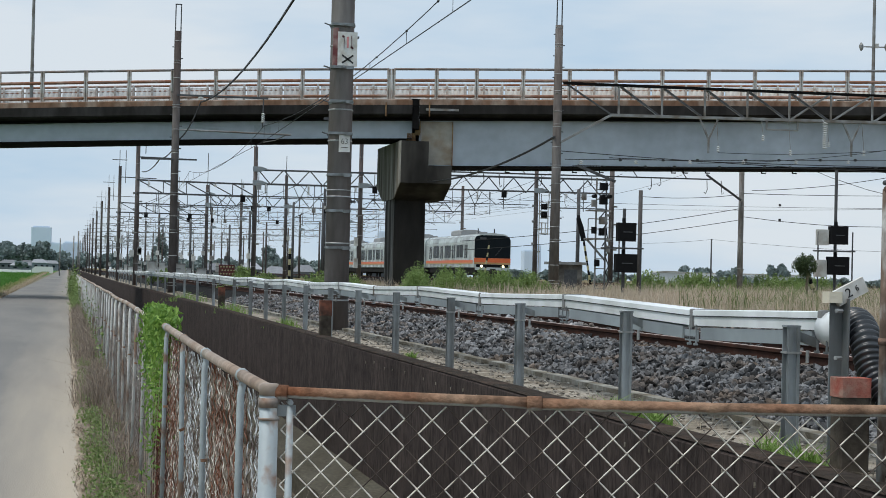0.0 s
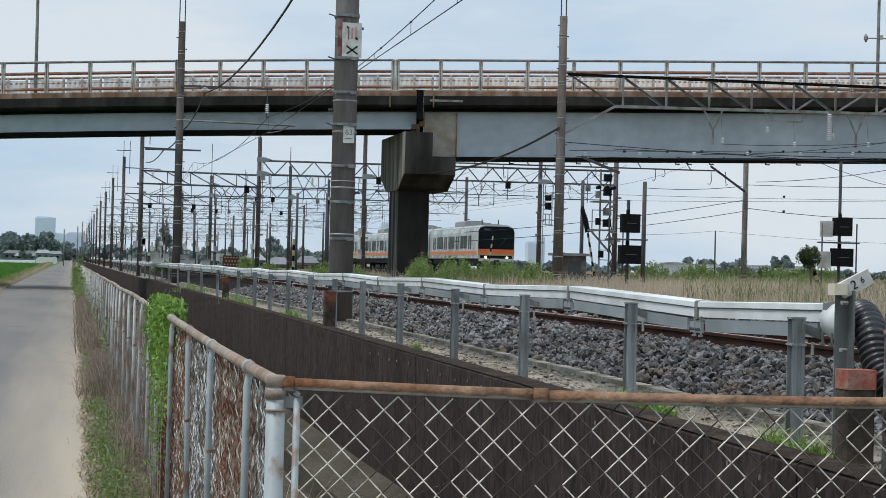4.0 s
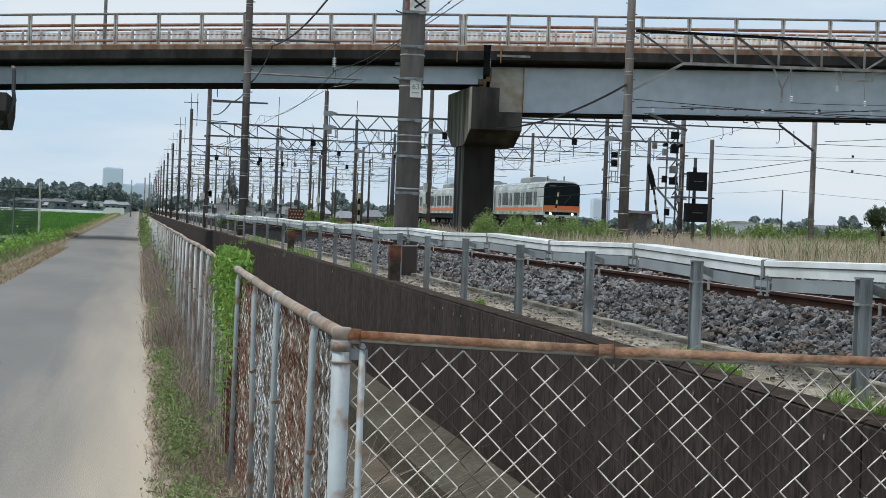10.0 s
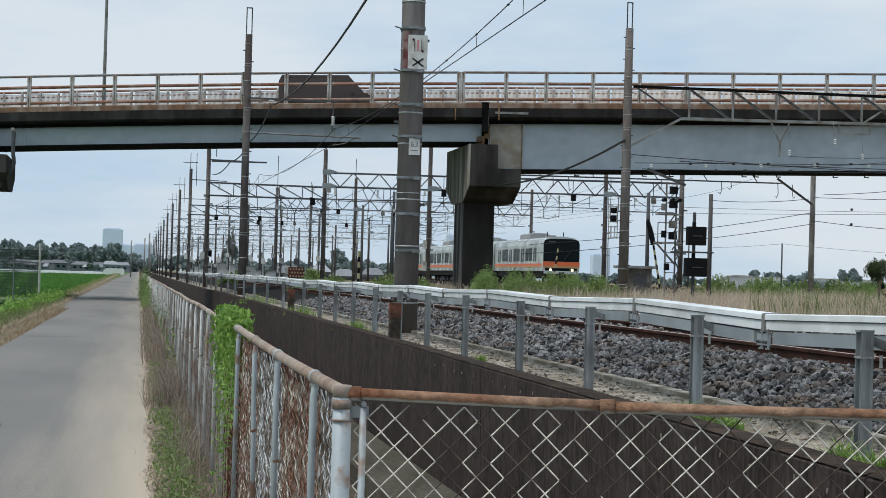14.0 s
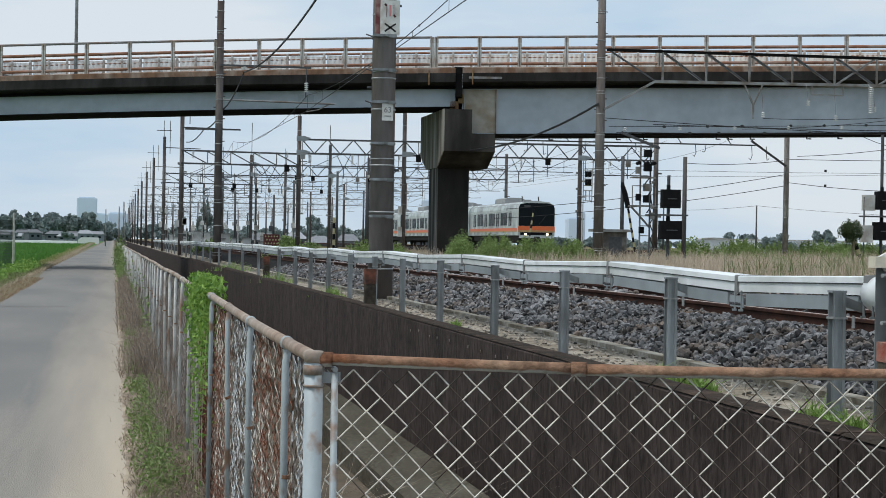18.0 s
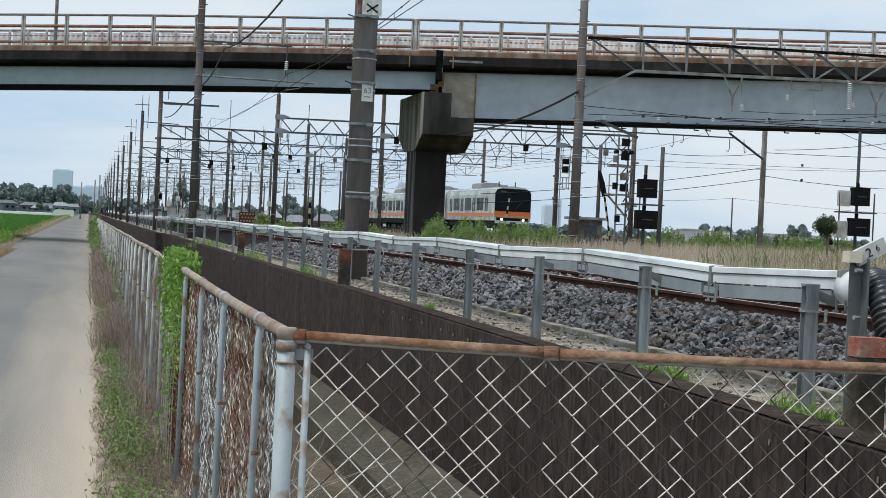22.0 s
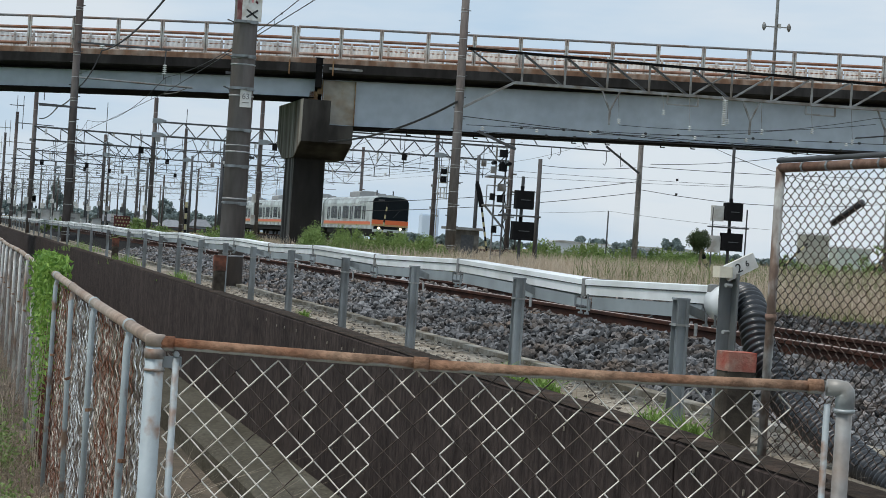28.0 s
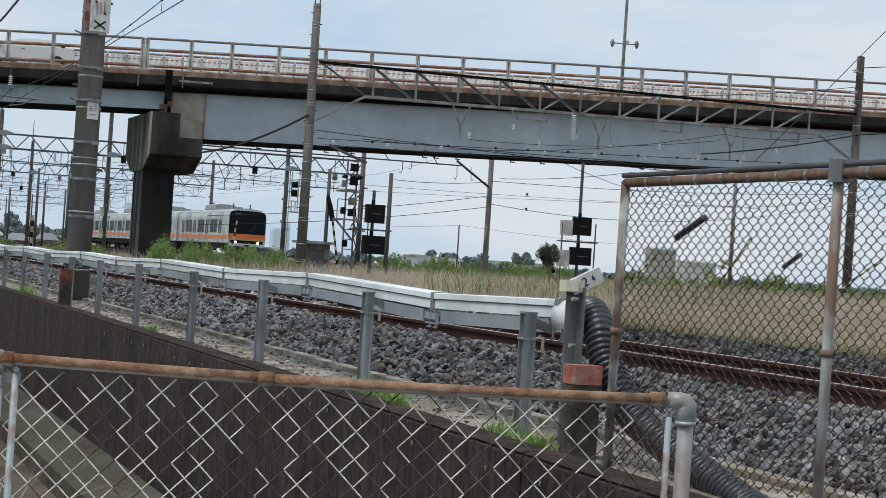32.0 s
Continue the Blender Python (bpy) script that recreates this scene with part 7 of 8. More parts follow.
def clump(name, label, spots, count, height, width, material, spread, category="weeds"):
    """A stand of tall weeds round each spot (x, y, z, spread factor)."""
    bs, hs = [], []
    for sx, sy, sz, f in spots:
        p = rng.normal(size=(count, 2)) * spread * f
        bs.append(np.stack([sx + p[:, 0], sy + p[:, 1], np.full(count, sz)], 1))
        hs.append(np.full(count, height * (0.75 + 0.35 * f)) * np.exp(-0.18 * (p ** 2).sum(1) / (spread * f) ** 2))
    return solo(name, blades(name, np.concatenate(bs), np.concatenate(hs), width, material, 0.55, 0.6), material, label, category, kind="stuff")


def leafy(name, label, spots, stems, height, leaf, material, spread, category="weeds"):
    """A stand of upright leafy weeds: thin stems with many small leaves, denser below, some shoots rising over the rest."""
    t = thing(name, label, category, (0, 0, 0), 0, "", "stuff")
    pts, bs, hs = [], [], []
    for sx, sy, sz, f in spots:
        p = rng.normal(size=(stems, 2)) * spread * f
        h = height * f * np.exp(-0.2 * (p ** 2).sum(1) / (spread * f) ** 2) * rng.uniform(0.55, 1.2, stems)
        bs.append(np.stack([sx + p[:, 0], sy + p[:, 1], np.full(stems, sz)], 1))
        hs.append(h)
        for c, hh in zip(bs[-1], h):
            m = int(34 * hh / height) + 8
            u = rng.uniform(0.08, 1.0, m)
            r = 0.07 * (1.1 - u)[:, None] + 0.015
            pts.append(c + np.concatenate([rng.normal(size=(m, 2)) * r, (u * hh)[:, None]], 1))
    part("stems", blades("stems", np.concatenate(bs), np.concatenate(hs), leaf * 0.3, material, 0.25, 0.2), material, t)["kind"] = "stuff"
    part("foliage", leaves("foliage", np.concatenate(pts), leaf, material, 0.1, 3.2), material, t)["kind"] = "stuff"
    return t


leafy("tall_weeds", "tall green weeds growing round the bridge pier", [(11.9 + 0.27 * i + 0.2 * math.sin(i * 2.1), 64 + 2.0 * math.sin(i * 1.3), 0.7, (0.78 if i < 7 else 0.66) + 0.14 * math.sin(i * 1.7)) for i in range(13)], 190, 1.3, 0.026, TALLWEED, 0.34)
leafy("tall_weeds", "tall green weeds in front of the train", [(15.6 + 0.24 * i, 66 + 1.6 * math.sin(i * 2.3), 0.72, 0.66 + 0.22 * math.sin(i * 1.1)) for i in range(7)], 170, 1.25, 0.026, TALLWEED, 0.34)
leafy("tall_weeds", "green weeds among the poles", [(7.5 + 1.3 * i, 80 + 5 * math.sin(i * 1.9), 0.75, 0.7) for i in range(5)], 110, 1.0, 0.035, TALLWEED, 0.7)
leafy("tall_weeds", "green bushy weeds in the dry field", [(20.5 + 0.75 * i + 0.5 * math.sin(i * 2.2), 55 + 4.0 * math.sin(i * 1.7), 0.75, 0.42 + 0.26 * math.sin(i * 2.9)) for i in range(12)], 110, 1.2, 0.025, TALLWEED, 0.36)
leafy("tall_weeds", "green bushy weeds in the dry field", [(26 + 4 * math.sin(i * 2.2) + i * 1.8, 75 + 3.0 * i, 1.0, 0.9) for i in range(9)], 130, 1.0, 0.04, TALLWEED, 0.8)
clump("kerb_weeds", "bright green weeds behind the wall top", [(3.78, 12.6, 0.5, 0.8), (3.85, 12.1, 0.5, 0.8), (3.8, 11.6, 0.5, 0.5), (3.8, 9.7, 0.5, 0.7), (3.78, 9.15, 0.5, 0.7), (3.82, 33.0, 0.5, 1.2), (3.8, 44.0, 0.5, 2.0), (3.82, 60.0, 0.5, 3.0), (3.8, 20.5, 0.5, 0.3)], 200, 0.24, 0.007, KERBWEED, 0.11)

# climbing vine over the fence: dense over the rail, thinner streamers down the netting
n = 4600
vy = rng.uniform(10.4, 12.2, n)
hang = rng.exponential(0.21, n) * (0.75 + 0.5 * np.sin(vy * 9.0))
vz = np.clip(1.22 - np.abs(hang), 0.1, None) + rng.normal(0, 0.02, n)
vx = FX + rng.normal(0, 0.03, n) - 0.02 * (1.22 - vz)
top = rng.uniform(0, 1, n) < 0.2
vz = np.where(top, 1.2 + rng.uniform(-0.06, 0.09, n), vz)
vx = np.where(top, FX + rng.uniform(-0.05, 0.09, n), vx)
vz = np.where(vx > FX + 0.05, vz - 0.5 * (vx - FX - 0.05), vz)
vine = thing("climbing_vine", "bright green climbing vine draped over the fence", "vine", (0, 0, 0))
part("foliage", leaves("foliage", np.stack([vx, vy, vz], 1), 0.016, VINE, 1.0, 2.8), VINE, vine)["kind"] = "stuff"
for k in range(6):
    y0 = 10.5 + 0.28 * k
    part("stem", Mesh().tube([(FX - 0.03, y0, 0.02), (FX - 0.03, y0 + 0.06, 0.5), (FX - 0.02, y0 - 0.04, 0.9), (FX + 0.01, y0 + 0.05, 1.18)], 0.0016, 5), TWIG, vine)
n = 7500
fy = 60 * (150 / 60) ** rng.uniform(0, 1, n)
far_hedge = np.stack([np.array([fence_x(t) for t in fy]) - np.abs(rng.normal(0, 0.14, n)), fy, np.abs(rng.normal(0.3, 0.42, n))], 1)
far_hedge = far_hedge[patch(far_hedge[:, 0], far_hedge[:, 1], 0.3, 5.5) > -0.18]
solo("fence_creeper", leaves("fence_creeper", far_hedge, 0.055, WEED, 0.3), WEED, "green creeper covering the far fence", "creeper", kind="stuff")
# brushy dead weeds that lean out over the lane edge
n = 6500
y = 20 * (66 / 20) ** rng.uniform(0, 1, n)
x = FX - 0.06 - np.clip(np.abs(rng.normal(0, 0.16, n)), 0, 0.38)
keep = patch(x, y, 0.45, 4.4) > -0.25
x, y = x[keep], y[keep]
solo("dead_brush", blades("dead_brush", np.stack([x, y, 0.0 * x], 1), 0.8 * np.exp(-2.2 * (FX - x)) * rng.uniform(0.5, 1.1, len(x)), 0.0028 + 0.00004 * y, BRUSH, 0.7, 0.8), BRUSH, "grey-brown dead brush leaning from the fence over the lane edge", "dead weeds", kind="stuff")

# dead stalks and weeds of the verge: a low brown thatch, taller stems further on, green tufts between
n = 10500
y = 4.0 * (30 / 4.0) ** (rng.uniform(0, 1, n) ** 0.9)
x = FX + 0.02 - np.abs(rng.normal(0, 0.12, n)) * (1 + 0.3 * np.sin(y * 1.3))
keep = patch(x * 3, y * 2.2, 0.6, 1.7) > -0.3
x, y = x[keep], y[keep]
solo("dead_thatch", blades("dead_thatch", np.stack([x, y, 0.015 + rng.uniform(0, 0.05, len(x))], 1), (0.04 + 0.045 * np.abs(np.sin(y * 0.9 + 0.8))) * rng.uniform(0.5, 1.5, len(x)), 0.0026, THATCH, 1.8, 0.9), THATCH, "low tangle of dead brown stems at the fence foot", "dead weeds", kind="stuff")
n = 420
y = 4.2 * (22 / 4.2) ** rng.uniform(0, 1, n)
x = FX - 0.02 - np.abs(rng.normal(0, 0.08, n))
solo("dead_stalks", blades("dead_stalks", np.stack([x, y, 0.02 + 0 * x], 1), 0.17 * rng.uniform(0.3, 1.2, n), 0.0018, BRUSH, 1.7, 0.9), BRUSH, "tangle of dead brown stalks at the fence foot", "dead weeds", kind="stuff")
n = 1100
y = 9.5 * (42 / 9.5) ** rng.uniform(0, 1, n)
x = FX - 0.04 - np.abs(rng.normal(0, 0.09, n))
keep = (np.sin(y * 0.42 + 0.6) > -0.2) & (y > 12.5)
solo("dead_stalks", blades("dead_stalks", np.stack([x, y, 0.02 + 0 * x], 1)[keep], 0.44 * rng.uniform(0.3, 1.2, int(keep.sum())), 0.003, BRUSH, 1.2, 0.8), BRUSH, "tall dead brown stalks against the fence", "dead weeds", kind="stuff")
n = 16000
y = 4.4 * (60 / 4.4) ** (rng.uniform(0, 1, n) ** 0.9)
x = np.clip(0.33 + rng.normal(0, 0.08, n), 0.17, 0.5) - 0.03 * np.sin(y * 2.1)
keep = patch(x * 2, y * 2.0, 0.6, 8.2) + 0.1 * ((y > 10) & (y < 21)) > 0.0
lv = np.stack([x, y, 0.02 + np.abs(rng.normal(0, 0.04, n))], 1)[keep]
solo("verge_weeds", leaves("verge_weeds", lv, 0.0165, WEED, -0.2, 2.0), WEED, "low green weeds along the lane edge", "weeds", kind="stuff")
n = 7000
y = 4.4 * (60 / 4.4) ** (rng.uniform(0, 1, n) ** 0.9)
x = np.clip(0.34 + rng.normal(0, 0.09, n), 0.17, 0.52)
keep = patch(x * 2, y * 2.0, 0.5, 2.2) + 0.1 * ((y > 10) & (y < 21)) > 0.02
solo("verge_grass", blades("verge_grass", np.stack([x, y, 0 * x + 0.01], 1)[keep], 0.085, 0.0024, GRASSG, 1.3, 0.8), GRASSG, "short verge grass between lane and fence", "grass", kind="stuff")
n = 900
y = rng.uniform(4.3, 9.5, n)
x = FX - 0.02 - np.abs(rng.normal(0, 0.1, n))
solo("dry_tuft", blades("dry_tuft", np.stack([x, y, 0 * x + 0.02], 1), 0.13, 0.0025, GRASSD, 1.5, 0.8), GRASSD, "pale dry grass tufts at the fence foot", "grass", kind="stuff")
# small dark tufts and crumbs straying over the sand
n = 2600
y = 4.2 * (40 / 4.2) ** rng.uniform(0, 1, n)
x = 0.2 - np.abs(rng.normal(0, 0.06, n))
keep = patch(x * 4, y * 3.0, 0.9, 4.9) > 0.22
solo("stray_tufts", blades("stray_tufts", np.stack([x, y, 0.016 + 0 * x], 1)[keep], 0.035, 0.003, THATCH, 2.0, 0.9), THATCH, "small dark dead tufts straying over the sandy lane edge", "grass", kind="stuff")
# dead stalks in the drain behind the front fence
n = 560
x, y = 0.75 + np.abs(rng.normal(0, 0.2, n)), rng.uniform(5.4, 9.0, n)
solo("drain_stalks", blades("drain_stalks", np.stack([x, y, -0.25 - (x - 0.75) * 1.5], 1), 1.05, 0.0032, TWIG, 0.7, 0.7), TWIG, "dead grass stalks hanging over the drain", "dead weeds", kind="stuff")
# left verge of the lane
n = 6000
y = 36 * (95 / 36) ** rng.uniform(0, 1, n)
x = -3.05 - np.abs(rng.normal(0, 0.45, n))
solo("lane_verge_grass", blades("lane_verge_grass", np.stack([x, y, -0.05 + 0 * x], 1), 0.26, 0.014, GRASSG, 0.6, 0.5), GRASSG, "green grass on the far verge of the lane", "grass", kind="stuff")
n = 9000
y = 24 * (420 / 24) ** rng.uniform(0, 1, n)
x = -2.95 - np.abs(rng.normal(0, 0.22, n)) - 0.0045 * np.clip(y - 90, 0, None)
solo("lane_verge_straw", blades("lane_verge_straw", np.stack([x, y, -0.02 + 0 * x], 1), 0.15 + 0.0006 * y, 0.012 + 0.0001 * y, GRASSD, 0.8, 0.5), GRASSD, "brown dry grass along the lane edge", "grass", kind="stuff")
n = 7000
y = rng.uniform(60, 90, n)
x = -3.3 - np.abs(rng.normal(0, 0.6, n))
keep = patch(x * 2, y, 0.35, 6.3) > -0.15
x, y, n = x[keep], y[keep], int(keep.sum())
solo("lane_weeds", leaves("lane_weeds", np.stack([x, y, np.abs(rng.normal(0, 0.2, n)) - 0.05], 1), 0.065, VINE, 0.0), VINE, "leafy green weeds on the corner of the lane", "weeds", kind="stuff")
n = 26000
y = 99 * (640 / 99) ** rng.uniform(0, 1, n)
x = -3.9 - 0.0036 * y - 0.16 * y * rng.uniform(0, 1, n) ** 1.1
solo("rice_plants", blades("rice_plants", np.stack([x, y, -0.3 + 0 * x], 1), 0.34, 0.02 + 0.0003 * y, RICE, 0.4, 0.3), RICE, "rows of young green rice plants", "rice", kind="stuff")


# ---- trees and distance ----
def woods(name, label, spots, per, leaf, material=TREE):
    """Far woods: crowns of loose leaf clumps over tapered trunks, uneven and full of gaps."""
    pts = []
    for sx, sy, sz, rad, h in spots:
        k = rng.normal(size=(9, 3)) * np.array([rad * 0.55, rad * 0.55, h * 0.14]) + np.array([0, 0, h * 0.62])
        for c in k:
            q = rng.normal(size=(per // 9, 3))
            q /= np.linalg.norm(q, axis=1)[:, None]
            pts.append(np.array([sx, sy, sz]) + c + q * (rng.uniform(0.5, 1.0, (per // 9, 1)) * np.array([rad * 0.42, rad * 0.42, h * 0.2])))
    t = thing(name, label, "trees", (0, 0, 0), 0, "", "stuff")
    part("crown", leaves("crown", np.concatenate(pts), leaf, material, 0.0, 1.2), material, t)["kind"] = "stuff"
    tr = Mesh()
    for sx, sy, sz, rad, h in spots:
        tr.tube([(sx, sy, sz - 1.0), (sx + 0.1, sy, sz + h * 0.35), (sx, sy, sz + h * 0.75)], [0.035 * h, 0.025 * h, 0.008 * h], 6)
    part("trunks", tr, SOIL, t)["kind"] = "stuff"
    return t


rt = random.Random(3)
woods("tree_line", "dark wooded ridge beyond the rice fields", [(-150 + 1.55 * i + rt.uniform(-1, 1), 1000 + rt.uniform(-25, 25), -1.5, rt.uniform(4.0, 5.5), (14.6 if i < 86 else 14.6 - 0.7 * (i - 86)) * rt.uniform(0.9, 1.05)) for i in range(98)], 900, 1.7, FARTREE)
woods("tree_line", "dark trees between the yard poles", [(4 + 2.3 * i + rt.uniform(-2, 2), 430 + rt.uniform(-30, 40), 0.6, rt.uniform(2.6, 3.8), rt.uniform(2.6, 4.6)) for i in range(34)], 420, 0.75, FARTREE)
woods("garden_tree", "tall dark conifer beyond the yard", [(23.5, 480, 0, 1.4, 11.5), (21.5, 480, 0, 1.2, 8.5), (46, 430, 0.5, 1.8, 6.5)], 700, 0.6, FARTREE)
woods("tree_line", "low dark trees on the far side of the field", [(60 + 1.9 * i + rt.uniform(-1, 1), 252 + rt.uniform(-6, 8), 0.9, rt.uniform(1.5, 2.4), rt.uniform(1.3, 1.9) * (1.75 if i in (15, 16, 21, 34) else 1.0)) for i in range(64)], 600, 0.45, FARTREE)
woods("shrub", "dark green shrub standing by the signal", [(24.7, 60.0, 1.42, 0.3, 1.15), (24.73, 60.02, 1.36, 0.28, 1.2), (24.68, 59.98, 1.45, 0.3, 1.1)], 2600, 0.034, SHRUB)
woods("hedge", "bright green hedge behind the track fence", [(31 + 0.9 * i + rt.uniform(-0.3, 0.3), 66 + rt.uniform(-1, 1), 0.6, 0.6, 1.25 + rt.uniform(-0.2, 0.25)) for i in range(24)], 600, 0.09, WEED)


def house(x, y, w, d, h, wall, roof, rz=0.0):
    ho = thing("house", "small pale house with a grey tiled roof among the trees", "house", (x, y, 0), rz, "far houses")
    part("house_wall", Mesh().box((0, 0, h / 2 - 0.4), (w, d, h + 0.8)), wall, ho)
    part("house_roof", Mesh().add([(-w / 2 - 0.4, -d / 2 - 0.5, h), (w / 2 + 0.4, -d / 2 - 0.5, h), (w / 2 + 0.4, d / 2 + 0.5, h), (-w / 2 - 0.4, d / 2 + 0.5, h), (-w / 2 + 0.8, 0, h + 1.5), (w / 2 - 0.8, 0, h + 1.5)],
                                  [(0, 1, 5, 4), (2, 3, 4, 5), (1, 2, 5), (3, 0, 4), (3, 2, 1, 0)]), roof, ho, "grey tiled hip roof")
    for k in range(2):
        part("window", Mesh().box((-w * 0.22 + k * w * 0.44, -d / 2 - 0.01, h * 0.55), (w * 0.2, 0.04, h * 0.3)), TRAINGLASS, ho)


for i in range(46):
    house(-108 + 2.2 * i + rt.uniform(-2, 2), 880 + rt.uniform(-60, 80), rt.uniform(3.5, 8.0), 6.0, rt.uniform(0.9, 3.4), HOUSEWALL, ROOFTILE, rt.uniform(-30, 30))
for i in range(10):
    house(30 + 7.0 * i + rt.uniform(-2, 2), 405 + rt.uniform(-20, 30), rt.uniform(3.0, 6.0), 5.0, rt.uniform(1.2, 2.2), HOUSEWALL, ROOFTILE, rt.uniform(-25, 25))
for x_, y_, w_, h_, lab in ((72.6, 220.0, 3.8, 1.75, "pale grey curved-roof shed beyond the field"), (86.9, 180.0, 2.7, 4.0, "tall buff concrete shed beyond the field"), (90.2, 178.0, 3.7, 2.85, "pale green warehouse beyond the field"),
                            (128.0, 330.0, 14.0, 2.4, "long low pale shed beyond the field"), (112.0, 300.0, 9.0, 2.2, "long low pale shed beyond the field"), (84.0, 246.0, 7.0, 1.9, "long low pale shed beyond the field"), (97.0, 248.0, 5.0, 1.6, "small pale shed beyond the field")):
    sh = thing("warehouse", lab, "warehouse", (x_, y_, 0.8), 0, "far sheds")
    part("shed_wall", Mesh().box((0, 0, h_ / 2 - 0.2), (w_, 2, h_ + 0.4)), PALEGREEN if "green" in lab else BUFFWALL if "tall" in lab else PALEWALL, sh)
    part("shed_roof", Mesh().extrude([(-w_ / 2 - 0.15, h_)] + [(-w_ / 2 * math.cos(a * 0.314), h_ + 0.28 * math.sin(a * 0.314)) for a in range(11)] + [(w_ / 2 + 0.15, h_)], [lambda a, b, y=y: (a, y, b) for y in (-1.1, 1.1)]) if "curved" in lab else Mesh().box((0, 0, h_ + 0.06), (w_ + 0.12, 2.2, 0.16)), BOXGREY, sh)
solo("field_sheet", Mesh().extrude([(-0.5, -0.4), (-0.4, 0.55), (0.4, 0.62), (0.5, -0.4)], [lambda a, b, x=x: (x, 520 + a, b - 0.1) for x in (-130, -70, -30, -9.6)]), TARP, "long white plastic sheet tunnel along the paddy", "sheet tunnel")
solo("parked_van", Mesh().extrude([(-1.7, 0.0), (-1.7, 1.0), (-1.2, 1.75), (1.6, 1.75), (1.7, 0.9), (1.7, 0.0)], [lambda a, b, y=y: (-6.5 + a * 1.65, 512 + y, b - 0.2) for y in (-0.8, 0.8)]), CARWHITE, "long white van parked at the lane's end", "van")
for x_, y_, w_, h_, z_, mt, lab in ((-34.5, 2500, 26.5, 53, 0, FARTOWER, "hazy blue tower block on the horizon"), (-16.5, 2500, 19, 32, 0, FARBLOCK, "hazy pale block on the horizon"), (6, 2520, 26, 34, 0, FARBLOCK, "hazy pale block on the horizon"),
                                   (370, 2200, 15, 52, 0, FARBLOCK, "hazy pale tower beyond the yard"), (548, 2200, 14, 34, 0, FARBLOCK, "hazy pale tower behind the train"), (566, 2230, 9, 42, 0, FARTOWER, "hazy pale tower behind the train"), (348, 2210, 12, 40, 0, FARBLOCK, "hazy pale block beyond the yard")):
    tw = thing("tower_block", lab, "building", (x_, y_, z_), 0, "far towers")
    part("tower_body", Mesh().box((0, 0, h_ / 2 - 1), (w_, 14, h_ + 2), 0, 1.0), mt, tw)
    part("tower_crown", Mesh().box((0, 0, h_ + 0.8), (w_ * 0.8, 10, 1.6)), mt, tw)

# lane-side mesh fence under the bridge
mf = thing("mesh_fence", "tall grey-green mesh fence with white posts beside the paddy", "fence", (-5.2, 101.7, -0.1))
for k in range(8):
    part("post", Mesh().tube([(-1.35 * k, 0, -0.2), (-1.35 * k, 0, 2.85 if k == 0 else 2.5)], 0.06 if k == 0 else 0.04, 8), WHITEPLATE if k == 0 else GALV, mf)
net = Mesh()
for k in range(200):
    net.beam((-0.05 * k, 0.02, 0.05), (-0.05 * k, 0.02, 2.45), 0.022, 0.022)
for z in [0.05 + 0.16 * i for i in range(16)]:
    net.beam((0, 0.0, z), (-9.45, 0.0, z), 0.035, 0.035)
part("mesh_screen", net, GREENMESH, mf)["kind"] = "stuff"
# more thin lane poles in the distance
for x_, y_ in ((-1.3, 330), (0.9, 300), (1.4, 260), (2.2, 350)):
    pole(x_, y_, 0, 6.5, 0.12, 0.1, "thin grey utility pole at the lane's end", 0, "lane poles", STEELGREY, "utility_pole")

# trees and bushes among the far houses
woods("garden_tree", "dark garden trees between the far houses", [(-105 + 3.1 * i + rt.uniform(-1.5, 1.5), 890 + rt.uniform(-60, 60), -0.5, rt.uniform(1.8, 3.2), rt.uniform(3.0, 7.0)) for i in range(0, 32, 3)], 420, 0.9, FARTREE)
# bushes along the yard's edge
woods("yard_bush", "green bushes between the yard poles", [(5.5 + 1.1 * i + rt.uniform(-0.4, 0.4), 118 + 14 * (i % 5) + rt.uniform(-4, 4), 0.4, rt.uniform(0.5, 0.9), rt.uniform(0.8, 1.6)) for i in range(12)], 420, 0.14, WEED)
# litter of dry stems and grit over the lane's edge
n = 2600
y = 4.0 * (60 / 4.0) ** rng.uniform(0, 1, n)
x = 0.24 - np.abs(rng.normal(0, 0.05, n)) * (1 + 0.5 * np.sin(y * 1.9))
keep = patch(x * 2, y * 2.0, 0.5, 7.7) > -0.1
solo("edge_litter", blades("edge_litter", np.stack([x, y, 0.012 + 0 * x], 1)[keep], 0.03, 0.0025, TWIG, 2.6, 0.9), TWIG, "dry stem litter strewn over the lane edge", "litter", kind="stuff")

# brown dry growth on the near corner of the lane's far side
n = 3200
y = rng.uniform(30, 68, n)
x = -2.42 - np.abs(rng.normal(0, 0.34, n))
solo("dry_growth", blades("dry_growth", np.stack([x, y, -0.03 + 0 * x], 1), 0.13, 0.009, GRASSBROWN, 0.9, 0.6), GRASSBROWN, "reddish brown dry growth on the lane's far verge", "grass", kind="stuff")

# broad-leaved weeds in tufts at the fence foot
tuft = []
for k in range(40):
    ty = 5.6 * (23 / 5.6) ** rng.uniform(0, 1)
    tx = rng.uniform(0.21, 0.42)
    m_ = int(rng.integers(50, 120))
    q = rng.normal(size=(m_, 3)) * np.array([0.06, 0.16, 0.0])
    tuft.append(np.stack([tx + q[:, 0], ty + q[:, 1], 0.03 + np.abs(rng.normal(0, 0.055, m_))], 1))
solo("broadleaf_weeds", leaves("broadleaf_weeds", np.concatenate(tuft), 0.0135, WEED, -0.4, 2.2), WEED, "broad-leaved green weeds in tufts at the fence foot", "weeds", kind="stuff")

# low trodden grass where the verge meets the lane, reddish grass edge of the paddy
n = 4200
y = 4.0 * (50 / 4.0) ** rng.uniform(0, 1, n)
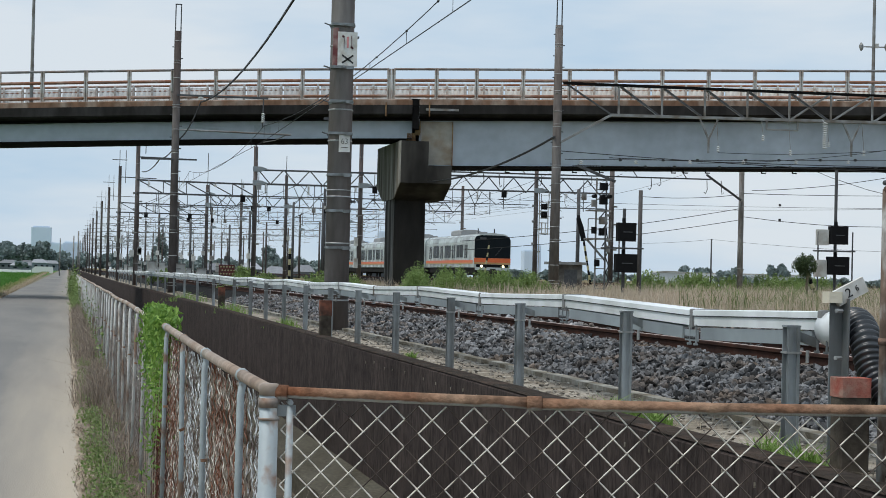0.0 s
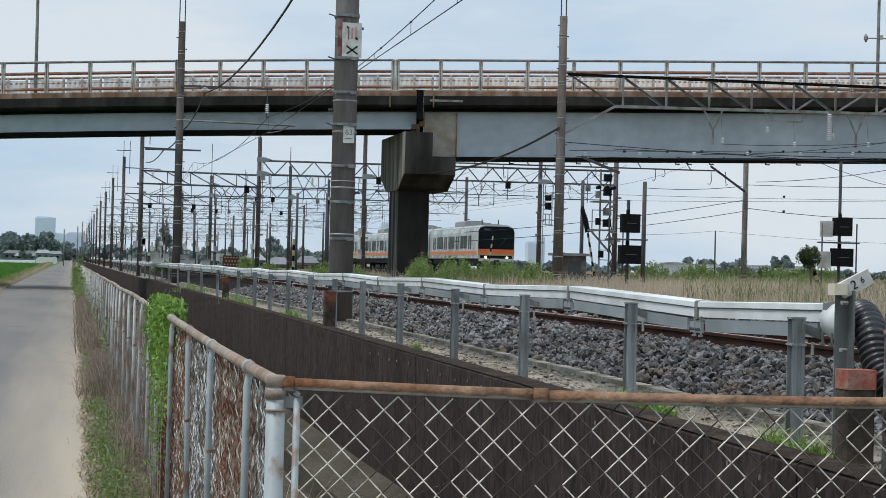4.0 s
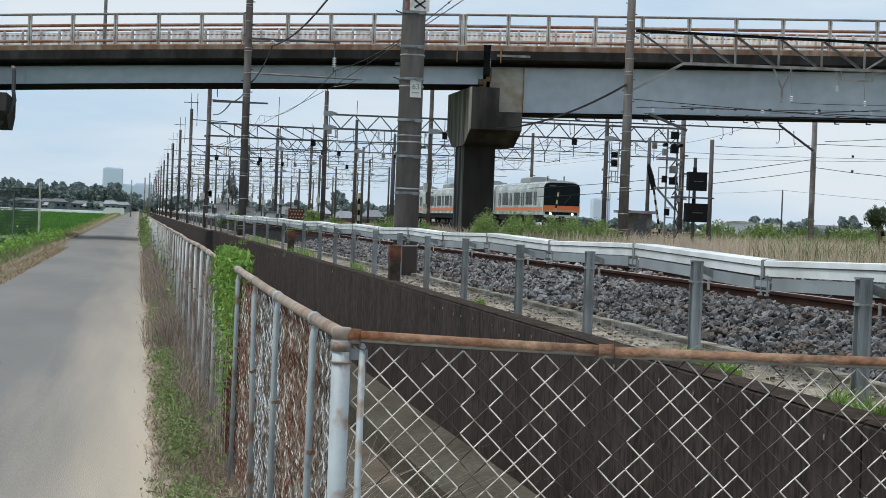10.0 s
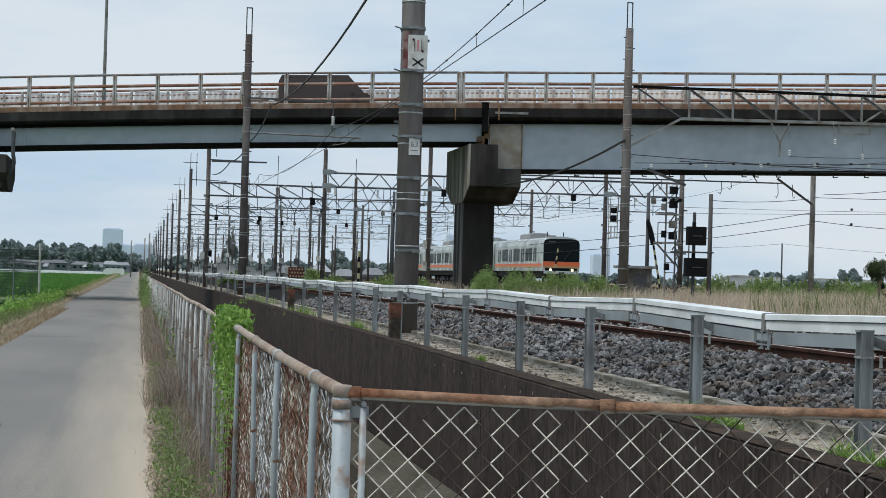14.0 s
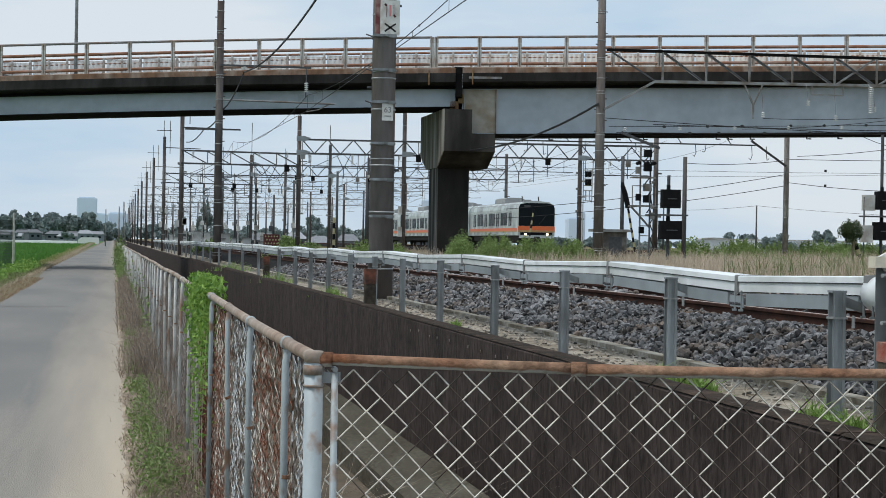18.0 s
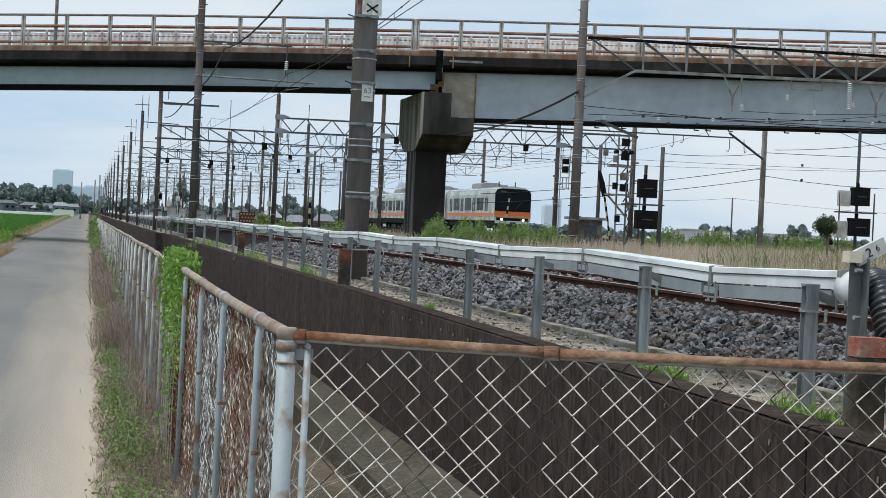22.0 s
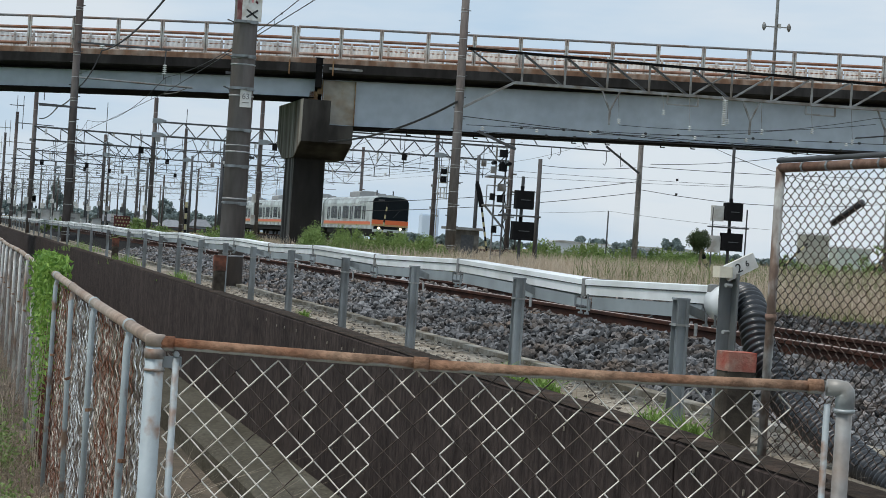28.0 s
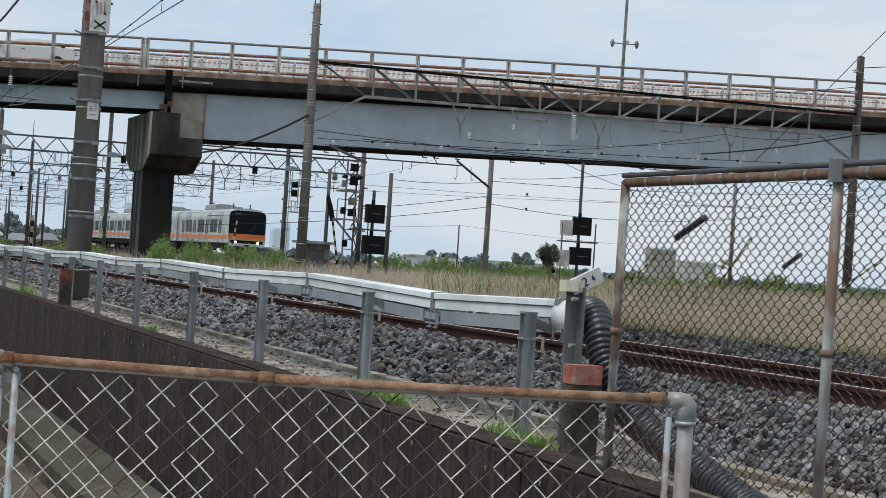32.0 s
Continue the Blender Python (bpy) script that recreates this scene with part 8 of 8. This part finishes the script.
x = 0.19 + rng.normal(0, 0.04, n) + 0.03 * np.sin(y * 1.7)
keep = patch(x * 2, y * 2.0, 0.5, 3.3) > -0.05
solo("trodden_grass", blades("trodden_grass", np.stack([x, y, 0.012 + 0 * x], 1)[keep], 0.045, 0.0024, BRUSH, 2.2, 0.9), BRUSH, "flattened dead grass on the soil beside the lane", "grass", kind="stuff")
n = 5000
y = 92 * (560 / 92) ** rng.uniform(0, 1, n)
x = -2.95 - 0.0036 * y - np.abs(rng.normal(0, 0.3, n)) * (1 + y / 300)
solo("paddy_edge_grass", blades("paddy_edge_grass", np.stack([x, y, -0.1 + 0 * x], 1), 0.24 + 0.0004 * y, 0.014 + 0.0002 * y, EDGEGRASS, 0.7, 0.5), EDGEGRASS, "yellow-green grass edging the paddy", "grass", kind="stuff")

# scattered creeper and brush patches on the mid stretch of the lane fence
n = 2600
fy = 17 * (62 / 17) ** rng.uniform(0, 1, n)
keep = np.array([noise.noise((0.0, t * 0.55, 9.1)) for t in fy]) > 0.12
fy = fy[keep]
pts = np.stack([np.array([fence_x(t) for t in fy]) - 0.02 - np.abs(rng.normal(0, 0.035, len(fy))), fy, np.abs(rng.normal(0.0, 0.38, len(fy)))], 1)
solo("fence_creeper", leaves("fence_creeper", pts, 0.03, WEED, 0.4, 2.0), WEED, "thin green creeper patches on the lane fence", "creeper", kind="stuff")
# pale stems and stones on the path behind the wall
n = 900
y = 7.0 * (40 / 7.0) ** rng.uniform(0, 1, n)
x = rng.uniform(3.74, 4.65, n)
keep = patch(x * 2, y, 0.7, 5.1) > 0.0
solo("path_stems", blades("path_stems", np.stack([x, y, 0.5 + 0 * x], 1)[keep], 0.12, 0.0025, TWIG, 1.6, 0.8), TWIG, "dry stems lying on the path behind the wall", "dead weeds", kind="stuff")


# ---- what moves ----
def on_bridge(x, y=5.6, turn=0.0):
    """A pose on the bridge's carriageway, x metres along it from the joint."""
    a = radians(BA)
    return pose(BX + x * math.cos(a) - y * math.sin(a), BY + x * math.sin(a) + y * math.cos(a), top_z(x) - 1.42, 0, -1.3 if turn == 0 else 1.3, BA + turn)


def motions():
    walk(train, [(0, pose(TX, TY, TZ)), (28.2, pose(TX, TY, TZ)), (29.0, pose(TX, TY - 0.1, TZ)), (30.0, pose(TX, TY - 0.5, TZ)), (31.0, pose(TX, TY - 1.2, TZ)), (32.0, pose(TX, TY - 2.2, TZ))])
    for ob, tm, x_at, v, y, turn in ((car_a, 14.0, -7.67, 14.4, 5.6, 0.0), (car_b, 19.0, -8.74, 14.8, 5.6, 0.0), (car_c, 31.0, 7.0, -13.5, 2.5, 180.0)):
        rows = [(0, on_bridge(x_at - 4.0 * v, y, turn))]
        for d in (-3.8, -2, -1, 0, 1, 2, 3.4, 4.6):
            if 0 < tm + d <= 32.0:
                rows.append((tm + d, on_bridge(x_at + d * v, y, turn)))
        if rows[-1][0] < 32.0:
            rows.append((32.0, on_bridge(x_at + 4.62 * v, y, turn)))
        walk(ob, rows)


motions()
